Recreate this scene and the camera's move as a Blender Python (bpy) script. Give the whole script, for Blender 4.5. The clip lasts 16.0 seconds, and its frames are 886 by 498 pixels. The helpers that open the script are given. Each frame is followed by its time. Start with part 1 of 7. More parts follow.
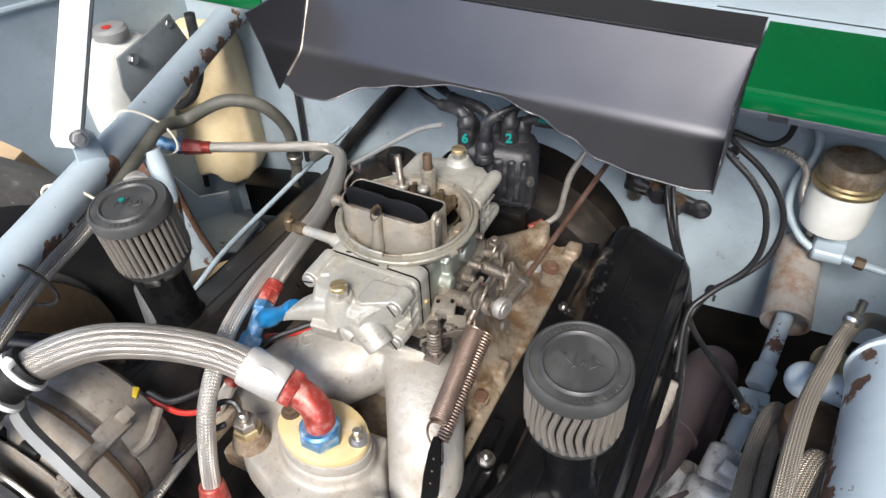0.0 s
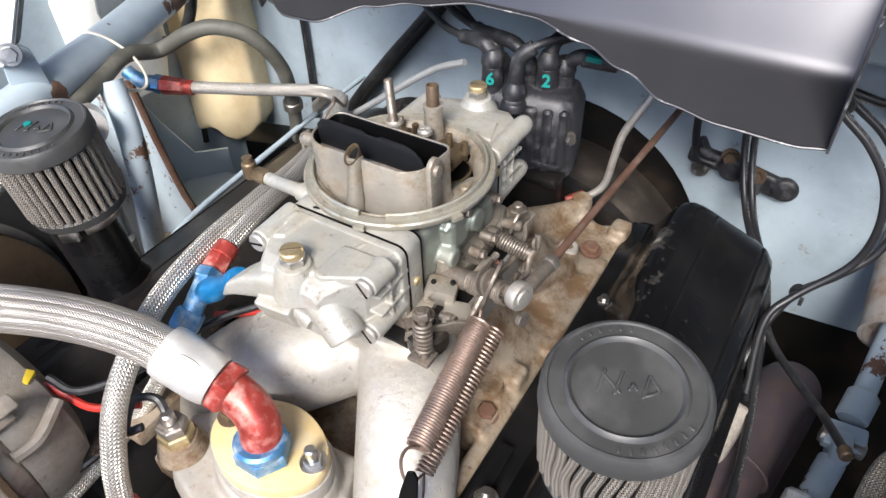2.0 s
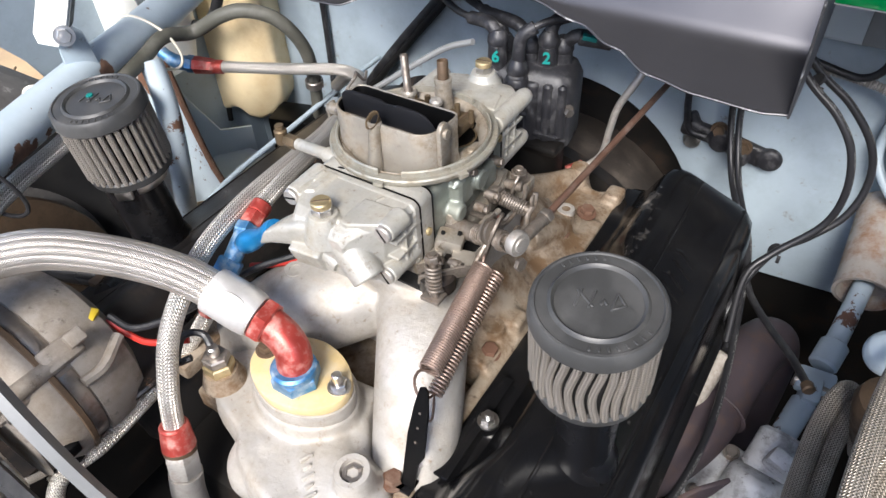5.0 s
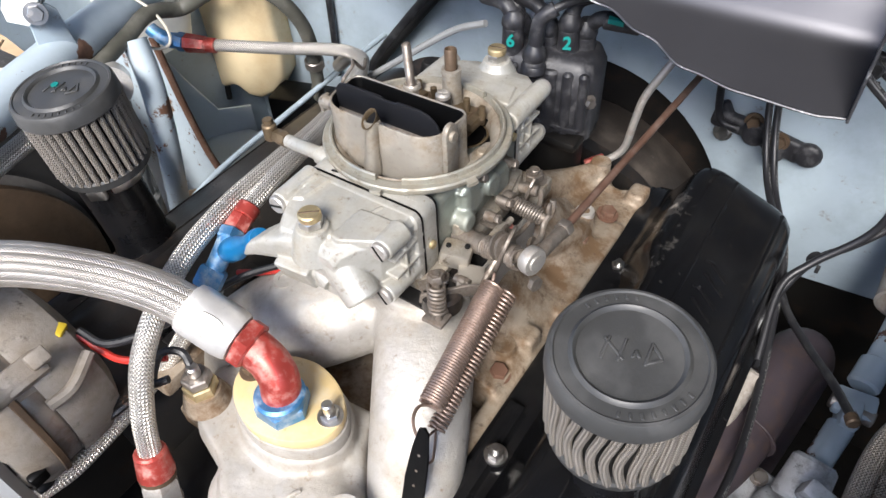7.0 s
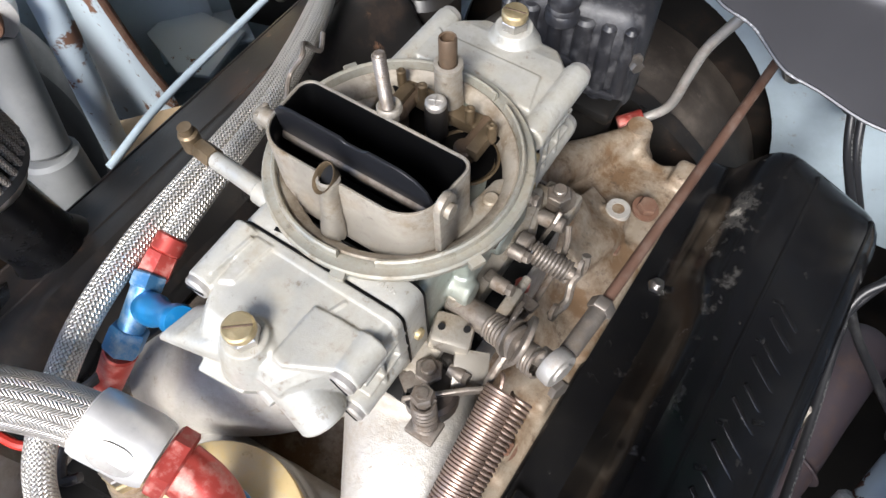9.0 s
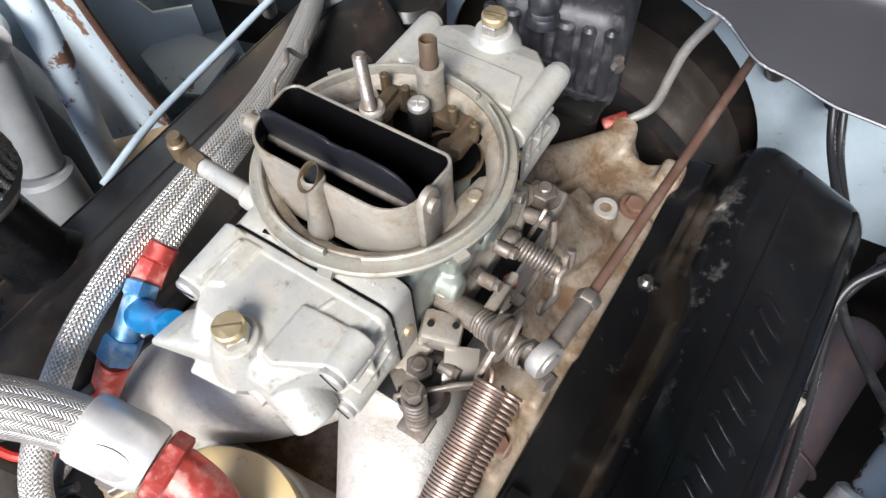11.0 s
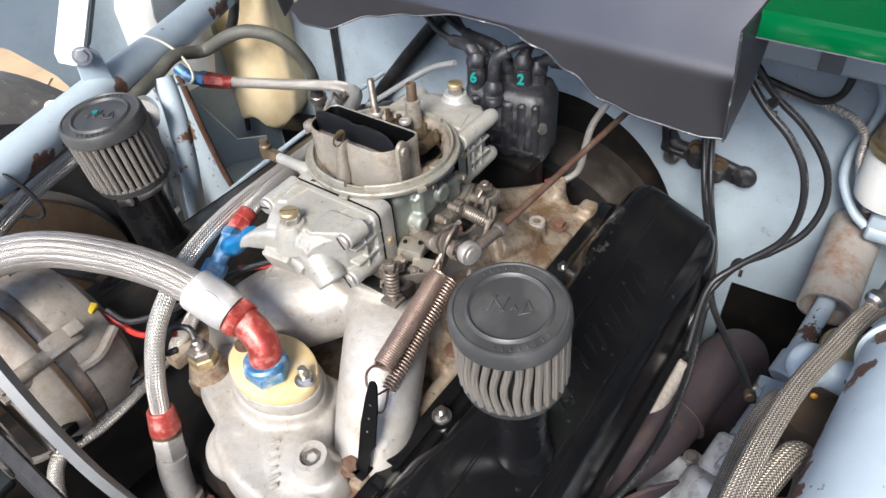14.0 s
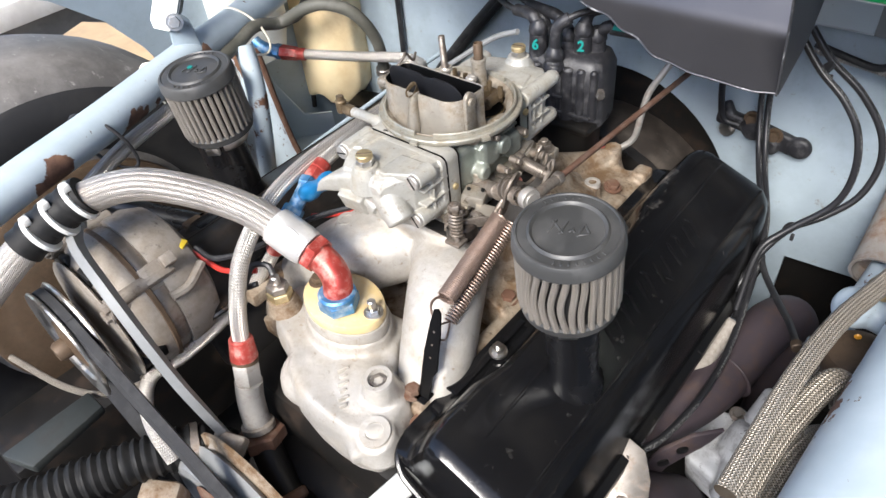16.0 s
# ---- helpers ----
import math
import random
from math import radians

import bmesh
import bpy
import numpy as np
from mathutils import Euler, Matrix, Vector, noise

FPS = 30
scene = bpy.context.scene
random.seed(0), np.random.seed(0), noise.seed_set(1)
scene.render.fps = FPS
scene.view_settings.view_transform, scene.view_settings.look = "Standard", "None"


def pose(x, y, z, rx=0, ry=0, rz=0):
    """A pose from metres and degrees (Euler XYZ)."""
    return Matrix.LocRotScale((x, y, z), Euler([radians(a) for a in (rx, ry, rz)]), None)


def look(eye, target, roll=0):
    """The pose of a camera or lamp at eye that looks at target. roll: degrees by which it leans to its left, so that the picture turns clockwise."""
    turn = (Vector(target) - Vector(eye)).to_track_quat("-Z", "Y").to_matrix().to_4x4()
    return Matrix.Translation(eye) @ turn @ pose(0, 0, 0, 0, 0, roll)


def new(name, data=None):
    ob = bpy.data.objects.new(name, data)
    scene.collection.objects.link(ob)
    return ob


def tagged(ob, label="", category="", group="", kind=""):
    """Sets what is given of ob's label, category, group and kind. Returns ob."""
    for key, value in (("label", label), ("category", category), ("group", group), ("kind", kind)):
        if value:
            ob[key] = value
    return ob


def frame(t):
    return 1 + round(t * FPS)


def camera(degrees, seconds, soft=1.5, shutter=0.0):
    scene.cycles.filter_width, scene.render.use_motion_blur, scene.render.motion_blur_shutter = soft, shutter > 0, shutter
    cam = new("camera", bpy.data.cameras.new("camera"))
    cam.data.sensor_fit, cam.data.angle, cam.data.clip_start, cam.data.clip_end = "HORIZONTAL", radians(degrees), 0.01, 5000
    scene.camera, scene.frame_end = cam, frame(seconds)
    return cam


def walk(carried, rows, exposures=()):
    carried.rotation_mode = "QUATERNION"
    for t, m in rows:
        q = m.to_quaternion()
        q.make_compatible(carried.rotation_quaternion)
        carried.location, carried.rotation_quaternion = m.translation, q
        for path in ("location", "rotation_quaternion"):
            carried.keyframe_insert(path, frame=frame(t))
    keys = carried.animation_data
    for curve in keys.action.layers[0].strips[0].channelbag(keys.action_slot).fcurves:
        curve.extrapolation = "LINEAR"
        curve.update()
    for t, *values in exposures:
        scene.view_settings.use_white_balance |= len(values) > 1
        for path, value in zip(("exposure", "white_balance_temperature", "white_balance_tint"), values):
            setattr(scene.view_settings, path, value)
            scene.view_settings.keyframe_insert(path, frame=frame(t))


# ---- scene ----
cam = camera(65.7, 16.0)
U = 1.14  # plan unit in metres
PATH = [
    (0, (0.26562, -0.42066, 0.37848), (-0.09692, 0.24163, -0.27722), -2.52),
    (0.5, (0.2521, -0.34587, 0.33027), (-0.11792, 0.31911, -0.31849), -2.24),
    (1, (0.22842, -0.28672, 0.28606), (-0.13775, 0.37576, -0.36742), -0.98),
    (1.5, (0.2236, -0.28451, 0.25712), (-0.16632, 0.34867, -0.41149), -1.91),
    (2, (0.23473, -0.31107, 0.2593), (-0.17232, 0.31259, -0.40804), -2.18),
    (2.5, (0.24245, -0.3389, 0.26624), (-0.15756, 0.28539, -0.40477), -1.48),
    (3, (0.25326, -0.35826, 0.27085), (-0.14371, 0.26169, -0.40596), -0.40),
    (3.5, (0.25883, -0.3642, 0.2804), (-0.15, 0.24836, -0.39609), -1.54),
    (4, (0.27254, -0.36485, 0.28606), (-0.13595, 0.24733, -0.39098), -2.58),
    (6.5, (0.26805, -0.34894, 0.2811), (-0.15817, 0.23257, -0.41185), -3.66),
    (7, (0.24085, -0.31045, 0.26837), (-0.17208, 0.25771, -0.44345), -3.28),
    (7.5, (0.20469, -0.26505, 0.26181), (-0.19298, 0.24984, -0.49763), -4.33),
    (8, (0.17464, -0.21986, 0.26703), (-0.20634, 0.27755, -0.51236), -3.69),
    (8.5, (0.14968, -0.17781, 0.25783), (-0.19476, 0.28729, -0.55767), -3.15),
    (9, (0.13473, -0.15173, 0.2518), (-0.16233, 0.25202, -0.6135), -2.92),
    (11.5, (0.1572, -0.1629, 0.25088), (-0.16104, 0.27185, -0.59157), -4.82),
    (12, (0.18, -0.18488, 0.25879), (-0.15323, 0.26652, -0.56897), -5.25),
    (12.5, (0.2183, -0.21963, 0.26939), (-0.14014, 0.25436, -0.53488), -6.68),
    (13, (0.27029, -0.26896, 0.28311), (-0.1298, 0.24596, -0.47504), -7.01),
    (13.5, (0.32359, -0.31877, 0.30098), (-0.11546, 0.24264, -0.40049), -5.65),
    (14, (0.34284, -0.35569, 0.31489), (-0.12196, 0.22076, -0.35717), -4.72),
    (14.5, (0.35144, -0.38685, 0.31271), (-0.12857, 0.17682, -0.3595), -5.06),
    (15, (0.35077, -0.40407, 0.30722), (-0.13727, 0.14723, -0.36945), -5.44),
    (15.5, (0.35834, -0.4087, 0.30829), (-0.1429, 0.13386, -0.36579), -5.72),
    (16, (0.37133, -0.41225, 0.30872), (-0.14902, 0.12087, -0.35837), -6.66),
]
walk(cam, [(t, look(eye, target, roll)) for t, eye, target, roll in PATH],
     [(0, 1.82, 6500, 9), (1.5, 2.06, 6440, 10), (3, 2.02, 6380, 11), (6.5, 1.99, 6360, 11), (9, 2.12, 6240, 10), (12, 2.2, 6160, 10), (13, 2.16, 6190, 10), (14, 2.0, 6330, 10), (16, 2.1, 6400, 10)])

# ---- world and light ----
world = bpy.data.worlds.new("world")
scene.world = world
world.use_nodes = True
wn = world.node_tree.nodes
sky = wn.new("ShaderNodeTexSky")
sky.sky_type, sky.sun_disc = "NISHITA", False
sky.air_density, sky.dust_density, sky.ozone_density = 0.7, 1.0, 0.2
sky.sun_elevation, sky.sun_rotation = radians(43), radians(164.5)
wn["Background"].inputs["Strength"].default_value = 0.112
world.node_tree.links.new(sky.outputs["Color"], wn["Background"].inputs["Color"])
sun = new("sun", bpy.data.lights.new("sun", "SUN"))
sun.data.energy, sun.data.angle, sun.data.color = 1.62, radians(23), (1.0, 0.96, 0.9)
sun.matrix_world = look((0.66, -2.38, 2.30), (0, 0, 0))


# ---- materials ----
def principled(name, colour, rough=0.5, metal=0.0, coat=0.0, spec=0.5):
    m = bpy.data.materials.new(name)
    m.use_nodes = True
    b = m.node_tree.nodes["Principled BSDF"]
    b.inputs["Base Color"].default_value = (*colour, 1)
    b.inputs["Roughness"].default_value, b.inputs["Metallic"].default_value = rough, metal
    b.inputs["Coat Weight"].default_value, b.inputs["Specular IOR Level"].default_value = coat, spec
    return m, m.node_tree, b


def add_noise(t, scale, detail=6, coords="Object", rough=0.6):
    tc = t.nodes.new("ShaderNodeTexCoord")
    n = t.nodes.new("ShaderNodeTexNoise")
    n.inputs["Scale"].default_value, n.inputs["Detail"].default_value, n.inputs["Roughness"].default_value = scale, detail, rough
    t.links.new(tc.outputs[coords], n.inputs["Vector"])
    return n


def ramp(t, src, stops):
    r = t.nodes.new("ShaderNodeValToRGB")
    while len(r.color_ramp.elements) < len(stops):
        r.color_ramp.elements.new(0.5)
    for e, (p, c) in zip(r.color_ramp.elements, stops):
        e.position, e.color = p, (*c, 1) if len(c) == 3 else c
    t.links.new(src, r.inputs["Fac"])
    return r


def mixed(t, fac, a, b):
    """Colour mix; a and b are sockets or colours."""
    m = t.nodes.new("ShaderNodeMix")
    m.data_type = "RGBA"
    t.links.new(fac, m.inputs[0])
    for sock, v in ((m.inputs[6], a), (m.inputs[7], b)):
        if isinstance(v, tuple):
            sock.default_value = (*v, 1)
        else:
            t.links.new(v, sock)
    return m.outputs[2]


def bump(t, b, height, strength, distance=0.001):
    n = t.nodes.new("ShaderNodeBump")
    n.inputs["Strength"].default_value, n.inputs["Distance"].default_value = strength, distance
    t.links.new(height, n.inputs["Height"])
    t.links.new(n.outputs["Normal"], b.inputs["Normal"])


def surface(name, colour, rough=0.5, metal=0.0, dirt=None, dirt_at=(0.52, 0.66), scale=22, grain=900, relief=0.15, vary=0.12, coat=0.0,
            dirt_rough=0.8, spec=0.5, specks=None, lumps=0.0):
    """A painted, cast or moulded surface: base colour with fine grain, broad change of tone, and dirt or rust in patches."""
    m, t, b = principled(name, colour, rough, metal, coat, spec)
    fine, broad, spots = add_noise(t, grain, 4), add_noise(t, scale * 0.6, 5), add_noise(t, scale, 9, rough=0.7)
    lo = tuple(c * (1 - vary) for c in colour)
    hi = tuple(min(1, c * (1 + vary)) for c in colour)
    base = ramp(t, broad.outputs["Fac"], [(0.35, lo), (0.65, hi)]).outputs["Color"]
    mask = None
    if dirt:
        mask = ramp(t, spots.outputs["Fac"], [(dirt_at[0], (0, 0, 0)), (dirt_at[1], (1, 1, 1))]).outputs["Color"]
        base = mixed(t, mask, base, dirt)
    if specks:
        colour2, lo2, hi2, scale2 = specks
        sp = add_noise(t, scale2, 7, rough=0.75)
        base = mixed(t, ramp(t, sp.outputs["Fac"], [(lo2, (0, 0, 0)), (hi2, (1, 1, 1))]).outputs["Color"], base, colour2)
    t.links.new(base, b.inputs["Base Color"])
    r = t.nodes.new("ShaderNodeMapRange")
    r.inputs["To Min"].default_value, r.inputs["To Max"].default_value = max(rough - 0.12, 0.03), min(rough + 0.15, 1)
    t.links.new(broad.outputs["Fac"], r.inputs["Value"])
    if mask:
        mx = t.nodes.new("ShaderNodeMix")
        t.links.new(mask, mx.inputs[0])
        t.links.new(r.outputs[0], mx.inputs[2])
        mx.inputs[3].default_value = dirt_rough
        t.links.new(mx.outputs[0], b.inputs["Roughness"])
        if metal > 0:
            mt = t.nodes.new("ShaderNodeMapRange")
            mt.inputs["To Min"].default_value, mt.inputs["To Max"].default_value = metal, metal * 0.25
            t.links.new(mask, mt.inputs["Value"])
            t.links.new(mt.outputs[0], b.inputs["Metallic"])
    else:
        t.links.new(r.outputs[0], b.inputs["Roughness"])
    if relief:
        height = fine.outputs["Fac"]
        if lumps:
            big = add_noise(t, grain * 0.14, 4)
            add = t.nodes.new("ShaderNodeMath")
            add.operation = "MULTIPLY_ADD"
            add.inputs[1].default_value = lumps
            t.links.new(big.outputs["Fac"], add.inputs[0])
            t.links.new(height, add.inputs[2])
            height = add.outputs[0]
        bump(t, b, height, relief, 0.0006)
    return m


def braid(name, colour, around=24, along=600.0, plait=True, metal=0.7, rough=0.36):
    """Steel braid on a hose: lengthwise rows of strands slanting to and fro (plait), or bundles crossing over and under."""
    m, t, b = principled(name, colour, rough, metal)
    uv = t.nodes.new("ShaderNodeUVMap")
    sep = t.nodes.new("ShaderNodeSeparateXYZ")
    t.links.new(uv.outputs["UV"], sep.inputs[0])

    def calc(op, a, c=None, d=None):
        n = t.nodes.new("ShaderNodeMath")
        n.operation = op
        for i, v in enumerate((a, c, d)):
            if isinstance(v, (int, float)):
                n.inputs[i].default_value = v
            elif v is not None:
                t.links.new(v, n.inputs[i])
        return n.outputs[0]

    r, v = calc("MULTIPLY", sep.outputs["X"], around), calc("MULTIPLY", sep.outputs["Y"], along)
    if plait:
        lean = calc("MULTIPLY_ADD", calc("FLOORED_MODULO", calc("FLOOR", r), 2), 2.0, -1.0)
        slant = calc("MULTIPLY", calc("MULTIPLY", calc("FRACT", r), lean), 1.6)
        strand = calc("ABSOLUTE", calc("SINE", calc("MULTIPLY", calc("ADD", v, slant), math.pi)))
        row = calc("POWER", calc("ABSOLUTE", calc("SINE", calc("MULTIPLY", r, math.pi))), 0.14)
        h = calc("MULTIPLY", row, calc("MULTIPLY_ADD", strand, 0.65, 0.35))
    else:
        p, q = calc("ADD", r, v), calc("SUBTRACT", r, v)
        check = calc("FLOORED_MODULO", calc("ADD", calc("FLOOR", p), calc("FLOOR", q)), 2)
        hump_p, hump_q = (calc("ABSOLUTE", calc("SINE", calc("MULTIPLY", w, math.pi))) for w in (p, q))
        h = calc("ADD", calc("MULTIPLY", hump_p, check), calc("MULTIPLY", hump_q, calc("SUBTRACT", 1.0, check)))
    # hollows between strands darkened by braid height: crevice shade put into the colour
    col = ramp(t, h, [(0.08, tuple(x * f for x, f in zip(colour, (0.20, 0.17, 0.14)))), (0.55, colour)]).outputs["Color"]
    dirt = add_noise(t, 30, 5)
    col = mixed(t, ramp(t, dirt.outputs["Fac"], [(0.5, (0, 0, 0)), (0.75, (0.6, 0.6, 0.6))]).outputs["Color"], col, tuple(x * 0.5 for x in colour))
    t.links.new(col, b.inputs["Base Color"])
    bump(t, b, h, 0.9, 0.0009)
    return m


cast_alloy = surface("cast_alloy", (0.47, 0.445, 0.405), 0.46, 0.45, (0.33, 0.285, 0.225), (0.44, 0.74), 34, 1300, 0.5, specks=((0.22, 0.16, 0.10), 0.58, 0.74, 110), lumps=2.2)
stained_alloy = surface("stained_alloy", (0.355, 0.295, 0.225), 0.40, 0.3, (0.150, 0.090, 0.045), (0.42, 0.60), 26, 1100, 0.4, specks=((0.075, 0.045, 0.025), 0.56, 0.70, 90), lumps=1.5)
carb_zinc = surface("carb_zinc", (0.45, 0.44, 0.40), 0.40, 0.4, (0.31, 0.28, 0.22), (0.42, 0.70), 46, 1500, 0.14, specks=((0.17, 0.125, 0.08), 0.57, 0.74, 140), lumps=0.6)
ring_zinc = surface("ring_zinc", (0.36, 0.35, 0.30), 0.38, 0.55, (0.24, 0.205, 0.15), (0.42, 0.68), 42, 1500, 0.18, specks=((0.12, 0.09, 0.055), 0.56, 0.72, 120), lumps=0.8)
carb_dirty = surface("carb_dirty", (0.40, 0.365, 0.31), 0.36, 0.6, (0.17, 0.125, 0.075), (0.47, 0.68), 38, 1500, 0.15, specks=((0.10, 0.07, 0.04), 0.58, 0.74, 120), lumps=0.6)
dish_brown = surface("dish_brown", (0.29, 0.255, 0.205), 0.62, 0.15, (0.12, 0.085, 0.05), (0.45, 0.66), 60, 1500, 0.15, specks=((0.36, 0.33, 0.28), 0.6, 0.74, 90), lumps=0.6)
carb_body = surface("carb_body", (0.275, 0.30, 0.265), 0.40, 0.6, (0.25, 0.24, 0.195), (0.46, 0.75), 40, 1500, 0.15, specks=((0.10, 0.08, 0.055), 0.58, 0.74, 120), lumps=0.6)
bright_steel = surface("bright_steel", (0.62, 0.60, 0.57), 0.3, 1.0, (0.3, 0.24, 0.18), (0.55, 0.8), 80, 900, 0.05)
grimy_steel = surface("grimy_steel", (0.25, 0.22, 0.19), 0.42, 0.75, (0.10, 0.07, 0.045), (0.44, 0.68), 90, 900, 0.15)
dull_steel = surface("dull_steel", (0.34, 0.31, 0.28), 0.4, 0.9, (0.2, 0.13, 0.09), (0.5, 0.75), 90, 900, 0.1)
brass = surface("brass", (0.58, 0.47, 0.27), 0.38, 0.85, (0.34, 0.26, 0.15), (0.5, 0.75), 90, 900, 0.1)
old_brass = surface("old_brass", (0.17, 0.125, 0.075), 0.42, 0.7, (0.10, 0.07, 0.04), (0.45, 0.7), 90, 900, 0.15)
copper_brown = surface("copper_brown", (0.12, 0.08, 0.05), 0.5, 0.4, (0.075, 0.05, 0.03), (0.45, 0.7), 90, 900, 0.2)
spring_wire = surface("spring_wire", (0.29, 0.215, 0.175), 0.40, 0.7, (0.17, 0.105, 0.075), (0.5, 0.7), 90, 900, 0.1)
rust = surface("rust", (0.13, 0.065, 0.04), 0.8, 0.1, (0.20, 0.14, 0.10), (0.5, 0.75), 60, 700, 0.5)
rod_rust = surface("rod_rust", (0.115, 0.062, 0.042), 0.6, 0.25, (0.17, 0.125, 0.10), (0.5, 0.75), 50, 700, 0.25)
rust_streaked = surface("rust_streaked", (0.34, 0.31, 0.28), 0.6, 0.1, (0.20, 0.10, 0.05), (0.46, 0.66), 26, 700, 0.3)
olive_rubber = surface("olive_rubber", (0.085, 0.083, 0.068), 0.55, 0.0, (0.14, 0.135, 0.115), (0.48, 0.72), 40, 900, 0.15)
# brown kept dark so the unseen roof and walls return little light
screen_board = surface("screen_board", (0.135, 0.115, 0.095), 0.8, 0.0, (0.09, 0.075, 0.06), (0.45, 0.7), 3, 120, 0.3)
red_anodised = surface("red_anodised", (0.48, 0.07, 0.055), 0.36, 0.6, (0.58, 0.32, 0.27), (0.47, 0.70), 80, 900, 0.1)
blue_anodised = surface("blue_anodised", (0.07, 0.22, 0.43), 0.36, 0.6, (0.34, 0.42, 0.48), (0.46, 0.68), 90, 900, 0.1)
blue_bright = surface("blue_bright", (0.02, 0.27, 0.62), 0.32, 0.6, (0.12, 0.36, 0.6), (0.55, 0.8), 70, 900, 0.05)
gold_plate = surface("gold_plate", (0.66, 0.50, 0.25), 0.5, 0.2, (0.58, 0.50, 0.36), (0.45, 0.68), 30, 900, 0.15, specks=((0.42, 0.30, 0.14), 0.60, 0.72, 90))
white_collar = surface("white_collar", (0.74, 0.72, 0.69), 0.38, 0.55, (0.45, 0.44, 0.43), (0.55, 0.75), 60, 900, 0.05)
black_paint = surface("black_paint", (0.006, 0.006, 0.0066), 0.24, 0.0, (0.016, 0.015, 0.015), (0.52, 0.8), 20, 420, 0.06, spec=0.42, dirt_rough=0.38, specks=((0.30, 0.28, 0.26), 0.70, 0.74, 150))
worn_black = surface("worn_black", (0.016, 0.0145, 0.0135), 0.30, 0.0, (0.055, 0.038, 0.029), (0.50, 0.72), 24, 400, 0.18, spec=0.4, dirt_rough=0.5, specks=((0.17, 0.095, 0.06), 0.63, 0.70, 42))
scoop_black = surface("scoop_black", (0.078, 0.077, 0.084), 0.30, 0.7, None, scale=6, grain=700, relief=0.03, coat=0.0, specks=((0.12, 0.11, 0.10), 0.68, 0.8, 40))
bare_edge = surface("bare_edge", (0.10, 0.10, 0.105), 0.45, 0.6, (0.45, 0.45, 0.45), (0.56, 0.66), 70, 900, 0.1)
rubber = surface("rubber", (0.007, 0.007, 0.007), 0.55, 0.0, (0.024, 0.022, 0.021), (0.5, 0.75), 40, 900, 0.15, spec=0.3)
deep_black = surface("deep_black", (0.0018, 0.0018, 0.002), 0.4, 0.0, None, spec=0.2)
choke_black = surface("choke_black", (0.010, 0.0105, 0.0125), 0.34, 0.0, None, scale=60, grain=500, relief=0.02, spec=0.45)
filter_rubber = surface("filter_rubber", (0.042, 0.042, 0.041), 0.40, 0.0, (0.082, 0.080, 0.076), (0.45, 0.75), 40, 900, 0.12)
heat_weave = surface("heat_weave", (0.36, 0.325, 0.285), 0.6, 0.1, (0.22, 0.19, 0.16), (0.45, 0.7), 200, 2400, 1.0)
wire_black = surface("wire_black", (0.018, 0.018, 0.02), 0.38, 0.0, (0.06, 0.06, 0.06), (0.5, 0.7), 60, 900, 0.1, spec=0.45)
wire_red = surface("wire_red", (0.45, 0.03, 0.02), 0.4)
pale_blue = surface("pale_blue", (0.375, 0.45, 0.505), 0.36, 0.0, (0.30, 0.36, 0.395), (0.46, 0.72), 11, 500, 0.06, vary=0.1, specks=((0.24, 0.22, 0.20), 0.62, 0.72, 45))
pale_blue_rust = surface("pale_blue_rust", (0.43, 0.505, 0.555), 0.38, 0.0, (0.12, 0.06, 0.04), (0.565, 0.578), 11, 500, 0.08, vary=0.08, specks=((0.16, 0.10, 0.075), 0.66, 0.68, 80))
white_paint = surface("white_paint", (0.80, 0.80, 0.78), 0.4, 0.0, (0.6, 0.6, 0.58), (0.55, 0.8), 20, 500, 0.05)
grey_paint = surface("grey_paint", (0.13, 0.145, 0.155), 0.5, 0.0, (0.09, 0.1, 0.1), (0.5, 0.7), 30, 500, 0.1)
cream_plastic = surface("cream_plastic", (0.80, 0.66, 0.42), 0.45, 0.0, (0.66, 0.48, 0.24), (0.48, 0.75), 12, 500, 0.05)
dusty_black = surface("dusty_black", (0.018, 0.018, 0.021), 0.42, 0.0, (0.10, 0.098, 0.10), (0.50, 0.76), 90, 900, 0.25, spec=0.5)
white_plastic = surface("white_plastic", (0.72, 0.72, 0.68), 0.45, 0.0, (0.55, 0.45, 0.28), (0.6, 0.75), 26, 500, 0.05)
green_paint = surface("green_paint", (0.0, 0.10, 0.027), 0.18, 0.0, None, vary=0.06, relief=0.02, coat=0.4)
exhaust_coat = surface("exhaust_coat", (0.060, 0.045, 0.052), 0.6, 0.1, (0.095, 0.062, 0.052), (0.5, 0.7), 30, 700, 0.25)
alloy_white = surface("alloy_white", (0.66, 0.67, 0.68), 0.5, 0.2, (0.28, 0.27, 0.27), (0.48, 0.7), 60, 900, 0.2, specks=((0.08, 0.06, 0.05), 0.6, 0.7, 90))
alternator_alloy = surface("alternator_alloy", (0.29, 0.26, 0.225), 0.55, 0.4, (0.17, 0.135, 0.10), (0.44, 0.70), 34, 1300, 0.45, specks=((0.08, 0.06, 0.045), 0.58, 0.72, 90), lumps=1.5)
grey_plastic = surface("grey_plastic", (0.21, 0.215, 0.215), 0.5, 0.0, (0.17, 0.175, 0.18), (0.5, 0.75), 30, 700, 0.05)
belt_black = surface("belt_black", (0.035, 0.035, 0.037), 0.55, 0.0, (0.07, 0.07, 0.07), (0.5, 0.75), 50, 700, 0.1)
dark_member = surface("dark_member", (0.030, 0.035, 0.034), 0.55, 0.0, (0.03, 0.03, 0.028), (0.48, 0.7), 20, 500, 0.15)
side_rubber = surface("side_rubber", (0.020, 0.020, 0.021), 0.62, 0.0, (0.040, 0.038, 0.036), (0.5, 0.75), 12, 600, 0.2, spec=0.3)
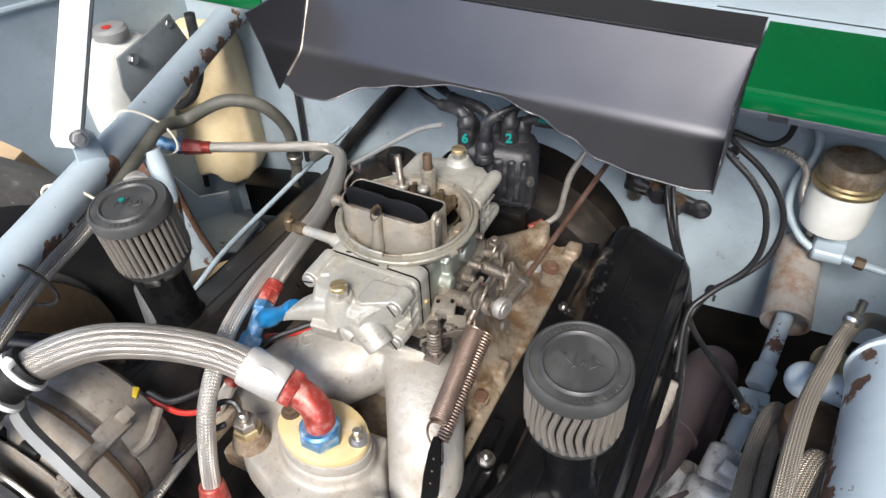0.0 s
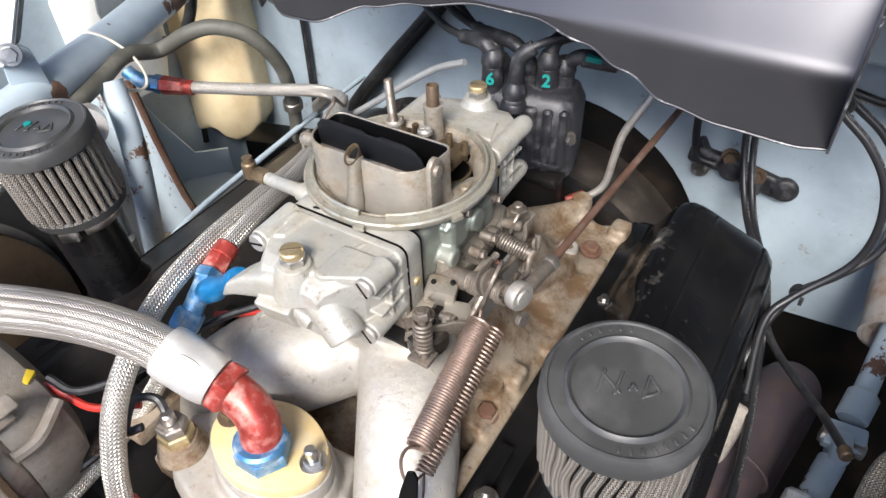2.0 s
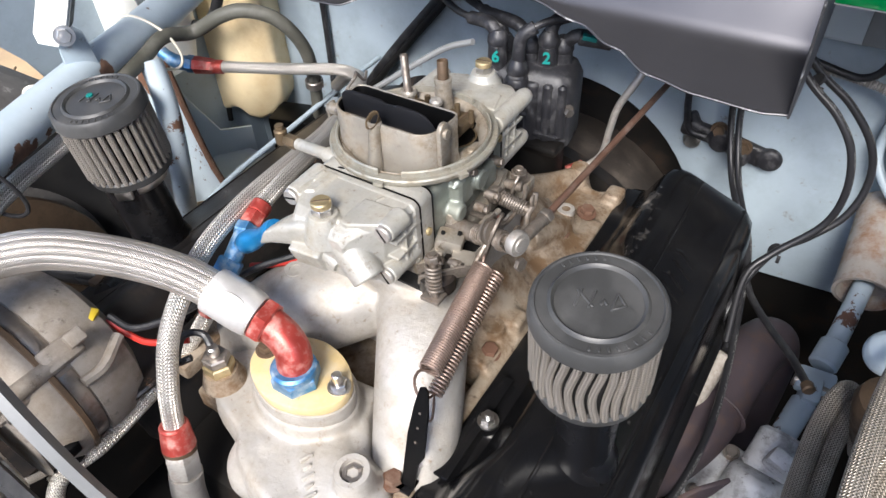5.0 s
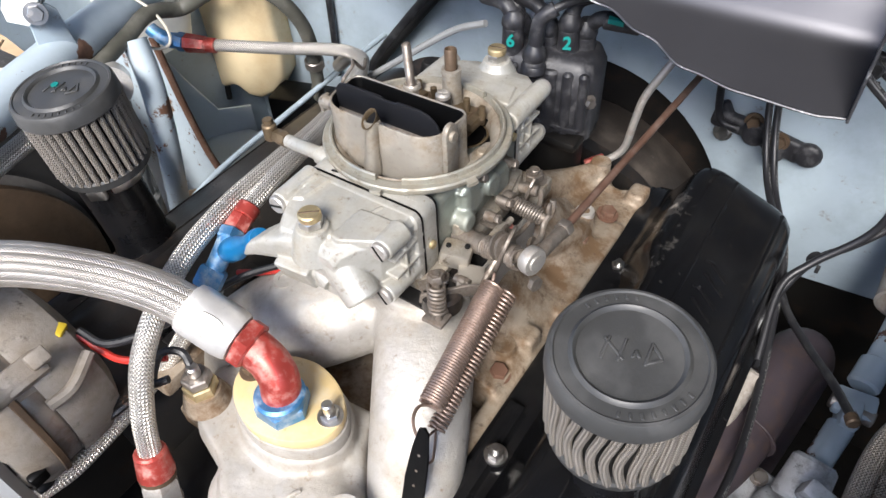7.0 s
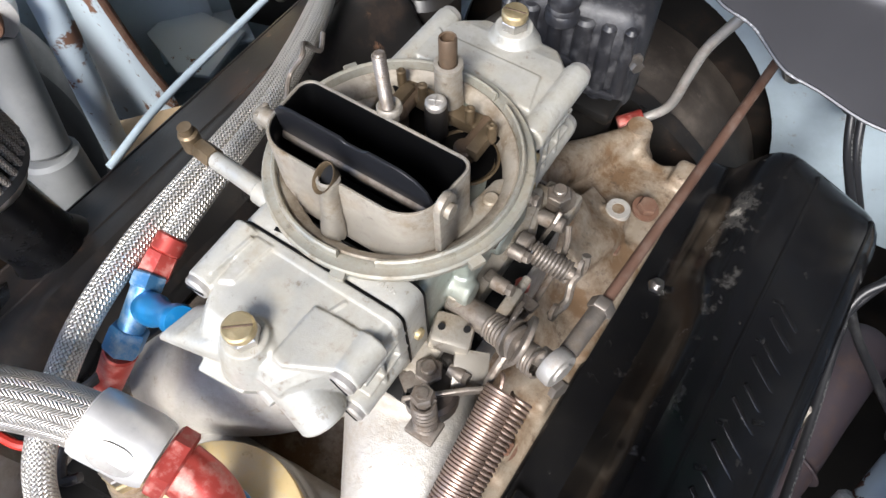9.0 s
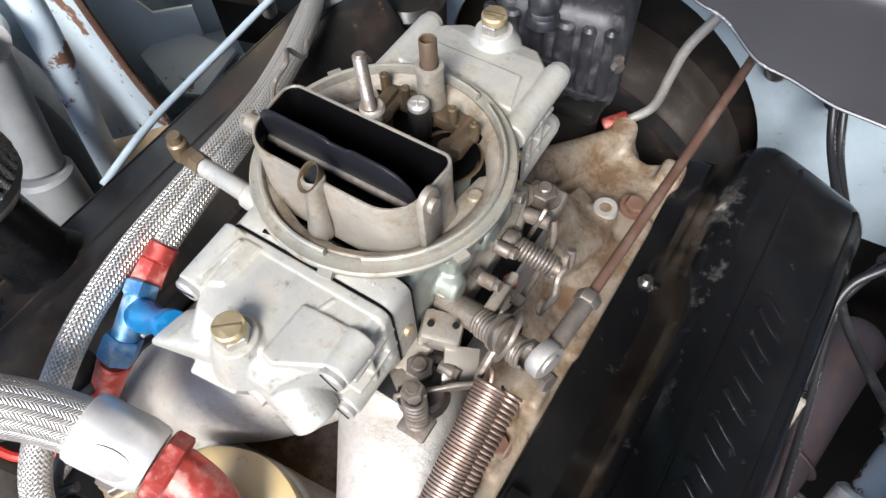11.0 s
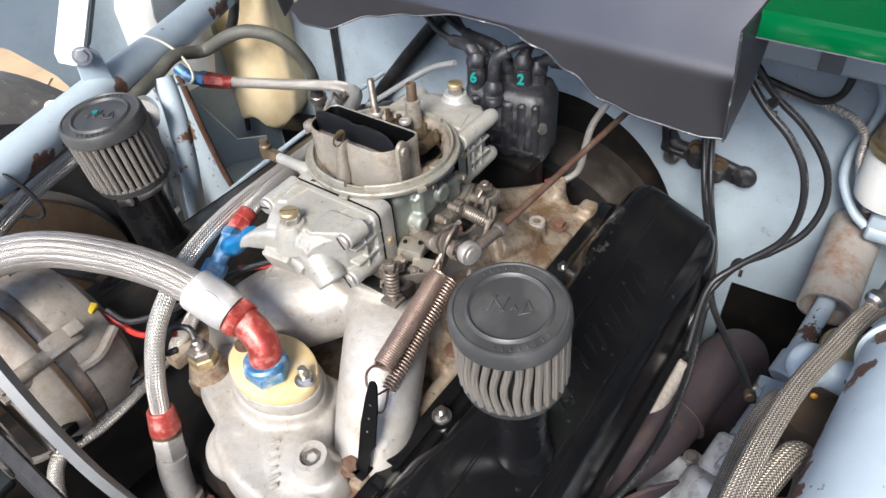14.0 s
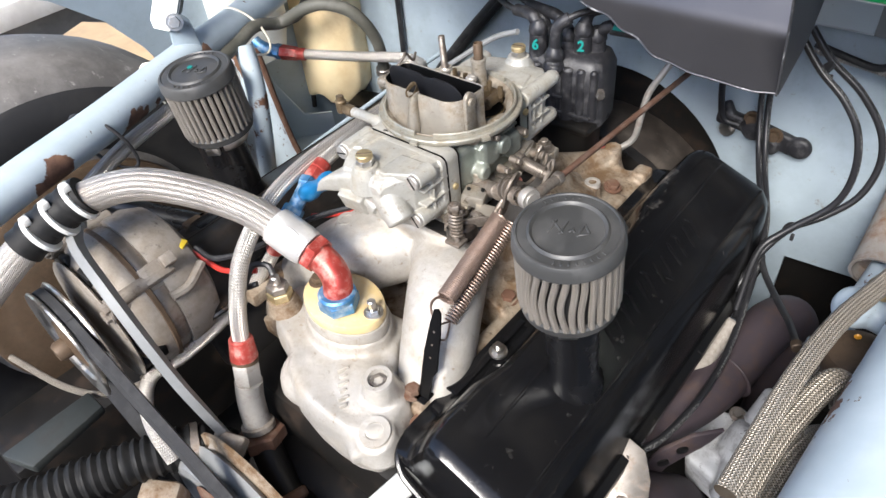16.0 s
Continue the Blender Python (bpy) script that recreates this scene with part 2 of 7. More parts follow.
tyre_rubber = surface("tyre_rubber", (0.12, 0.112, 0.105), 0.6, 0.0, (0.27, 0.255, 0.24), (0.42, 0.70), 9, 700, 0.3, specks=((0.42, 0.40, 0.37), 0.60, 0.72, 70))
# near-black: shade below the engine is put into the floor's colour
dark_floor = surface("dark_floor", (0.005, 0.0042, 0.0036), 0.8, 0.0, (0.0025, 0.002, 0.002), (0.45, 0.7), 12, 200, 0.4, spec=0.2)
bell_grime = surface("bell_grime", (0.034, 0.027, 0.022), 0.6, 0.0, (0.085, 0.07, 0.057), (0.46, 0.66), 22, 500, 0.3, specks=((0.14, 0.12, 0.10), 0.62, 0.74, 70), lumps=1.0)
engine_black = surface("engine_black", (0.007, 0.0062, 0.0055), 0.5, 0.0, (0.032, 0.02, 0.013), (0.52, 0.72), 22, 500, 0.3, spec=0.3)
tan_card = surface("tan_card", (0.55, 0.40, 0.24), 0.8, 0.0, (0.45, 0.32, 0.2), (0.5, 0.7), 10, 300, 0.2)
cord = surface("cord", (0.75, 0.70, 0.58), 0.8, 0.0, None)
teal_mark = surface("teal_mark", (0.0, 0.20, 0.175), 0.5, 0.0, None)
plug_yellow = surface("plug_yellow", (0.55, 0.40, 0.03), 0.45, 0.0, (0.30, 0.22, 0.05), (0.5, 0.75), 60, 900, 0.1)
amber_mark = surface("amber_mark", (0.50, 0.22, 0.015), 0.3, 0.0, None)
concrete = surface("concrete", (0.40, 0.38, 0.35), 0.85, 0.0, (0.28, 0.26, 0.24), (0.5, 0.75), 3, 120, 0.4)


def printed_lead(name):
    """Black ignition lead with a line of small pale print along it."""
    m, t, b = principled(name, (0.016, 0.016, 0.018), 0.38, 0.0, 0.0, 0.45)
    uv = t.nodes.new("ShaderNodeUVMap")
    mp = t.nodes.new("ShaderNodeMapping")
    mp.inputs["Scale"].default_value = (9.0, 620.0, 1.0)
    t.links.new(uv.outputs["UV"], mp.inputs["Vector"])
    glyph = t.nodes.new("ShaderNodeTexNoise")
    glyph.inputs["Scale"].default_value, glyph.inputs["Detail"].default_value = 1.0, 2.0
    t.links.new(mp.outputs["Vector"], glyph.inputs["Vector"])
    mp2 = t.nodes.new("ShaderNodeMapping")
    mp2.inputs["Scale"].default_value = (0.0, 26.0, 1.0)
    t.links.new(uv.outputs["UV"], mp2.inputs["Vector"])
    word = t.nodes.new("ShaderNodeTexNoise")
    word.inputs["Scale"].default_value, word.inputs["Detail"].default_value = 1.0, 1.0
    t.links.new(mp2.outputs["Vector"], word.inputs["Vector"])
    sep = t.nodes.new("ShaderNodeSeparateXYZ")
    t.links.new(uv.outputs["UV"], sep.inputs[0])
    sides = t.nodes.new("ShaderNodeMath")
    sides.operation = "PINGPONG"
    sides.inputs[1].default_value = 0.25
    t.links.new(sep.outputs["X"], sides.inputs[0])
    strip = ramp(t, sides.outputs[0], [(0.16, (0, 0, 0)), (0.19, (1, 1, 1))]).outputs["Color"]
    a = ramp(t, glyph.outputs["Fac"], [(0.50, (0, 0, 0)), (0.54, (1, 1, 1))]).outputs["Color"]
    c = ramp(t, word.outputs["Fac"], [(0.45, (0, 0, 0)), (0.50, (1, 1, 1))]).outputs["Color"]
    last = a
    for other in (strip, c):
        k = t.nodes.new("ShaderNodeMath")
        k.operation = "MULTIPLY"
        t.links.new(last, k.inputs[0])
        t.links.new(other, k.inputs[1])
        last = k.outputs[0]
    t.links.new(mixed(t, last, (0.016, 0.016, 0.018), (0.17, 0.17, 0.165)), b.inputs["Base Color"])
    return m


printed_wire = printed_lead("printed_wire")
frost_blue = surface("frost_blue", (0.50, 0.56, 0.59), 0.35, 0.0, (0.17, 0.08, 0.045), (0.665, 0.675), 9, 500, 0.06, vary=0.06, specks=((0.16, 0.10, 0.08), 0.70, 0.71, 60))
peeling_blue = surface("peeling_blue", (0.43, 0.505, 0.555), 0.42, 0.0, (0.15, 0.075, 0.045), (0.575, 0.60), 14, 500, 0.1, vary=0.1, specks=((0.12, 0.07, 0.05), 0.62, 0.64, 60))


def flaking_paint(name, side, least):
    """Pale blue paint that has flaked off to brown rust along one flank of a tube (side: the way that flank faces; least: how worn)."""
    m, t, b = principled(name, (0.43, 0.505, 0.555), 0.38, 0.0, 0.0, 0.5)
    geo = t.nodes.new("ShaderNodeNewGeometry")
    dot = t.nodes.new("ShaderNodeVectorMath")
    dot.operation = "DOT_PRODUCT"
    dot.inputs[1].default_value = Vector(side).normalized()
    t.links.new(geo.outputs["Normal"], dot.inputs[0])
    patches, chips = add_noise(t, 13, 8, rough=0.62), add_noise(t, 75, 6, rough=0.7)
    wear = t.nodes.new("ShaderNodeMath")
    wear.operation = "MULTIPLY_ADD"
    wear.inputs[1].default_value = 0.24
    t.links.new(dot.outputs["Value"], wear.inputs[0])
    t.links.new(patches.outputs["Fac"], wear.inputs[2])
    flaked = ramp(t, wear.outputs[0], [(least, (0, 0, 0)), (least + 0.01, (1, 1, 1))]).outputs["Color"]
    chipped = ramp(t, chips.outputs["Fac"], [(0.675, (0, 0, 0)), (0.69, (1, 1, 1))]).outputs["Color"]
    tone = add_noise(t, 40, 6)
    paint = ramp(t, tone.outputs["Fac"], [(0.35, (0.40, 0.475, 0.525)), (0.65, (0.45, 0.525, 0.575))]).outputs["Color"]
    brown = ramp(t, tone.outputs["Fac"], [(0.38, (0.085, 0.045, 0.032)), (0.62, (0.21, 0.115, 0.075))]).outputs["Color"]
    t.links.new(mixed(t, flaked, mixed(t, chipped, paint, (0.15, 0.10, 0.08)), brown), b.inputs["Base Color"])
    r = t.nodes.new("ShaderNodeMapRange")
    r.inputs["To Min"].default_value, r.inputs["To Max"].default_value = 0.36, 0.8
    t.links.new(flaked, r.inputs["Value"])
    t.links.new(r.outputs[0], b.inputs["Roughness"])
    bump(t, b, flaked, 0.5, -0.0006)
    return m


flaking_inner = flaking_paint("flaking_inner", (0.8, -0.3, -0.2), 0.735)
flaking_outer = flaking_paint("flaking_outer", (-0.8, -0.3, -0.1), 0.80)


def scuffed_paint(name, scuffs):
    """Gloss black paint rubbed through to pale filler where things have chafed it; scuffs: centre, reach in x and y, strength (plan units)."""
    m, t, b = principled(name, (0.005, 0.005, 0.0056), 0.26, 0.0, 0.0, 0.42)
    geo = t.nodes.new("ShaderNodeNewGeometry")
    grit, broad, fine = add_noise(t, 95, 8, rough=0.72), add_noise(t, 20, 8, rough=0.7), add_noise(t, 420, 4)
    total = None
    for (x, y, z), (rx, ry), strength in scuffs:
        mp = t.nodes.new("ShaderNodeMapping")
        mp.vector_type = "TEXTURE"
        mp.inputs["Location"].default_value = (x * U, y * U, z * U)
        mp.inputs["Scale"].default_value = (rx * U, ry * U, 0.03 * U)
        t.links.new(geo.outputs["Position"], mp.inputs["Vector"])
        ln = t.nodes.new("ShaderNodeVectorMath")
        ln.operation = "LENGTH"
        t.links.new(mp.outputs["Vector"], ln.inputs[0])
        near = t.nodes.new("ShaderNodeMapRange")
        near.inputs["To Min"].default_value, near.inputs["To Max"].default_value = strength, 0.0
        t.links.new(ln.outputs["Value"], near.inputs["Value"])
        if total is None:
            total = near.outputs[0]
        else:
            k = t.nodes.new("ShaderNodeMath")
            k.operation = "ADD"
            t.links.new(total, k.inputs[0])
            t.links.new(near.outputs[0], k.inputs[1])
            total = k.outputs[0]
    wear = t.nodes.new("ShaderNodeMath")
    wear.operation = "ADD"
    t.links.new(total, wear.inputs[0])
    t.links.new(grit.outputs["Fac"], wear.inputs[1])
    dust = ramp(t, broad.outputs["Fac"], [(0.48, (0, 0, 0)), (0.72, (1, 1, 1))]).outputs["Color"]
    paint = mixed(t, dust, (0.006, 0.006, 0.0066), (0.012, 0.0115, 0.011))
    hazed = ramp(t, wear.outputs[0], [(0.62, (0, 0, 0)), (0.85, (1, 1, 1))]).outputs["Color"]
    bare = ramp(t, wear.outputs[0], [(0.80, (0, 0, 0)), (0.92, (1, 1, 1))]).outputs["Color"]
    t.links.new(mixed(t, bare, mixed(t, hazed, paint, (0.075, 0.07, 0.064)), (0.42, 0.385, 0.33)), b.inputs["Base Color"])
    r = t.nodes.new("ShaderNodeMapRange")
    r.inputs["To Min"].default_value, r.inputs["To Max"].default_value = 0.17, 0.5
    t.links.new(hazed, r.inputs["Value"])
    t.links.new(r.outputs[0], b.inputs["Roughness"])
    bump(t, b, fine.outputs["Fac"], 0.06, 0.0006)
    return m


scuffed_black = scuffed_paint("scuffed_black", (((0.131, 0.136, -0.113), (0.011, 0.030), 0.38), ((0.127, 0.108, -0.116), (0.008, 0.016), 0.18), ((0.149, 0.014, -0.110), (0.004, 0.014), 0.22),
                                                ((0.141, 0.078, -0.110), (0.008, 0.026), 0.10), ((0.146, 0.095, -0.110), (0.005, 0.010), 0.18), ((0.140, 0.02, -0.112), (0.012, 0.17), 0.09), ((0.120, 0.035, -0.130), (0.012, 0.030), 0.10)))
weld_pipe = surface("weld_pipe", (0.42, 0.40, 0.37), 0.45, 0.6, (0.22, 0.18, 0.15), (0.5, 0.75), 60, 900, 0.1)
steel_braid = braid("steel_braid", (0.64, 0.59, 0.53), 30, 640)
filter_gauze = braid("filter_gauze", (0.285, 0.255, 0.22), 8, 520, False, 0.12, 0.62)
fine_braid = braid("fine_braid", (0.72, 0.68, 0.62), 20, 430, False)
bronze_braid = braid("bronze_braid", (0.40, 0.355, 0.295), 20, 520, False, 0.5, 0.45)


# ---- shapes, in plan units ----
def put(bm_to, bm_from):
    me = bpy.data.meshes.new("tmp")
    bm_from.to_mesh(me)
    bm_to.from_mesh(me)
    bpy.data.meshes.remove(me)
    bm_from.free()
    return bm_to


def joined(*bms):
    out = bms[0]
    for b in bms[1:]:
        put(out, b)
    return out


def frame_of(d):
    d = Vector(d).normalized()
    side = d.cross(Vector((0, 0, 1)))
    if side.length < 1e-3:
        side = Vector((1, 0, 0))
    side.normalize()
    return side, d.cross(side).normalized() * -1, d


def block(c, s, bev=0.002, rot=(0, 0, 0), segs=2):
    bm = bmesh.new()
    bmesh.ops.create_cube(bm, size=1, matrix=Matrix.Diagonal((*s, 1)))
    if bev:
        bmesh.ops.bevel(bm, geom=bm.edges[:], offset=bev, segments=segs, affect="EDGES", profile=0.5)
    bm.transform(pose(*c, *rot))
    return bm


def lathe(origin, direction, profile, seg=24, squash=1.0):
    """Turned body: profile is a row of (radius, height along direction)."""
    a, b, d = frame_of(direction)
    o = Vector(origin)
    bm = bmesh.new()
    rings = []
    for r, h in profile:
        if r < 1e-6:
            rings.append([bm.verts.new(o + d * h)])
        else:
            rings.append([bm.verts.new(o + d * h + (a * math.cos(2 * math.pi * i / seg) + b * squash * math.sin(2 * math.pi * i / seg)) * r) for i in range(seg)])
    for p, q in zip(rings, rings[1:]):
        for i in range(seg):
            j = (i + 1) % seg
            f = [p[i % len(p)], p[j % len(p)], q[j % len(q)], q[i % len(q)]]
            f = list(dict.fromkeys(f))
            if len(f) > 2:
                bm.faces.new(f)
    for ring in (rings[0], rings[-1]):
        if len(ring) > 2:
            bm.faces.new(ring)
    bmesh.ops.recalc_face_normals(bm, faces=bm.faces)
    return bm


def rod(p0, p1, r, r1=None, seg=16, bev=0.0):
    p0, p1 = Vector(p0), Vector(p1)
    h = (p1 - p0).length
    r1 = r if r1 is None else r1
    bev = min(bev, h / 3, r * 0.6)
    prof = [(r, 0), (r1, h)] if bev <= 0 else [(r - bev, 0), (r, bev), (r1, h - bev), (r1 - bev, h)]
    return lathe(p0, p1 - p0, prof, seg)


def hexnut(p0, p1, r, bev=0.1):
    h = (Vector(p1) - Vector(p0)).length
    return lathe(p0, Vector(p1) - Vector(p0), [(r * (1 - bev), 0), (r, h * 0.12), (r, h * 0.88), (r * (1 - bev), h)], 6)


def bolt(p, d, r, head=None, washer=True, depth=0.02):
    """Hex bolt head on a washer, standing on p along d."""
    d = Vector(d).normalized()
    p = Vector(p)
    head = head or r * 1.1
    bm = hexnut(p, p + d * head, r)
    if washer:
        put(bm, rod(p - d * 0.001, p + d * 0.001, r * 1.4, seg=20))
    return bm


def smooth_line(pts, n=8):
    """Points along a curve through pts."""
    p = [Vector(q) for q in pts]
    p = [2 * p[0] - p[1], *p, 2 * p[-1] - p[-2]]
    out = []
    for i in range(1, len(p) - 2):
        for k in range(n):
            t = k / n
            a, b, c, d = p[i - 1], p[i], p[i + 1], p[i + 2]
            out.append(0.5 * (2 * b + (c - a) * t + (2 * a - 5 * b + 4 * c - d) * t * t + (3 * b - a - 3 * c + d) * t ** 3))
    out.append(p[-2])
    return out


def tube(pts, r, seg=14, n=8, smooth=True, squash=1.0, wobble=0.0):
    """A hose or wire through pts; r is a radius or a function of 0..1. Its UV runs round and along, in metres."""
    line = smooth_line(pts, n) if smooth else [Vector(q) for q in pts]
    bm = bmesh.new()
    uvl = bm.loops.layers.uv.new("UVMap")
    tang = [(line[min(i + 1, len(line) - 1)] - line[max(i - 1, 0)]).normalized() for i in range(len(line))]
    side = frame_of(tang[0])[0]
    rings, dist, total = [], [0.0], 0
    for i in range(1, len(line)):
        dist.append(dist[-1] + (line[i] - line[i - 1]).length)
    for i, (p, d) in enumerate(zip(line, tang)):
        side = (side - d * side.dot(d)).normalized()
        up = d.cross(side)
        rr = r(dist[i] / dist[-1]) if callable(r) else r
        rings.append([bm.verts.new(p + (side * math.cos(2 * math.pi * k / seg) + up * squash * math.sin(2 * math.pi * k / seg)) * rr) for k in range(seg)])
    for i in range(len(rings) - 1):
        for k in range(seg):
            j = (k + 1) % seg
            f = bm.faces.new((rings[i][k], rings[i][j], rings[i + 1][j], rings[i + 1][k]))
            for lp, (uu, vv) in zip(f.loops, ((k, dist[i]), (k + 1, dist[i]), (k + 1, dist[i + 1]), (k, dist[i + 1]))):
                lp[uvl].uv = (uu / seg, vv)
    bm.faces.new(rings[0][::-1])
    bm.faces.new(rings[-1])
    return bm


def coil(p0, p1, r, wire, turns, seg=6, per=14, r1=None):
    p0, p1 = Vector(p0), Vector(p1)
    a, b, d = frame_of(p1 - p0)
    r1 = r if r1 is None else r1
    n = int(turns * per)
    pts = [p0.lerp(p1, i / n) + (a * math.cos(2 * math.pi * i / per) + b * math.sin(2 * math.pi * i / per)) * (r + (r1 - r) * i / n) for i in range(n + 1)]
    return tube(pts, wire, seg, smooth=False)


def prism(outline, origin, ax, ay, depth, bev=0.0, segs=2):
    """A plate: outline in the plane of ax and ay through origin, thickened along ax x ay by depth."""
    ax, ay = Vector(ax).normalized(), Vector(ay).normalized()
    n = ax.cross(ay)
    o = Vector(origin)
    bm = bmesh.new()
    lo = [bm.verts.new(o + ax * x + ay * y) for x, y in outline]
    hi = [bm.verts.new(o + ax * x + ay * y + n * depth) for x, y in outline]
    bm.faces.new(lo[::-1])
    bm.faces.new(hi)
    k = len(lo)
    for i in range(k):
        bm.faces.new((lo[i], lo[(i + 1) % k], hi[(i + 1) % k], hi[i]))
    bmesh.ops.recalc_face_normals(bm, faces=bm.faces)
    if bev:
        sharp = [e for e in bm.edges if len(e.link_faces) == 2 and e.calc_face_angle(0) > 0.6]
        bmesh.ops.bevel(bm, geom=sharp, offset=bev, segments=segs, affect="EDGES", profile=0.5)
    return bm


def loft(loops, cap=True):
    """A skin over loops of equal length."""
    bm = bmesh.new()
    rows = [[bm.verts.new(p) for p in lp] for lp in loops]
    k = len(rows[0])
    for a, b in zip(rows, rows[1:]):
        for i in range(k):
            bm.faces.new((a[i], a[(i + 1) % k], b[(i + 1) % k], b[i]))
    if cap:
        bm.faces.new(rows[0])
        bm.faces.new(rows[-1])
    bmesh.ops.recalc_face_normals(bm, faces=bm.faces)
    return bm


def superloop(c, ax, ay, rx, ry, n=24, power=3.0):
    """A rounded-rectangle loop."""
    c, ax, ay = Vector(c), Vector(ax), Vector(ay)
    out = []
    for i in range(n):
        t = 2 * math.pi * i / n
        x, y = math.cos(t), math.sin(t)
        out.append(c + ax * rx * math.copysign(abs(x) ** (2 / power), x) + ay * ry * math.copysign(abs(y) ** (2 / power), y))
    return out


def ribbon(pts, wide, thick, up=(0, 0, 1), n=8):
    """A flat strip through pts."""
    line = smooth_line(pts, n)
    loops = []
    for i, p in enumerate(line):
        d = (line[min(i + 1, len(line) - 1)] - line[max(i - 1, 0)]).normalized()
        s = d.cross(Vector(up)).normalized()
        u = s.cross(d)
        loops.append([p + s * wide / 2 + u * thick / 2, p - s * wide / 2 + u * thick / 2, p - s * wide / 2 - u * thick / 2, p + s * wide / 2 - u * thick / 2])
    return loft(loops)


def lettering(text, size, depth):
    """Raised characters in the built-in font, flat in x and y."""
    curve = bpy.data.curves.new("glyph", "FONT")
    curve.body, curve.size, curve.extrude, curve.resolution_u = text, size, depth / 2, 3
    curve.offset, curve.align_x, curve.align_y = size * 0.03, "CENTER", "CENTER"
    ob = bpy.data.objects.new("glyph", curve)
    scene.collection.objects.link(ob)
    bpy.context.view_layer.update()
    me = bpy.data.meshes.new_from_object(ob.evaluated_get(bpy.context.evaluated_depsgraph_get()))
    bm = bmesh.new()
    bm.from_mesh(me)
    bpy.data.objects.remove(ob)
    bpy.data.meshes.remove(me)
    bpy.data.curves.remove(curve)
    return bm


def arc(c, r, a0, a1, n, rx=None):
    """Outline points on an arc, degrees."""
    rx = r if rx is None else rx
    return [(c[0] + rx * math.cos(radians(a0 + (a1 - a0) * i / n)), c[1] + r * math.sin(radians(a0 + (a1 - a0) * i / n))) for i in range(n + 1)]


def mesh_of(name, bm, material):
    bm.transform(Matrix.Diagonal((U, U, U, 1)))
    me = bpy.data.meshes.new(name)
    bm.to_mesh(me)
    bm.free()
    me.polygons.foreach_set("use_smooth", [True] * len(me.polygons))
    me.set_sharp_from_angle(angle=radians(38))
    me.materials.append(material)
    return me


def cast_in_one(bm, voxel, rounds=4):
    """Melts overlapping solids into one casting with soft fillets."""
    me = bpy.data.meshes.new("melt")
    bmesh.ops.recalc_face_normals(bm, faces=bm.faces)
    bm.to_mesh(me)
    bm.free()
    ob = bpy.data.objects.new("melt", me)
    scene.collection.objects.link(ob)
    mod = ob.modifiers.new("melt", "REMESH")
    mod.mode, mod.voxel_size, mod.adaptivity = "VOXEL", voxel, 0.0
    out = bmesh.new()
    out.from_object(ob, bpy.context.evaluated_depsgraph_get())
    bpy.data.objects.remove(ob)
    bpy.data.meshes.remove(me)
    for _ in range(rounds):
        bmesh.ops.smooth_vert(out, verts=out.verts, factor=0.5, use_axis_x=True, use_axis_y=True, use_axis_z=True)
    return out


def thing(name, base, label, category, group=""):
    ob = new(name)
    ob.empty_display_size = 0.02
    ob.location = Vector(base) * U
    return tagged(ob, label, category, group)


def part(name, bm, material, parent, label=""):
    """One mesh under a thing or a part; bm is in plan coordinates."""
    ob = new(name, mesh_of(name, bm, material))
    root = parent
    while root.parent:
        root = root.parent
    ob.parent = parent
    if parent is root:
        ob.matrix_parent_inverse = Matrix.Translation(-root.location)
    return tagged(ob, label)


def single(name, bm, material, label, category, group="", kind=""):
    """A thing of one mesh."""
    return tagged(new(name, mesh_of(name, bm, material)), label, category, group, kind)


# ---- setting ----
single("ground", block((0, 0, -0.86), (60, 60, 0.02), 0), concrete, "grey concrete ground under the car", "ground", kind="structure")

# unseen roof and walls, added to block sky; open to front and one side
single("screen_roof", block((0.4, 1.33, 1.32), (6.2, 3.74, 0.08), 0), screen_board, "unseen brown boarded roof added above the car to block sky light", "roof", kind="structure")
single("screen_wall_back", block((0.4, 3.2, 0.23), (6.0, 0.1, 2.16), 0), concrete, "unseen plain grey wall added behind the car to close off the sky", "wall", kind="structure")
single("screen_wall_side", block((3.3, 0.6, 0.23), (0.1, 5.1, 2.16), 0), screen_board, "unseen plain brown boarded wall added beside the car to block sky light", "wall", kind="structure")
single("screen_wall_front", block((0.4, -4.6, 0.27), (14.0, 0.2, 2.25), 0), screen_board, "unseen plain brown wall added in front of the car to darken reflections", "wall", kind="structure")


def bulkhead():
    """Sheet with the arched tunnel opening and a cut-out to its right, thickened."""
    arch = [(-0.02 + 0.162 * math.cos(a), -0.30 + 0.172 * math.sin(a)) for a in [math.pi * (1 - i / 28) for i in range(29)]]
    outline = [(-0.62, -0.8), (-0.182, -0.8), *arch, (0.142, -0.8), (0.205, -0.8), (0.215, -0.312), (0.38, -0.300), (0.56, -0.300), (0.56, 0.085), (-0.62, 0.085)]
    return prism(outline, (0, 0.325, 0), (1, 0, 0), (0, 0, 1), -0.006)


single("wall_north", bulkhead(), pale_blue, "pale blue painted bulkhead with an arched opening", "bulkhead", kind="structure")
# closed near-black box: the dark inside the opening is put into its colour
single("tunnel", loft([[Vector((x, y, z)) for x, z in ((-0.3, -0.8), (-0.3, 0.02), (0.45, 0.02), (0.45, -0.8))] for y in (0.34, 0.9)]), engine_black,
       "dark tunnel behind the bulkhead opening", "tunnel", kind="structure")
single("floor", block((0.0, -0.2, -0.56), (1.5, 1.6, 0.01), 0), dark_floor, "underbody floor in near-black, the shade beneath the engine in its colour", "floor", kind="structure")
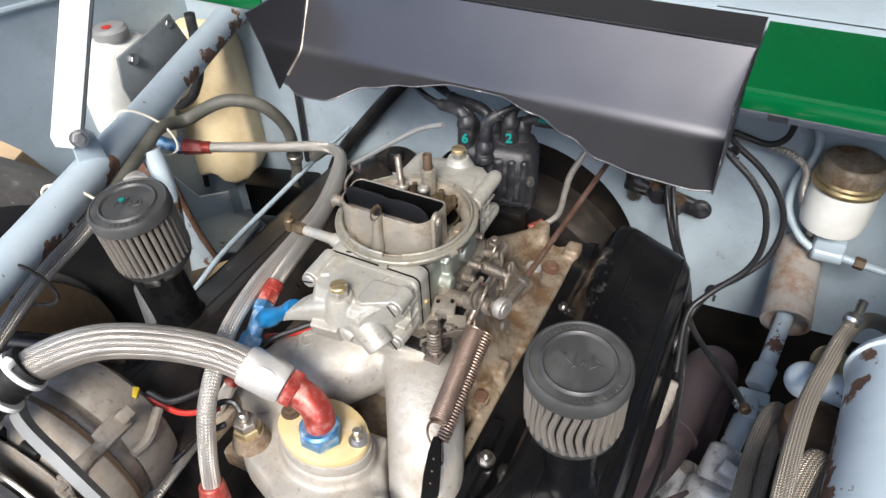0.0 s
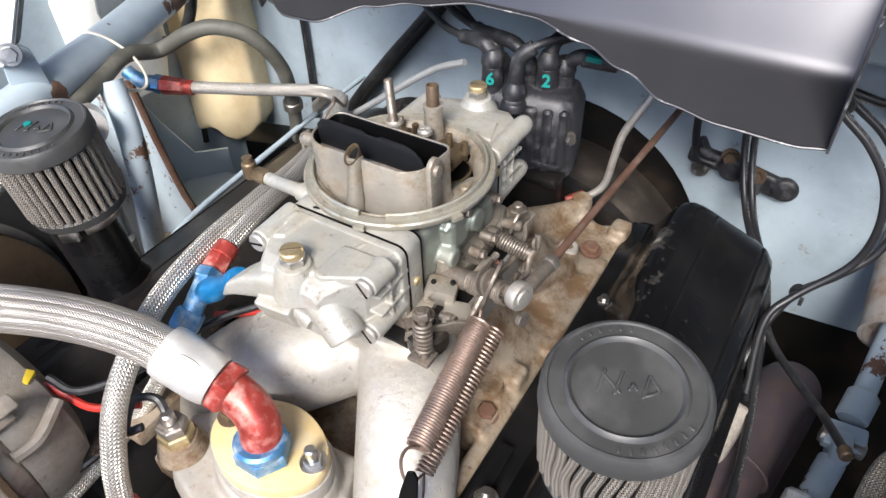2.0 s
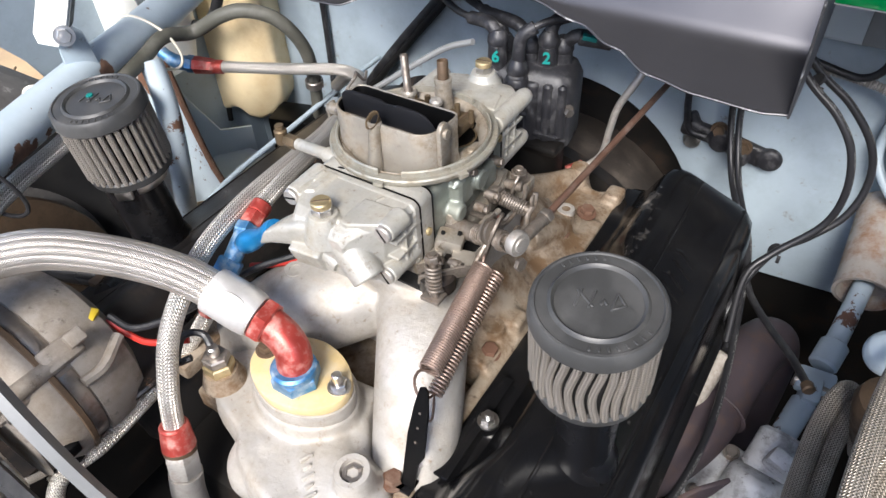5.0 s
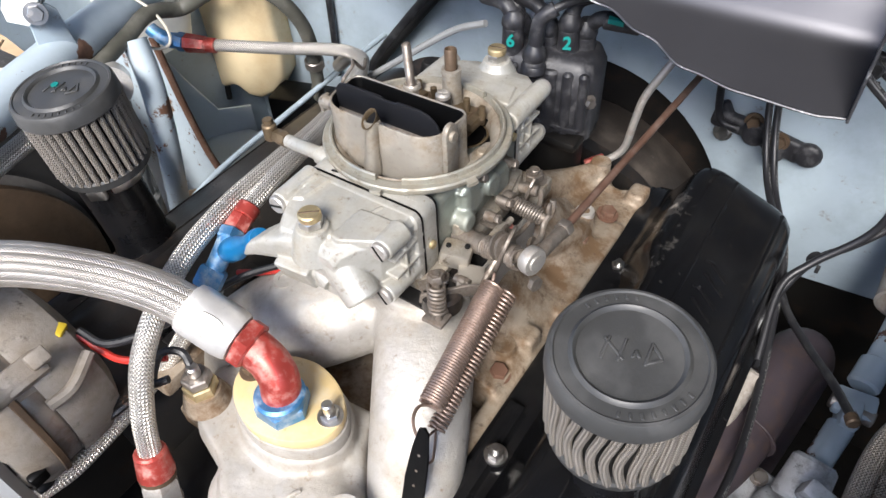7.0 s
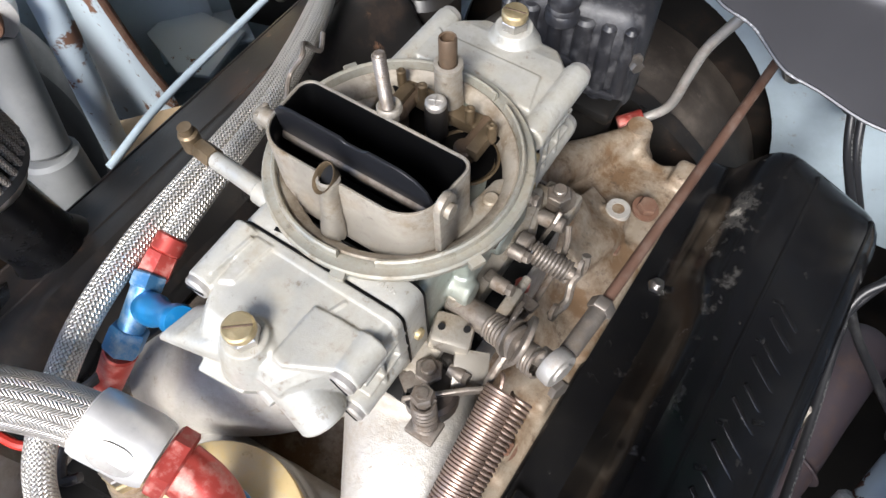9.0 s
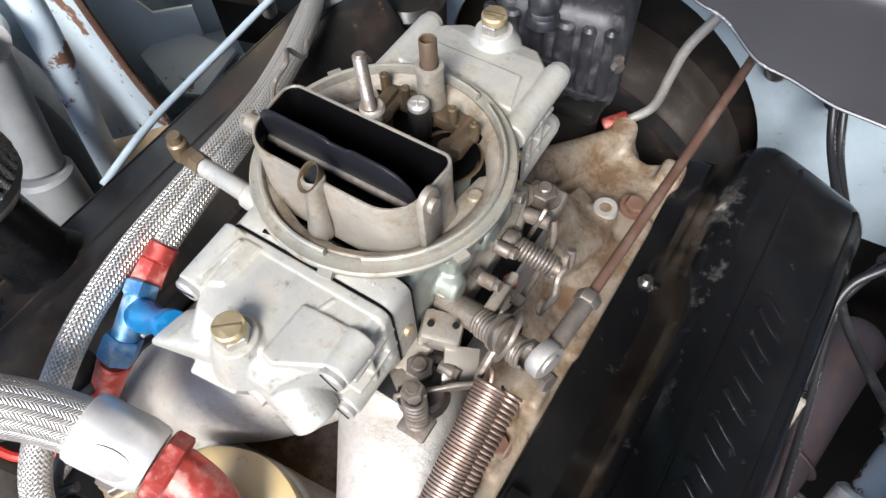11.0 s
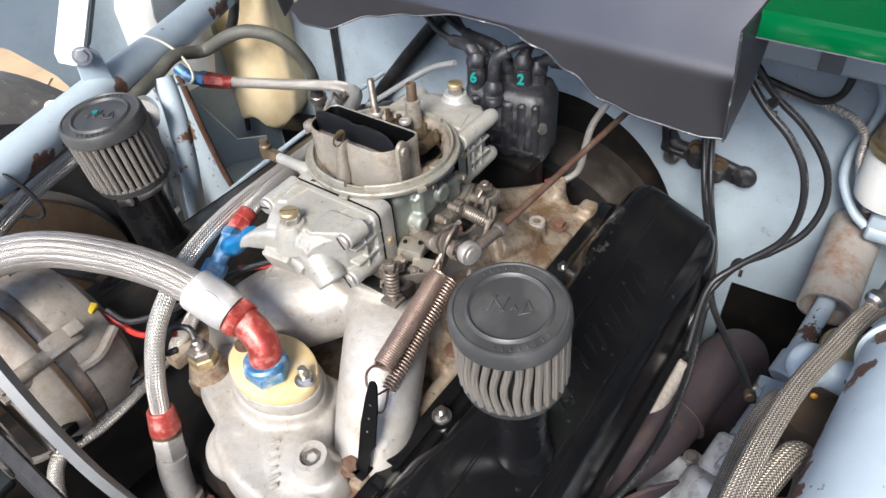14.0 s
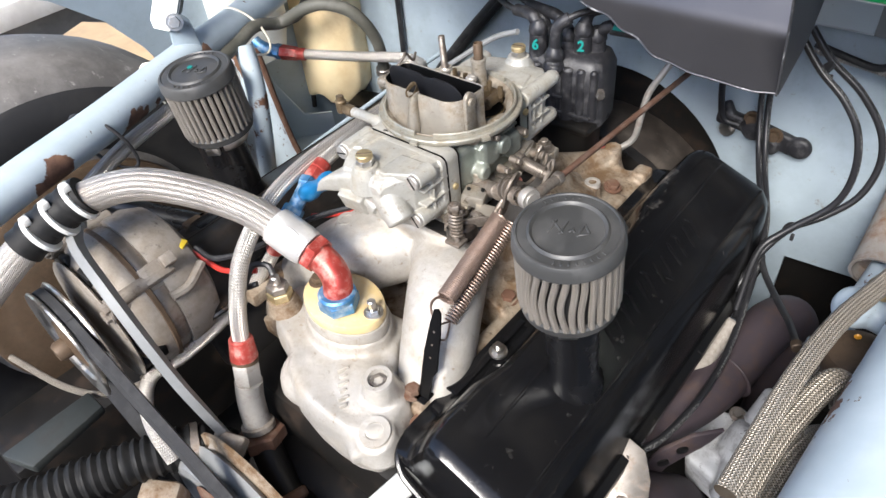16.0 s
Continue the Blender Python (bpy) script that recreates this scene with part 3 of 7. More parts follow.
ARCH = [(0.30, -0.6), (0.325, -0.6), (0.325, 0.09), (-0.30, 0.09), (-0.30, 0.06), (-0.16, 0.035), (-0.07, -0.008), (-0.016, -0.055), (0.02, -0.105), (0.045, -0.16), (0.07, -0.24), (0.10, -0.35), (0.12, -0.6)]
single("wall_west", prism(ARCH, (-0.556, 0, 0), (0, 1, 0), (0, 0, 1), 0.006), pale_blue, "pale blue inner wing panel with a curved wheel opening", "inner wing", kind="structure")
single("wall_east", prism([(-0.3, -0.56), (0.325, -0.56), (0.325, 0.09), (-0.3, 0.05)], (0.46, 0, 0), (0, 1, 0), (0, 0, 1), 0.006), pale_blue,
       "pale blue inner wing panel", "inner wing", kind="structure")
single("trim", tube([(-0.549, 0.30, 0.02), (-0.549, 0.10, 0.045), (-0.549, -0.05, 0.062), (-0.549, -0.2, 0.07)], 0.004, 8), pale_blue, "raised seam along the inner wing panel", "seam", kind="structure")


# ---- bonnet and scoop ----
def bonnet_piece(x0, x1, front, label):
    b = thing("bonnet", ((x0 + x1) / 2, 0.15, 0.09), label, "bonnet", "rear bonnet pieces")
    part("skin", prism([(x0, front), (x1, front), (x1, 0.225), (x0, 0.225)], (0, 0, 0.097), (1, 0, 0), (0, 1, 0), 0.003), green_paint, b)
    part("flange", prism([(x0, 0.0), (x1, 0.0), (x1, -0.0155), (x0, -0.0155)], (0, front + 0.0002, 0.0985), (1, 0, 0), (0, 0, 1), -0.003, 0.001), green_paint, b)
    part("seal_strip", prism([(x0, 0.0), (x1, 0.0), (x1, -0.001), (x0, -0.001)], (0, front + 0.0012, 0.0832), (1, 0, 0), (0, 0, 1), -0.004), grey_plastic, b, "pale worn lower lip")
    return b


bonnet_piece(0.2165, 0.56, 0.105, "glossy green rear bonnet panel with a folded edge")
bonnet_piece(-0.36, -0.2120, 0.112, "glossy green rear bonnet panel beside the black scoop")

scoop = thing("air_scoop", (0, 0.12, 0.01), "black folded sheet metal scoop with bare cut edges", "scoop")


def scoop_reach(s):
    """How far down the lower tongue reaches at s (0 left, 1 right) across the scoop."""
    keys = [(0.0, 0.80), (0.06, 1.0), (0.12, 0.98), (0.22, 0.48), (0.30, 0.28), (0.42, 0.05), (0.52, 0.06), (0.62, 0.28), (0.70, 0.55), (0.78, 0.86), (0.86, 0.97), (0.96, 1.0), (1.0, 0.94)]
    for (a, u), (b, v) in zip(keys, keys[1:]):
        if s <= b:
            f = (s - a) / (b - a)
            f = f * f * (3 - 2 * f)
            return u + (v - u) * f
    return 1.0


TONGUE = (0.143, 0.034), (0.1005, 0.0100)


def scoop_point(s, k):
    """A point of the folded sheet's front face: s across, k from the top (0) over the bend (1) to the tongue's tip (2)."""
    x = -0.200 + 0.414 * s
    if k <= 1:
        y, z = 0.176 - 0.033 * k, 0.097 - 0.063 * k
    else:
        r = scoop_reach(s) * (k - 1)
        y, z = TONGUE[0][0] + (TONGUE[1][0] - TONGUE[0][0]) * r, TONGUE[0][1] + (TONGUE[1][1] - TONGUE[0][1]) * r
    return Vector((x, y, z))


def scoop_sheet():
    cols = 72
    bm = bmesh.new()
    rows = []
    for i in range(cols + 1):
        s = i / cols
        a, b = scoop_point(s, 1), scoop_point(s, 1.0001)
        mid = (a + b) / 2
        bend_end = b.lerp(scoop_point(s, 2.0), min(0.35, 0.15 / max(scoop_reach(s), 0.3)))
        line = [scoop_point(s, k * 0.27) for k in range(4)]
        line += [(1 - t) ** 2 * scoop_point(s, 0.88) + 2 * t * (1 - t) * mid + t * t * bend_end for t in (0, 0.14, 0.28, 0.42, 0.57, 0.71, 0.86)]
        line += [bend_end.lerp(scoop_point(s, 2.0), k / 6) for k in range(7)]
        rows.append([bm.verts.new(p) for p in line])
    for a, b in zip(rows, rows[1:]):
        for k in range(len(a) - 1):
            bm.faces.new((a[k], a[k + 1], b[k + 1], b[k]))
    bmesh.ops.recalc_face_normals(bm, faces=bm.faces)
    bmesh.ops.solidify(bm, geom=bm.faces[:], thickness=0.0016)
    return bm


part("sheet", scoop_sheet(), scoop_black, scoop)
SIDE = [(0.1015, 0.0115), (0.134, 0.0295), (0.143, 0.036), (0.151, 0.049), (0.176, 0.097), (0.078, 0.097), (0.090, 0.06)]
part("side_wall", prism(SIDE, (0.2135, 0, 0), (0, 1, 0), (0, 0, 1), 0.0016), scoop_black, scoop)
part("side_wall", prism(SIDE, (-0.2018, 0, 0), (0, 1, 0), (0, 0, 1), 0.0016), scoop_black, scoop)
part("top_flange", prism([(-0.2, 0.176), (0.2145, 0.176), (0.2145, 0.232), (-0.2, 0.232)], (0, 0, 0.0985), (1, 0, 0), (0, 1, 0), 0.0016), scoop_black, scoop)
part("cut_edge", tube([scoop_point(i / 60, 2.0) + Vector((0, -0.0001, -0.0002)) for i in range(61)], 0.0008, 6, 2), bare_edge, scoop, "bare ground steel along the cut edge")
part("side_edge", tube([(0.2143, 0.099, 0.0115), (0.2143, 0.089, 0.06), (0.2143, 0.078, 0.096)], 0.0008, 6, 6), bare_edge, scoop)
patch = [scoop_point(0.545 + 0.055 * math.cos(a), 0.52 + 0.12 * math.sin(a)) + Vector((0, -0.0012, -0.0006)) for a in [2 * math.pi * i / 20 for i in range(20)]]
part("rubbed_weld", loft([patch, [p + Vector((0, 0.0016, 0.0008)) for p in patch]]), bare_edge, scoop, "faint rubbed weld mark")
part("corner_weld", tube([(-0.199, 0.174, 0.095), (-0.199, 0.150, 0.048), (-0.199, 0.140, 0.034), (-0.199, 0.115, 0.020)], 0.0016, 8), dull_steel, scoop)
single("cowl", block((0.0, 0.32, 0.085), (1.15, 0.17, 0.01), 0.003), pale_blue, "pale grey blue cowl panel behind the bonnet", "cowl", kind="structure")
single("cowl_lip", prism([(0.265, 0.090), (0.265, -0.006), (0.268, -0.009), (0.300, -0.012), (0.318, -0.012), (0.318, -0.009), (0.270, -0.005), (0.268, 0.090)], (0.17, 0, 0), (0, 1, 0), (0, 0, 1), 0.39), frost_blue, "pale folded lip hanging below the cowl", "cowl", kind="structure")
single("cowl_seam", block((0.2455, 0.2636, 0.030), (0.018, 0.0022, 0.074), 0.0008), grey_plastic, "grey sealant strip on the cowl", "seam", kind="structure")

# ---- engine ----
engine = thing("engine_block", (0, 0, -0.5), "black painted engine block with grimy cylinder heads", "engine")
part("block", block((0, 0.0, -0.36), (0.22, 0.42, 0.30), 0.02), engine_black, engine)
for sx in (1, -1):
    part("cylinder_head", block((sx * 0.158, 0.0, -0.225), (0.10, 0.38, 0.09), 0.008, (0, sx * 28, 0)), engine_black, engine)
part("timing_cover", block((0.03, -0.215, -0.38), (0.17, 0.05, 0.24), 0.015), engine_black, engine)
part("bell_housing", lathe((-0.02, 0.26, -0.34), (0, 1, 0), [(0.165, 0), (0.17, 0.02), (0.155, 0.09), (0.12, 0.2), (0.10, 0.3)], 36), bell_grime, engine, "dusty brown bell housing")
part("bell_flange", lathe((-0.02, 0.235, -0.34), (0, 1, 0), [(0.155, 0), (0.172, 0.003), (0.172, 0.018), (0.155, 0.022)], 36), worn_black, engine)

manifold = thing("intake_manifold", (0, 0, -0.16), "cast aluminium intake manifold, stained brown along its rails", "manifold")


def runner(pts, rx, ry, power=2.4):
    line = smooth_line(pts, 7)
    loops = []
    for i, p in enumerate(line):
        d = (line[min(i + 1, len(line) - 1)] - line[max(i - 1, 0)]).normalized()
        s = d.cross(Vector((0, 0, 1))).normalized()
        u = s.cross(d)
        f = i / (len(line) - 1)
        loops.append(superloop(p, s, u, rx[0] + (rx[1] - rx[0]) * f, ry[0] + (ry[1] - ry[0]) * f, 28, power))
    return loft(loops)


plenum = loft([superloop((0, 0.0, z), (1, 0, 0), (0, 1, 0), rx, ry, 36, 5) for z, rx, ry in ((-0.17, 0.060, 0.066), (-0.12, 0.060, 0.066), (-0.098, 0.061, 0.072), (-0.086, 0.060, 0.075), (-0.081, 0.060, 0.075), (-0.080, 0.059, 0.074))])
part("runner_casting", cast_in_one(joined(
    plenum,
    runner([(0.030, -0.045, -0.113), (0.055, -0.085, -0.118), (0.074, -0.120, -0.138), (0.083, -0.140, -0.165), (0.086, -0.148, -0.19)], (0.033, 0.026), (0.030, 0.028)),
    runner([(-0.010, -0.045, -0.118), (-0.035, -0.075, -0.125), (-0.062, -0.092, -0.140), (-0.090, -0.105, -0.165), (-0.11, -0.11, -0.19)], (0.040, 0.034), (0.034, 0.034)),
    runner([(-0.04, 0.03, -0.12), (-0.08, 0.035, -0.14), (-0.11, 0.04, -0.17)], (0.04, 0.034), (0.028, 0.026)),
    runner([(-0.04, 0.08, -0.125), (-0.08, 0.11, -0.145), (-0.11, 0.13, -0.17)], (0.034, 0.03), (0.028, 0.026)),
    lathe((-0.0549, -0.085, -0.1266), (0, 0, 1), [(0.0135, 0), (0.0105, 0.015), (0.0095, 0.028), (0.0085, 0.030)], 24)), 0.0022, 4), cast_alloy, manifold)
# broad stained deck between carburettor and right rail, with its bosses and the web behind
deck = loft([[Vector((x, y, z)) for x, z in ((0.050, -0.104 - d), (0.060, -0.112 - d), (0.070, -0.124 - d), (0.082, -0.136 - 0.6 * d), (0.0905, -0.1445), (0.0945, -0.150), (0.096, -0.175), (0.05, -0.175))]
             for y, d in ((-0.060, 0.010), (-0.045, 0.014), (-0.028, 0.010), (-0.012, 0.0), (0.004, -0.003), (0.02, 0.002), (0.036, 0.012), (0.05, 0.014), (0.062, 0.006), (0.076, 0.0), (0.090, 0.004), (0.106, 0.016), (0.120, 0.026))])
WEB = [(0.101, 0.060), (0.101, 0.172), (0.094, 0.180), (0.083, 0.178), (0.079, 0.168), (0.072, 0.163), (0.066, 0.168), (0.062, 0.186), (0.053, 0.195), (0.044, 0.187), (0.041, 0.166), (0.030, 0.153), (0.015, 0.146), (-0.005, 0.146), (-0.022, 0.156), (-0.036, 0.150), (-0.036, 0.060)]
web = loft([[Vector((0.03 + (x - 0.03) * k, 0.11 + (y - 0.11) * k, z + 0.10 * max(0, 0.12 - y) * f)) for x, y in WEB] for k, z, f in ((0.96, -0.185, 0), (1.0, -0.165, 0), (1.0, -0.155, 0.2), (0.975, -0.1505, 0.4), (0.93, -0.1485, 0.5))])
bosses = [lathe((x, y, z - 0.034), (0, 0, 1), [(r * 1.9, 0), (r * 1.35, 0.010), (r * 1.08, 0.020), (r, 0.032), (r * 0.92, 0.034)], 24) for x, y, z, r in ((0.0715, 0.111, -0.1285, 0.0078), (0.053, 0.184, -0.137, 0.0088), (0.079, -0.028, -0.137, 0.009))]
part("stained_deck", cast_in_one(joined(
    deck, web, *bosses,
    runner([(0.000, 0.075, -0.118), (0.016, 0.110, -0.132), (0.034, 0.150, -0.146), (0.050, 0.178, -0.149)], (0.018, 0.009), (0.016, 0.012), 2.2),
    runner([(0.052, 0.182, -0.151), (0.066, 0.170, -0.154), (0.082, 0.168, -0.155), (0.095, 0.174, -0.154)], (0.006, 0.007), (0.008, 0.006), 2.2),
    runner([(0.056, 0.06, -0.124), (0.066, 0.085, -0.132), (0.071, 0.104, -0.142)], (0.018, 0.013), (0.012, 0.010), 2.2),
    block((0.0925, 0.0, -0.156), (0.012, 0.345, 0.014), 0.003),
    *[block((x, y, z - 0.006), (0.016, ln, 0.018), 0.003) for x, y, z, ln in ((0.088, -0.012, -0.1385, 0.018), (0.094, 0.168, -0.142, 0.020), (0.087, -0.155, -0.148, 0.02), (0.092, 0.075, -0.1475, 0.11))]), 0.0018, 3), stained_alloy, manifold, "brown stained cast deck")
part("rail_gasket", joined(block((0.0985, 0.0, -0.1585), (0.004, 0.37, 0.012), 0.001), block((0.0965, 0.0, -0.160), (0.006, 0.36, 0.012), 0.001)), rust, manifold, "rust-brown gasket edge along the head")
part("valley_floor", block((0, 0.0, -0.185), (0.20, 0.34, 0.02), 0.004), stained_alloy, manifold)
part("side_rail", block((-0.106, 0.0, -0.153), (0.018, 0.345, 0.014), 0.003), stained_alloy, manifold)
for x, y, z, r in ((0.0715, 0.111, -0.1285, 0.0078), (0.053, 0.184, -0.137, 0.0088), (-0.0549, -0.085, -0.0961, 0.0085), (0.079, -0.028, -0.137, 0.009)):
    boss = part("boss", lathe((x, y, z - 0.010), (0, 0, 1), [(r * 0.95, 0), (r * 1.0, 0.008), (r * 0.92, 0.0105), (r * 0.5, 0.0105), (r * 0.45, 0.005), (0, 0.005)], 24), cast_alloy if z > -0.13 else stained_alloy, manifold)
    part("bolt_hole", rod((x, y, z - 0.006), (x, y, z - 0.0030), r * 0.46, seg=16), rust, boss, "rusty threaded hole")
for x, y, z in ((0.085, -0.045, -0.146), (0.084, 0.128, -0.14), (0.078, 0.09, -0.142)):
    part("manifold_bolt", bolt((x, y, z), (0.2, 0, 1), 0.0062, 0.006), rust, manifold, "rusty bolt head")
CROSS = [(-0.070, -0.118), (-0.084, -0.140), (-0.080, -0.165), (-0.060, -0.180), (-0.030, -0.190), (-0.014, -0.206), (0.008, -0.216), (0.030, -0.220), (0.052, -0.221), (0.073, -0.220), (0.090, -0.213), (0.098, -0.198), (0.092, -0.172), (0.064, -0.156), (0.046, -0.132), (0.036, -0.108)]
PAD = [(-0.001 + 0.041 * math.cos(a), -0.145 + 0.031 * math.sin(a)) for a in [2 * math.pi * i / 36 for i in range(36)]]
part("water_crossover", cast_in_one(joined(
    loft([[Vector((0.01 + (x - 0.01) * k, -0.165 + (y + 0.165) * k, z)) for x, y in CROSS] for k, z in ((0.80, -0.215), (0.93, -0.195), (1.0, -0.175), (1.0, -0.162), (0.97, -0.152), (0.90, -0.1445))]),
    loft([[Vector((-0.003 + (x + 0.003) * k, -0.143 + (y + 0.143) * k, z)) for x, y in PAD] for k, z in ((1.14, -0.175), (1.04, -0.155), (0.99, -0.1330), (0.96, -0.1310))]),
    lathe((-0.006, -0.190, -0.168), (-0.3, -0.5, 1), [(0.026, 0), (0.024, 0.010), (0.017, 0.019), (0.012, 0.0205), (0, 0.021)], 28),
    runner([(0.020, -0.160, -0.160), (0.045, -0.180, -0.156), (0.070, -0.195, -0.160), (0.090, -0.208, -0.166)], (0.030, 0.022), (0.017, 0.016), 2.2),
    lathe((0.067, -0.177, -0.152), (0, -0.1, 1), [(0.021, 0), (0.0145, 0.010), (0.0122, 0.022), (0.0118, 0.0235)], 28),
    lathe((0.083, -0.202, -0.168), (0.1, -0.2, 1), [(0.020, 0), (0.017, 0.014), (0.0145, 0.0215)], 24),
    lathe((-0.062, -0.140, -0.175), (-0.2, 0, 1), [(0.028, 0), (0.026, 0.014), (0.016, 0.026), (0, 0.028)], 24)), 0.0018, 4), cast_alloy, manifold)
plug = part("plug_boss", lathe((0.067, -0.177, -0.150), (0, -0.1, 1), [(0.016, 0), (0.0125, 0.012), (0.0118, 0.024), (0.011, 0.0255), (0.0075, 0.0255), (0.007, 0.021), (0, 0.021)], 28), cast_alloy, manifold)
part("socket_plug", lathe((0.067, -0.1792, -0.1305), (0, -0.1, 1), [(0.0066, 0), (0.0066, 0.0035), (0.0042, 0.0035), (0.0038, 0.0005), (0, 0.0005)], 6), dull_steel, plug, "steel hexagon socket plug")
ear = part("front_ear", lathe((0.083, -0.202, -0.161), (0.1, -0.2, 1), [(0.0125, 0), (0.0125, 0.012), (0.0118, 0.0165), (0.0068, 0.0165), (0.006, 0.010), (0, 0.010)], 24), cast_alloy, manifold)
part("bolt_hole", rod((0.0842, -0.2044, -0.149), (0.0844, -0.2048, -0.1470), 0.0066, seg=16), rust, ear, "rusty bolt hole")
# raised maker's lettering as plain bars along the casting
for i in range(6):
    part("raised_mark", block((0.030 + 0.0045 * i, -0.182 - 0.0045 * i, -0.1400 - 0.0004 * i), (0.0022, 0.009 - 0.003 * (i % 2), 0.004), 0.0008, (0, 0, -28)), cast_alloy, manifold)
sender = thing("temperature_sender", (-0.064, -0.163, -0.14), "brass and steel temperature sender screwed into the manifold", "sensor")
part("base", lathe((-0.064, -0.163, -0.145), (0, 0, 1), [(0.016, 0), (0.013, 0.01), (0.012, 0.013)], 24), stained_alloy, sender)
part("brass_hex", hexnut((-0.064, -0.163, -0.133), (-0.064, -0.163, -0.124), 0.011), brass, sender)
part("steel_nut", hexnut((-0.064, -0.163, -0.124), (-0.064, -0.163, -0.117), 0.0095), dull_steel, sender)
part("terminal", joined(rod((-0.064, -0.163, -0.117), (-0.064, -0.163, -0.108), 0.004, bev=0.001)), bright_steel, sender)


# ---- valve covers ----
SECTION = [(0.100, -0.154), (0.100, -0.148), (0.110, -0.1465), (0.1145, -0.1445), (0.119, -0.137), (0.1245, -0.126), (0.130, -0.1165), (0.135, -0.1115), (0.1415, -0.1090), (0.149, -0.1100), (0.158, -0.1132), (0.176, -0.1205), (0.198, -0.1290), (0.2055, -0.1335), (0.2115, -0.1425), (0.2135, -0.158), (0.218, -0.205), (0.224, -0.208), (0.224, -0.215), (0.150, -0.20)]
STEM = Vector((0, -0.087, 0.996))


def bank(sx, x):
    """Plan x of the right bank carried over to either bank."""
    return x if sx > 0 else -0.012 - x


def waist(y):
    """How far the inner wall stands back between the hold-down bolts (0 at the ends)."""
    def step(a, b):
        f = min(1, max(0, (y - a) / (b - a)))
        return f * f * (3 - 2 * f)
    return step(-0.150, -0.120) * (1 - step(0.062, 0.092))


def cover_top(x):
    """Height of the crown over plan x."""
    for (a, u), (b, v) in zip(SECTION[7:15], SECTION[8:15]):
        if x <= b:
            return u + (v - u) * (x - a) / (b - a)
    return SECTION[14][1]


def valve_cover(sx, material, label):
    c = thing("valve_cover", (bank(sx, 0.165), 0, -0.16), label, "valve cover", "valve covers")
    cx, cz = 0.162, -0.172
    ends = [(-0.2085, 0.55), (-0.208, 0.80), (-0.206, 0.90), (-0.201, 0.955), (-0.193, 0.985), (-0.182, 1.0)]
    middle = [(-0.160 + 0.012 * k, 1.0) for k in range(29)]
    loops = []
    for y, k in ends + middle + [(0.182, 0.99), (0.189, 0.965), (0.194, 0.91), (0.1965, 0.82), (0.197, 0.5)]:
        w = waist(y)
        loop = []
        for n, (x, z) in enumerate(SECTION):
            back = 0.0085 * w * (0, 0, 0, 0.9, 1.0, 1.0, 0.9, 0.75, 0.5, 0.25)[n] if n < 10 else 0.0
            x += back
            loop.append(Vector((bank(sx, cx + (x - cx) * k), y, cz + (z - cz) * k)))
        loops.append(loop)
    part("shell", loft(loops), material, c)
    part("lip", tube([(bank(sx, x), y, z) for x, y, z in ((0.1005, 0.19, -0.152), (0.1005, 0.0, -0.152), (0.1005, -0.17, -0.152), (0.1010, -0.190, -0.1525), (0.1045, -0.203, -0.155), (0.112, -0.2105, -0.161), (0.125, -0.2135, -0.168), (0.165, -0.2145, -0.188), (0.205, -0.2120, -0.205))], 0.0028, 8, 6), material, c)
    for y, z in ((-0.098, -0.1415), (0.0855, -0.1490)):
        tab = part("hold_down", block((bank(sx, 0.1085), y - 0.006, z - 0.0012), (0.011, 0.088, 0.0030), 0.0012), material, c)
        x = bank(sx, 0.1145 if y < 0 else 0.1128)
        part("cover_bolt", joined(bolt((x, y, z), (0, 0, 1), 0.0052, 0.006), rod((x, y, z + 0.006), (x, y, z + 0.0095), 0.0024)), bright_steel, tab)
    # two long creases along the crown and the slanting raised lettering between them, as plain bars
    for x in (0.1625, 0.2015):
        z = cover_top(x) - 0.0008
        part("ridge", tube([(bank(sx, x), -0.165, z - 0.002), (bank(sx, x), -0.150, z), (bank(sx, x), 0.160, z), (bank(sx, x), 0.172, z - 0.002)], 0.0016, 8, 3), material, c)
    for i in range(6 if sx > 0 else 0):
        y = -0.050 + 0.0262 * i
        for dx, dy, ln, turn in ((0.0, 0.0, 0.0215, -31), (0.0005, 0.0115, 0.0205 - 0.004 * (i % 2), -31), (-0.0085 if i % 3 else 0.0080, 0.0055 + 0.0105 * (1 if i % 3 else -0.3), 0.0075, 30)):
            x = 0.1805 + dx
            part("raised_bar", block((bank(sx, x), y + dy, cover_top(x) - 0.0002), (ln, 0.0034, 0.0018), 0.0008, (0, 21 * sx, turn * sx)), material, c)
    foot = Vector((bank(sx, 0.1795), -0.1046, -0.043)) - STEM * 0.102
    r = 0.0172 if sx > 0 else 0.0205
    part("filler_stem", lathe(foot, STEM, [(r * 1.30, 0), (r * 1.24, 0.020), (r * 1.10, 0.027), (r * 1.03, 0.032), (r, 0.038), (r, 0.102)], 36), black_paint, c)
    return c


valve_cover(1, scuffed_black, "gloss black steel valve cover with raised ribs and a filler stem")
valve_cover(-1, worn_black, "worn black steel valve cover with scuffed paint and a filler stem")


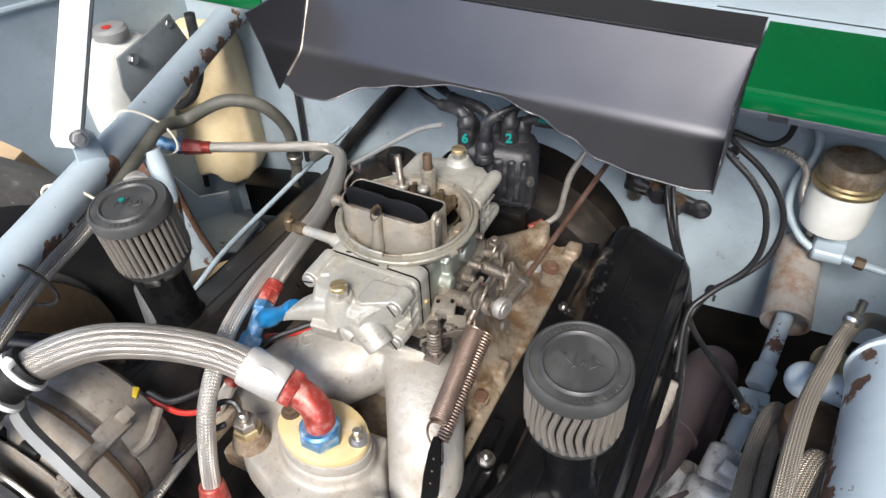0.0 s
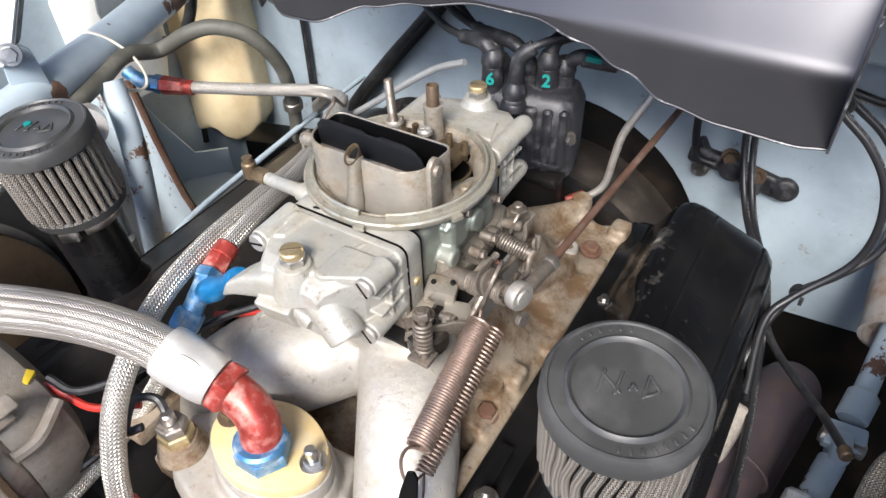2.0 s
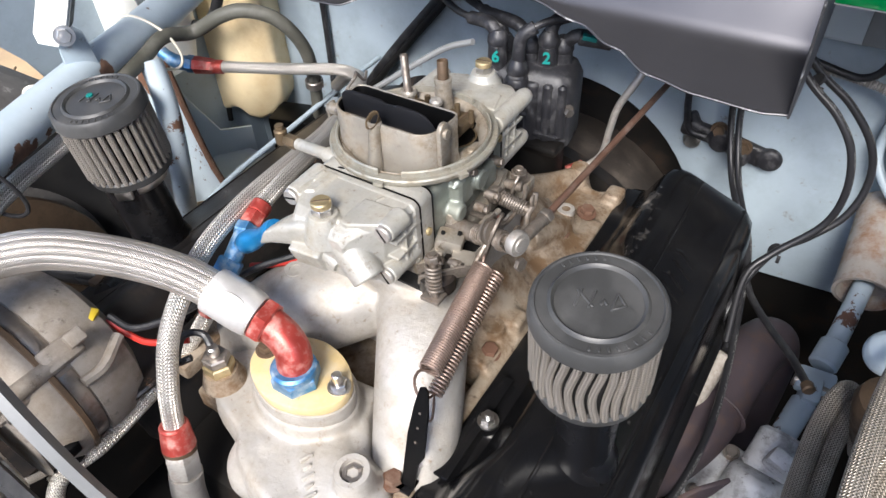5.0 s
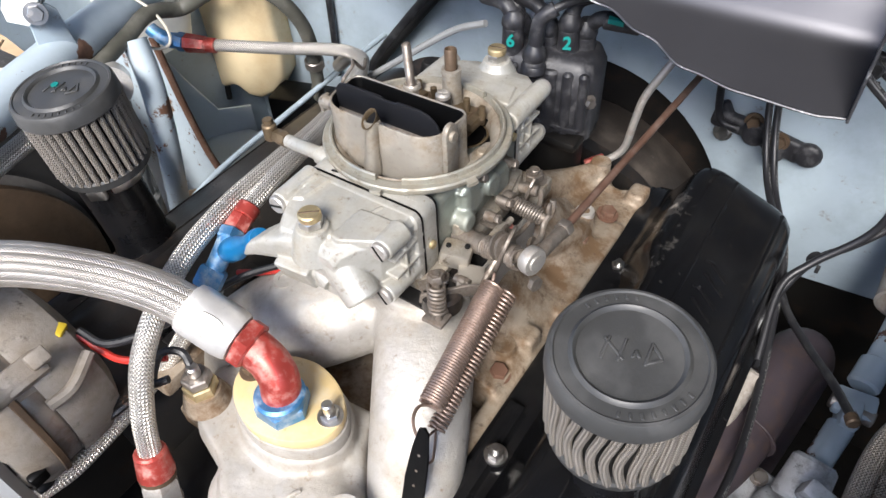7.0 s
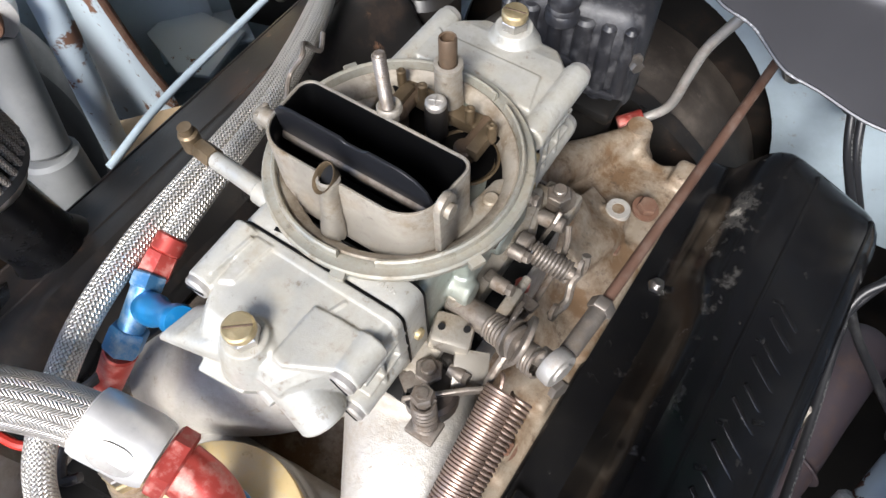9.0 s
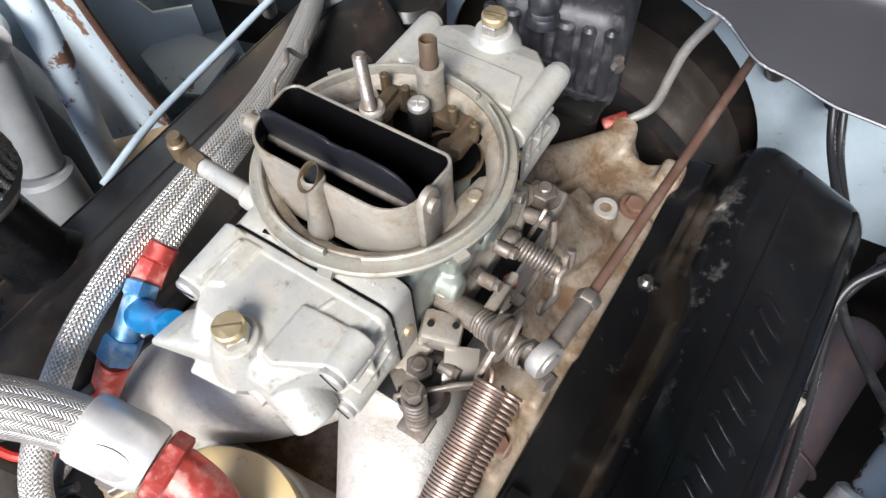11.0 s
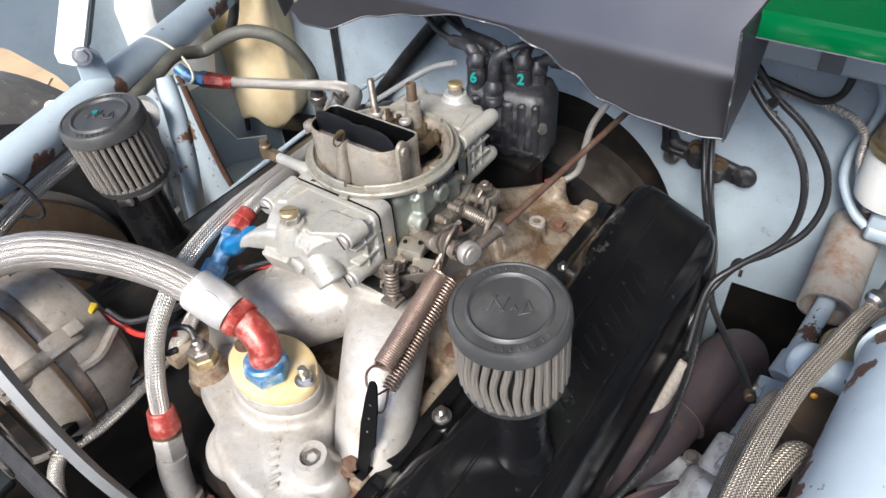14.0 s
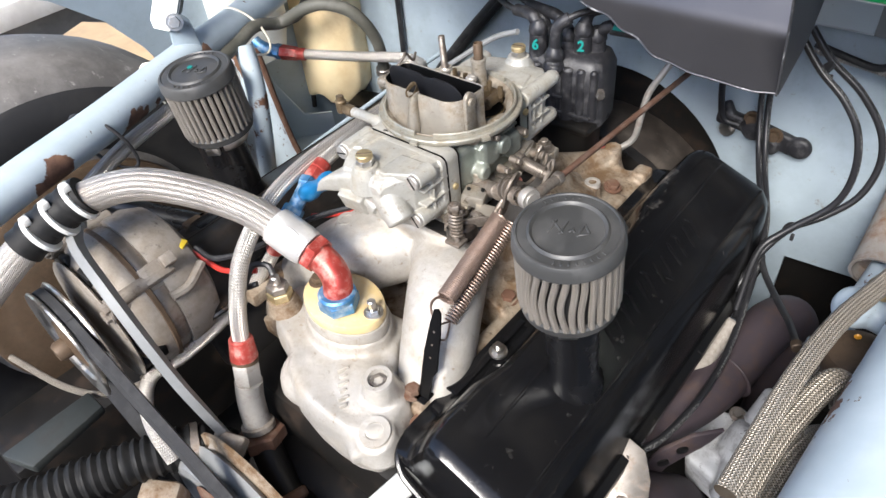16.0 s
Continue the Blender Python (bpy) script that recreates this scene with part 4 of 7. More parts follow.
def breather(x, y, top, label, wavy, neck):
    """Built upright over its foot, then leant forwards with the filler stem."""
    b = thing("breather_filter", (x, y, top - 0.062), label, "air filter", "breather filters")
    cap = part("cap", lathe((x, y, top), (0, 0, -1), [(0, 0.0012), (0.0200, 0.0012), (0.0206, 0.0002), (0.0216, -0.0006), (0.0226, 0.0002), (0.0232, 0.001), (0.0284, 0.001), (0.0290, 0.0002), (0.0302, 0.0005), (0.0317, 0.0025), (0.0323, 0.0100), (0.0312, 0.0112), (0, 0.012)], 56), filter_rubber, b)
    # maker's mark as plain raised strokes
    strokes = [(-0.009, -0.002, 0.011, 75), (-0.006, -0.001, 0.012, 130), (-0.003, 0.000, 0.011, 75), (0.0065, 0.003, 0.011, 75), (0.0090, 0.0055, 0.007, 120), (0.0095, 0.001, 0.007, 25), (0.0018, 0.0005, 0.004, 60), (0.0028, 0.001, 0.004, 120)]
    for dx, dy, ln, a in strokes:
        part("raised_stroke", block((x + dx, y + dy, top - 0.0009), (ln, 0.0013, 0.0010), 0.0003, (0, 0, a + 20), 1), filter_rubber, cap)
    for k in range(14):
        a = radians(-75 + 9 * k + (110 if k > 7 else 0))
        part("raised_dash", block((x + 0.0262 * math.cos(a), y + 0.0262 * math.sin(a), top - 0.0008), (0.0026, 0.0012, 0.0008), 0.0002, (0, 0, math.degrees(a)), 1), filter_rubber, cap)
    part("base_ring", lathe((x, y, top - 0.062), (0, 0, 1), [(neck, -0.010), (neck, -0.001), (0.0300, 0.001), (0.0310, 0.007), (0.0300, 0.0085), (0, 0.0085)], 40), filter_rubber, b)
    part("clamp", joined(lathe((x, y, top - 0.072), (0, 0, 1), [(neck + 0.0008, 0), (neck + 0.0015, 0.001), (neck + 0.0015, 0.007), (neck + 0.0008, 0.008)], 32), block((x + 0.55 * neck, y - 0.95 * neck, top - 0.068), (0.012, 0.007, 0.008), 0.001, (0, 0, 35))), bright_steel, b)
    part("core", rod((x, y, top - 0.056), (x, y, top - 0.01), 0.0272, seg=36), rubber, b)
    n = 34
    meshes = []
    for w in (0.0, 0.0006, 0.0012, 0.0020):
        pts = [(0.0294, w * math.sin(5.0 * k / 8 + w * 900), -0.0105 - 0.0445 * k / 8) for k in range(9)]
        meshes.append(mesh_of("pleat", tube(pts, 0.0021, 8, 1), filter_gauze))
    for i in range(n):
        a = 2 * math.pi * i / n
        bend = wavy * max(0, math.cos(a + math.pi / 2 - 0.1)) ** 2
        ob = new("pleat", meshes[min(3, int(bend * 4))])
        ob.parent = b
        ob.matrix_parent_inverse = Matrix.Translation(-b.location)
        ob.matrix_basis = Matrix.Translation(Vector((x, y, top)) * U) @ Matrix.Rotation(a + random.uniform(-0.012, 0.012), 4, "Z")
    b.rotation_euler.x = radians(5)
    return b


breather(0.1775, -0.1045, 0.0215, "round black-capped breather filter with wavy pleated gauze", 1.0, 0.0180)
left_filter = breather(-0.191, -0.0990, 0.017, "round black-capped breather filter with a green dot on the cap", 0.25, 0.0213)
part("paint_dot", rod((-0.198, -0.0985, 0.0155), (-0.198, -0.0985, 0.0168), 0.0024, seg=12), teal_mark, left_filter, "teal paint dot")

# ---- carburettor ----
carb = thing("carburettor", (0, 0, -0.080), "four-barrel carburettor in dull zinc finish with brass screws", "carburettor")
part("gasket", block((0, 0, -0.0795), (0.116, 0.138, 0.002), 0), rubber, carb)
part("throttle_body", joined(block((0, 0, -0.0715), (0.098, 0.120, 0.013), 0.002),
                             *[rod((sx * 0.049, sy * 0.055, -0.078), (sx * 0.049, sy * 0.055, -0.068), 0.0105, bev=0.0015) for sx in (1, -1) for sy in (1, -1)]), carb_dirty, carb)
part("main_body", cast_in_one(joined(block((0, -0.0030, -0.0440), (0.0785, 0.0765, 0.0440), 0.004),
                         block((0.038, -0.008, -0.036), (0.018, 0.022, 0.026), 0.004), block((0.040, 0.022, -0.044), (0.016, 0.018, 0.020), 0.003),
                         rod((0.036, 0.004, -0.034), (0.052, 0.004, -0.034), 0.0075, bev=0.001), rod((0.036, -0.020, -0.047), (0.050, -0.020, -0.047), 0.0065, bev=0.001),
                         block((0.039, 0.004, -0.028), (0.012, 0.050, 0.003), 0.0008)), 0.0010, 2), carb_body, carb)
# air cleaner flange: dished ring with a raised, notched rim
part("flange_ring", lathe((-0.002, 0.002, -0.030), (0, 0, 1), [(0.040, 0), (0.046, 0.008), (0.0530, 0.0145), (0.0570, 0.0150), (0.0580, 0.0165), (0.0582, 0.0188), (0.0574, 0.0198), (0.0550, 0.0194), (0.0535, 0.0196), (0.0495, 0.0190), (0.0465, 0.0165), (0.0450, 0.010), (0.0450, 0.0)], 72), ring_zinc, carb)


def ring_arc(a0, a1, profile, n):
    """Piece of a turned rim round the flange's axis: profile of (radius, height) between two bearings."""
    loops = []
    for i in range(n + 1):
        a = radians(a0 + (a1 - a0) * i / n)
        loops.append([Vector((-0.002 + r * math.cos(a), 0.002 + r * math.sin(a), -0.030 + h)) for r, h in profile])
    return loft(loops)


LIP = [(0.0538, 0.0188), (0.0536, 0.0228), (0.0528, 0.0236), (0.0518, 0.0232), (0.0510, 0.0186)]
for a0, a1 in ((-64, 62), (70, 168), (176, 279)):
    part("rim_lip", ring_arc(a0, a1, LIP, 30), ring_zinc, carb)
for a in (-78, -24, 148):
    part("rim_tab", ring_arc(a - 3, a + 3, [(0.0586, 0.0150), (0.0612, 0.0160), (0.0612, 0.0184), (0.0580, 0.0190)], 4), ring_zinc, carb)
part("ring_dish", lathe((-0.002, 0.002, -0.030), (0, 0, 1), [(0.0452, 0.001), (0.0508, 0.0196), (0.0500, 0.0202), (0.0487, 0.0193), (0.0458, 0.0165), (0.0443, 0.0098), (0.0443, 0.001)], 72), dish_brown, carb, "brown stained inside of the flange")


def rounded(w, h, r):
    """Outline of a w by h plate with rounded corners."""
    return [p for cx, cy, a in ((1, -1, -90), (1, 1, 0), (-1, 1, 90), (-1, -1, 180)) for p in arc((cx * (w / 2 - r), cy * (h / 2 - r)), r, a, a + 90, 5)]


part("front_metering_block", prism(rounded(0.0815, 0.0520, 0.0060), (0, -0.0420, -0.0415), (1, 0, 0), (0, 0, 1), 0.0130, 0.0006), carb_zinc, carb)
part("rear_metering_block", prism(rounded(0.0810, 0.0515, 0.0060), (0, 0.0488, -0.0418), (1, 0, 0), (0, 0, 1), 0.0112, 0.0006), carb_body, carb)
for y in (-0.0416, -0.0553, 0.0372, 0.0492):
    part("bowl_gasket", prism(rounded(0.0821, 0.0526, 0.0063), (0, y + 0.0004, -0.0415), (1, 0, 0), (0, 0, 1), 0.0008), deep_black, carb)
# near-black inlays for the slots, their inner shade as colour
for x, y in ((-0.0237, -0.0516), (0.0140, -0.0509)):
    part("vent_slot", block((x, y, -0.0159), (0.0050, 0.0022, 0.0012), 0.0004, (0, 0, 12)), deep_black, carb)
for i in range(5):
    part("raised_mark", block((0.0245 + 0.0019 * i, -0.0490 + 0.0003 * (i % 2), -0.0156), (0.0010, 0.0021 if i % 2 else 0.0014, 0.0006), 0.0002, (0, 0, 8), 1), carb_zinc, carb)
for y, z in ((-0.0485, -0.045), (0.045, -0.028), (0.045, -0.050)):
    part("mixture_screw", lathe((0.040, y, z), (1, 0, 0), [(0.0028, 0), (0.0028, 0.0025), (0.0016, 0.003), (0, 0.0022)], 12), brass, carb)


def bowl_roof(rows):
    return loft([[Vector((x0, y, z1)), Vector((x1, y, z1)), Vector((x1 + 0.003, y, z1 - 0.004)), Vector((x1 + 0.001, y, z0)), Vector((x0 - 0.001, y, z0)), Vector((x0 - 0.003, y, z1 - 0.004))] for y, x0, x1, z1, z0 in rows])


FRONT_ROOF = ((-0.0562, -0.0395, 0.0395, -0.0160, -0.066), (-0.0690, -0.0390, 0.0385, -0.0160, -0.066), (-0.0840, -0.0330, 0.0330, -0.0164, -0.064), (-0.0930, -0.0290, 0.0250, -0.0172, -0.061), (-0.1000, -0.0260, 0.0190, -0.0200, -0.057), (-0.1035, -0.0240, 0.0160, -0.0250, -0.053))
REAR_ROOF = ((0.049, -0.0375, 0.0375, -0.0150, -0.066), (0.080, -0.0375, 0.0375, -0.0155, -0.066), (0.092, -0.0310, 0.0310, -0.0168, -0.062), (0.102, -0.0230, 0.0230, -0.0205, -0.056), (0.109, -0.0140, 0.0140, -0.0270, -0.050))

for s in (-1, 1):
    end = -0.0868 if s < 0 else 0.0925
    roof = FRONT_ROOF if s < 0 else REAR_ROOF
    needle = -0.0035 if s < 0 else -0.0015
    shapes = [bowl_roof([(y, x0 + 0.003, x1 - 0.003, z1, z0) for y, x0, x1, z1, z0 in roof]), prism(rounded(0.0815, 0.0520, 0.0060), (0, -0.0557 if s < 0 else 0.0546, -0.0415), (1, 0, 0), (0, 0, 1), 0.0048, 0.0005)]
    for sx in (-1, 1):
        for x, z in ((0.0362, -0.0196), (0.0345, -0.0555)):
            back = 0.0685 if s < 0 and sx > 0 and z > -0.03 else 0.057 if s < 0 else 0.0465
            shapes.append(rod((sx * x, s * back, z), (sx * x, end, z), 0.0071, 0.0066, 24, 0.0008))
        for z in (-0.031, -0.044):
            shapes.append(block((sx * 0.0370, s * 0.067, z), (0.0080, 0.030, 0.0022), 0.0004))
        for y in (0.060, 0.071):
            shapes.append(block((sx * 0.0370, s * y, -0.040), (0.0072, 0.0022, 0.034), 0.0004))
    if s < 0:
        # low boss of the needle seat, inlet horn, pump passage and the raised pad beside the corner boss
        shapes.append(lathe((needle, -0.0948, -0.034), (0, 0, 1), [(0.0150, 0), (0.0120, 0.012), (0.0098, 0.0180), (0.0090, 0.0200)], 28))
        shapes.append(loft([superloop(c, (0.25, 0.95, 0.1), (0.45, 0, 0.9), r, r * 0.94, 28, 4) for c, r in (((-0.006, -0.0900, -0.0300), 0.0150), ((-0.022, -0.0945, -0.0325), 0.0138), ((-0.036, -0.0980, -0.0368), 0.0122), ((-0.0465, -0.1008, -0.0432), 0.0100))]))
        shapes.append(rod((0.000, -0.0900, -0.0255), (0.0290, -0.0975, -0.0525), 0.0118, 0.0110, 28, 0.0012))
        shapes.append(block((-0.013, -0.1005, -0.0450), (0.023, 0.016, 0.018), 0.0012, (20, 0, 6)))
        shapes.append(rod((-0.004, -0.0985, -0.0420), (0.010, -0.1015, -0.0465), 0.0056, seg=20))
        shapes.append(rod((0.0000, -0.0900, -0.0185), (0.0075, -0.0925, -0.0205), 0.0040, seg=18))
        shapes.append(prism([(0.0100, -0.0700), (0.0220, -0.0690), (0.0360, -0.0690), (0.0350, -0.0860), (0.0150, -0.0965), (0.0090, -0.0950)], (0, 0, -0.0200), (1, 0, 0), (0, 1, 0), 0.0056, 0.0012))
        shapes.append(block((0.0175, -0.0660, -0.0162), (0.0016, 0.0080, 0.0016), 0.0005, (0, 0, -20)))
        shapes.append(prism([(-0.0300, -0.0590), (-0.0205, -0.0590), (-0.0235, -0.0800), (-0.0290, -0.0830)], (0, 0, -0.0172), (1, 0, 0), (0, 1, 0), 0.0024, 0.0006))
        shapes.append(block((-0.0315, -0.0715, -0.0152), (0.0016, 0.0220, 0.0034), 0.0005, (0, 0, -7)))
    else:
        shapes.append(lathe((needle, 0.0962, -0.034), (0, 0, 1), [(0.0170, 0), (0.0140, 0.014), (0.0105, 0.0200), (0.0092, 0.0232)], 24))
        for sx in (-1, 1):
            shapes.append(prism([(0, 0), (0.018, 0), (0.003, 0.020), (0, 0.021)], (sx * 0.0335, 0.058, -0.0158), (-sx, 0, 0), (0, 1, 0), 0.0024, 0.0006))
        shapes.append(prism([(-0.030, 0.0570), (0.030, 0.0570), (0.024, 0.0780), (-0.024, 0.0780)], (0, 0, -0.0162), (1, 0, 0), (0, 1, 0), 0.0022, 0.0007))
    b = part("float_bowl", cast_in_one(joined(*shapes), 0.00055, 1), carb_zinc, carb)
    for sx in (-1, 1):
        for x, z in ((0.0362, -0.0196), (0.0345, -0.0555)):
            head = part("bowl_bolt", lathe((sx * x, end - s * 0.001, z), (0, s, 0), [(0.0058, 0), (0.0058, 0.0030), (0.0050, 0.0040), (0, 0.0042)], 22), weld_pipe, b)
            part("slot", block((sx * x, end + s * 0.0031, z), (0.0100, 0.0007, 0.0013), 0.0001, (0, 35 * sx + 20, 0), 1), deep_black, head, "dark screwdriver slot")
    foot, seat = (-0.0140, -0.0948) if s < 0 else (-0.0110, 0.0962)
    part("needle_nut", hexnut((needle, seat, foot), (needle, seat, foot + 0.0052), 0.0068), bright_steel, b)
    screw = part("needle_screw", lathe((needle, seat, foot + 0.0052), (0, 0, 1), [(0.0062, 0), (0.0064, 0.0006), (0.0064, 0.0034), (0.0056, 0.0042), (0, 0.0042)], 24), brass, b)
    part("slot", block((needle, seat, foot + 0.0091), (0.0112, 0.0011, 0.0010), 0.0002, (0, 0, 40 if s < 0 else 10), 1), copper_brown, screw, "dark screwdriver slot")


def choke_outline(grow):
    o = arc((0.020, -0.0205), 0.0155 + grow, -90, -8, 7, 0.0165 + grow) + arc((0.0315, -0.0055), 0.006 + grow, 0, 90, 5, 0.006 + grow) + arc((-0.0375, -0.0065), 0.007 + grow, 90, 180, 5, 0.007 + grow) + arc((-0.027, -0.0205), 0.0155 + grow, 188, 270, 7, 0.0165 + grow)
    return o


def choke_tower():
    out, inn = choke_outline(0.0), choke_outline(-0.0016)
    loops = [[Vector((x, y, z)) for x, y in o] for o, z in ((choke_outline(0.002), -0.018), (out, -0.012), (out, 0.0154), (choke_outline(-0.0004), 0.0160), (choke_outline(-0.0012), 0.0160), (inn, 0.0154), (inn, 0.0143), (inn, -0.03))]
    return loft(loops, cap=False)


part("choke_tower", choke_tower(), carb_dirty, carb)
# throat filling and walls in near-black: shade of the depth is in the colour
part("throat", loft([[Vector((x, y, z)) for x, y in choke_outline(-0.0022)] for z in (-0.034, -0.0185)]), deep_black, carb, "near-black block standing for the shaded throats")
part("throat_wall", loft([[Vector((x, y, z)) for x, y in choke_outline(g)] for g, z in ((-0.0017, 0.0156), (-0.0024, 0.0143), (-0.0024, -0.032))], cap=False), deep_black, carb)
plate = [(-0.040, -0.012), (0.031, -0.012), (0.0335, 0.002), (0.0335, 0.008), (0.0315, 0.014), (0.027, 0.0185), (0.021, 0.0205), (0.006, 0.0208), (0.004, 0.0193), (-0.004, 0.0193), (-0.006, 0.0210), (-0.030, 0.0212), (-0.036, 0.0200), (-0.0395, 0.016), (-0.0405, 0.008)]
part("choke_plate", prism(plate, (-0.001, -0.0200, 0.0040), (1, 0, 0), (0, -0.10, 1), 0.0016, 0.0006), choke_black, carb, "black choke plate standing upright")
part("choke_shaft", rod((-0.049, -0.0215, 0.0040), (0.036, -0.0215, 0.0040), 0.0022, seg=12), grimy_steel, carb)
part("choke_ear", joined(prism([(-0.0055, -0.016), (0.0055, -0.016), (0.0055, 0.012)] + arc((0, 0.012), 0.0055, 0, 180, 8), (0.0365, -0.022, 0.004), (0, 1, 0), (0, 0, 1), 0.0032, 0.0006), rod((0.0395, -0.022, 0.014), (0.0418, -0.022, 0.014), 0.0032)), carb_dirty, carb)
# near-black disc over the body; shade below the flange is painted in
part("barrel_floor", lathe((-0.002, 0.002, -0.0300), (0, 0, 1), [(0.0455, 0.0), (0.0455, 0.009), (0.030, 0.007), (0, 0.006)], 40), deep_black, carb, "near-black disc standing for the shaded opening below the flange")
part("bowl_ledge", joined(prism([(0.036, -0.020), (0.0462, -0.006), (0.0468, 0.010), (0.042, 0.024), (0.036, 0.018), (0.034, 0.004)], (0, 0, -0.0165), (1, 0, 0), (0, 1, 0), -0.006, 0.0012), rod((0.0405, 0.008, -0.018), (0.0405, 0.008, -0.0145), 0.0036, seg=16, bev=0.0008)), carb_dirty, carb)
part("bowl_ledge", prism([(-0.046, 0.004), (-0.036, 0.004), (-0.030, 0.014), (-0.034, 0.030), (-0.044, 0.018)], (0, 0, -0.0165), (1, 0, 0), (0, 1, 0), -0.006, 0.0012), carb_dirty, carb)
for x in (-0.019, 0.017):
    well = part("secondary_barrel", lathe((x, 0.024, -0.0305), (0, 0, 1), [(0.0150, 0.0090), (0.0160, 0.0095), (0.0150, 0.0100), (0.0140, 0.0085), (0.0135, 0.0)], 28), old_brass, carb)
    # plug whose near-black colour carries the barrel's inner shade
    part("barrel_shadow", rod((x, 0.024, -0.024), (x, 0.024, -0.0205), 0.0135, seg=24), deep_black, well, "near-black plug standing for the shaded open barrel")
    part("booster", joined(rod((x, 0.024, -0.024), (x, 0.024, -0.0130), 0.0050, seg=16, bev=0.001), rod((x, 0.024, -0.0165), (x, 0.043, -0.0155), 0.0032, seg=12)), copper_brown, well)
part("booster_bridge", joined(block((-0.001, 0.039, -0.0165), (0.052, 0.009, 0.007), 0.0015), *[block((x, 0.030, -0.0135), (0.006, 0.018, 0.007), 0.0012) for x in (-0.022, 0.022)]), old_brass, carb, "brown stained fuel bridge")
for x, y in ((-0.026, 0.038), (-0.013, 0.036), (0.012, 0.036), (0.025, 0.033)):
    part("bridge_screw", lathe((x, y, -0.013), (0, 0, 1), [(0.0022, 0), (0.0022, 0.009), (0.0012, 0.0095), (0, 0.0088)], 12), old_brass, carb)
part("pump_nozzle", lathe((-0.001, 0.029, -0.024), (0, 0, 1), [(0.0052, 0), (0.0052, 0.020), (0.0046, 0.0212), (0, 0.0212)], 20), worn_black, carb)
part("nozzle_screw", joined(lathe((-0.001, 0.029, -0.0032), (0, 0, 1), [(0.0048, 0), (0.0048, 0.0022), (0.0036, 0.0034), (0, 0.0036)], 18), block((-0.001, 0.029, 0.0004), (0.006, 0.001, 0.0006), 0.0002, (0, 0, 25), 1), block((-0.001, 0.029, 0.0004), (0.001, 0.006, 0.0006), 0.0002, (0, 0, 25), 1)), weld_pipe, carb, "dull steel cross-headed screw")
part("vent_tube", lathe((-0.0045, -0.0405, -0.016), (0.02, 0.13, 1), [(0.0054, 0), (0.0046, 0.010), (0.0042, 0.012), (0.0041, 0.0300), (0.0047, 0.0310), (0.0047, 0.0335), (0.0036, 0.0340), (0.0030, 0.030), (0, 0.028)], 20), carb_dirty, carb)
mouth = part("vent_mouth", loft([superloop(Vector((-0.0040, -0.0360, 0.0170)) + Vector((-0.02, -0.62, 0.78)) * h, (1, 0, 0), (0, 0.78, 0.62), rx, ry, 24, 2.0) for h, rx, ry in ((-0.0030, 0.0034, 0.0040), (0.0010, 0.0037, 0.0056), (0.0032, 0.0041, 0.0066), (0.0036, 0.0040, 0.0064), (0.0030, 0.0034, 0.0057), (0.0, 0.0030, 0.0050))], cap=False), old_brass, carb, "oblique open mouth of the brass vent tube")
# near-black plug in the mouth, the tube's inner shade as its colour
part("bore", loft([superloop(Vector((-0.0040, -0.0360, 0.0170)) + Vector((-0.02, -0.62, 0.78)) * h, (1, 0, 0), (0, 0.78, 0.62), 0.0032, 0.0051, 20, 2.0) for h in (-0.0004, 0.0002)]), deep_black, mouth, "near-black plug standing for the shaded bore")
part("rear_vent_socket", lathe((-0.003, 0.042, -0.022), (0, 0, 1), [(0.0075, 0), (0.0064, 0.012), (0.0060, 0.0290), (0.0066, 0.0296), (0.0064, 0.0316), (0.0044, 0.0320), (0.0040, 0.029), (0, 0.029)], 20), carb_dirty, carb)
part("rear_vent_tube", lathe((-0.003, 0.042, 0.005), (-0.05, 0.08, 1), [(0.0040, 0), (0.0040, 0.0172), (0.0037, 0.0176), (0.0031, 0.0172), (0.003, 0.014), (0, 0.014)], 16), copper_brown, carb, "dark brown vent tube")
stud = part("air_cleaner_stud", joined(rod((-0.0038, 0.0018, 0.006), (-0.0072, 0.0042, 0.0440), 0.0021, seg=12, bev=0.0006), coil((-0.0040, 0.0020, 0.0100), (-0.0071, 0.0041, 0.0434), 0.0022, 0.0006, 32, 5, 10)), grimy_steel, carb, "threaded steel air cleaner stud")
part("collar", lathe((-0.0040, 0.0028, 0.0118), (-0.05, 0.04, 1), [(0.0034, 0), (0.0036, 0.004), (0.0052, 0.0052), (0.0052, 0.0072), (0.0046, 0.0080), (0.0030, 0.0074), (0.0024, 0.0060)], 18), carb_dirty, stud)

# throttle linkage and fittings on the right flank
part("idle_arm", joined(rod((-0.045, -0.039, -0.021), (-0.078, -0.036, -0.024), 0.0046, 0.0042, 14, 0.0006), rod((-0.036, -0.040, -0.021), (-0.048, -0.039, -0.021), 0.0060, seg=14, bev=0.001)), carb_zinc, carb)
part("fast_idle_clamp", joined(hexnut((-0.078, -0.036, -0.024), (-0.090, -0.034, -0.026), 0.0052), rod((-0.096, -0.0335, -0.031), (-0.096, -0.0335, -0.019), 0.0048, seg=12, bev=0.001), rod((-0.096, -0.0335, -0.019), (-0.0962, -0.0335, -0.0155), 0.0034, seg=10)), old_brass, carb, "small brass clamp on the choke arm")
part("choke_link", tube([(-0.054, -0.006, 0.001), (-0.060, 0.004, 0.004), (-0.056, 0.010, 0.012), (-0.062, 0.018, 0.010), (-0.060, 0.024, 0.002), (-0.064, 0.032, 0.004)], 0.0012, 8), grimy_steel, carb)
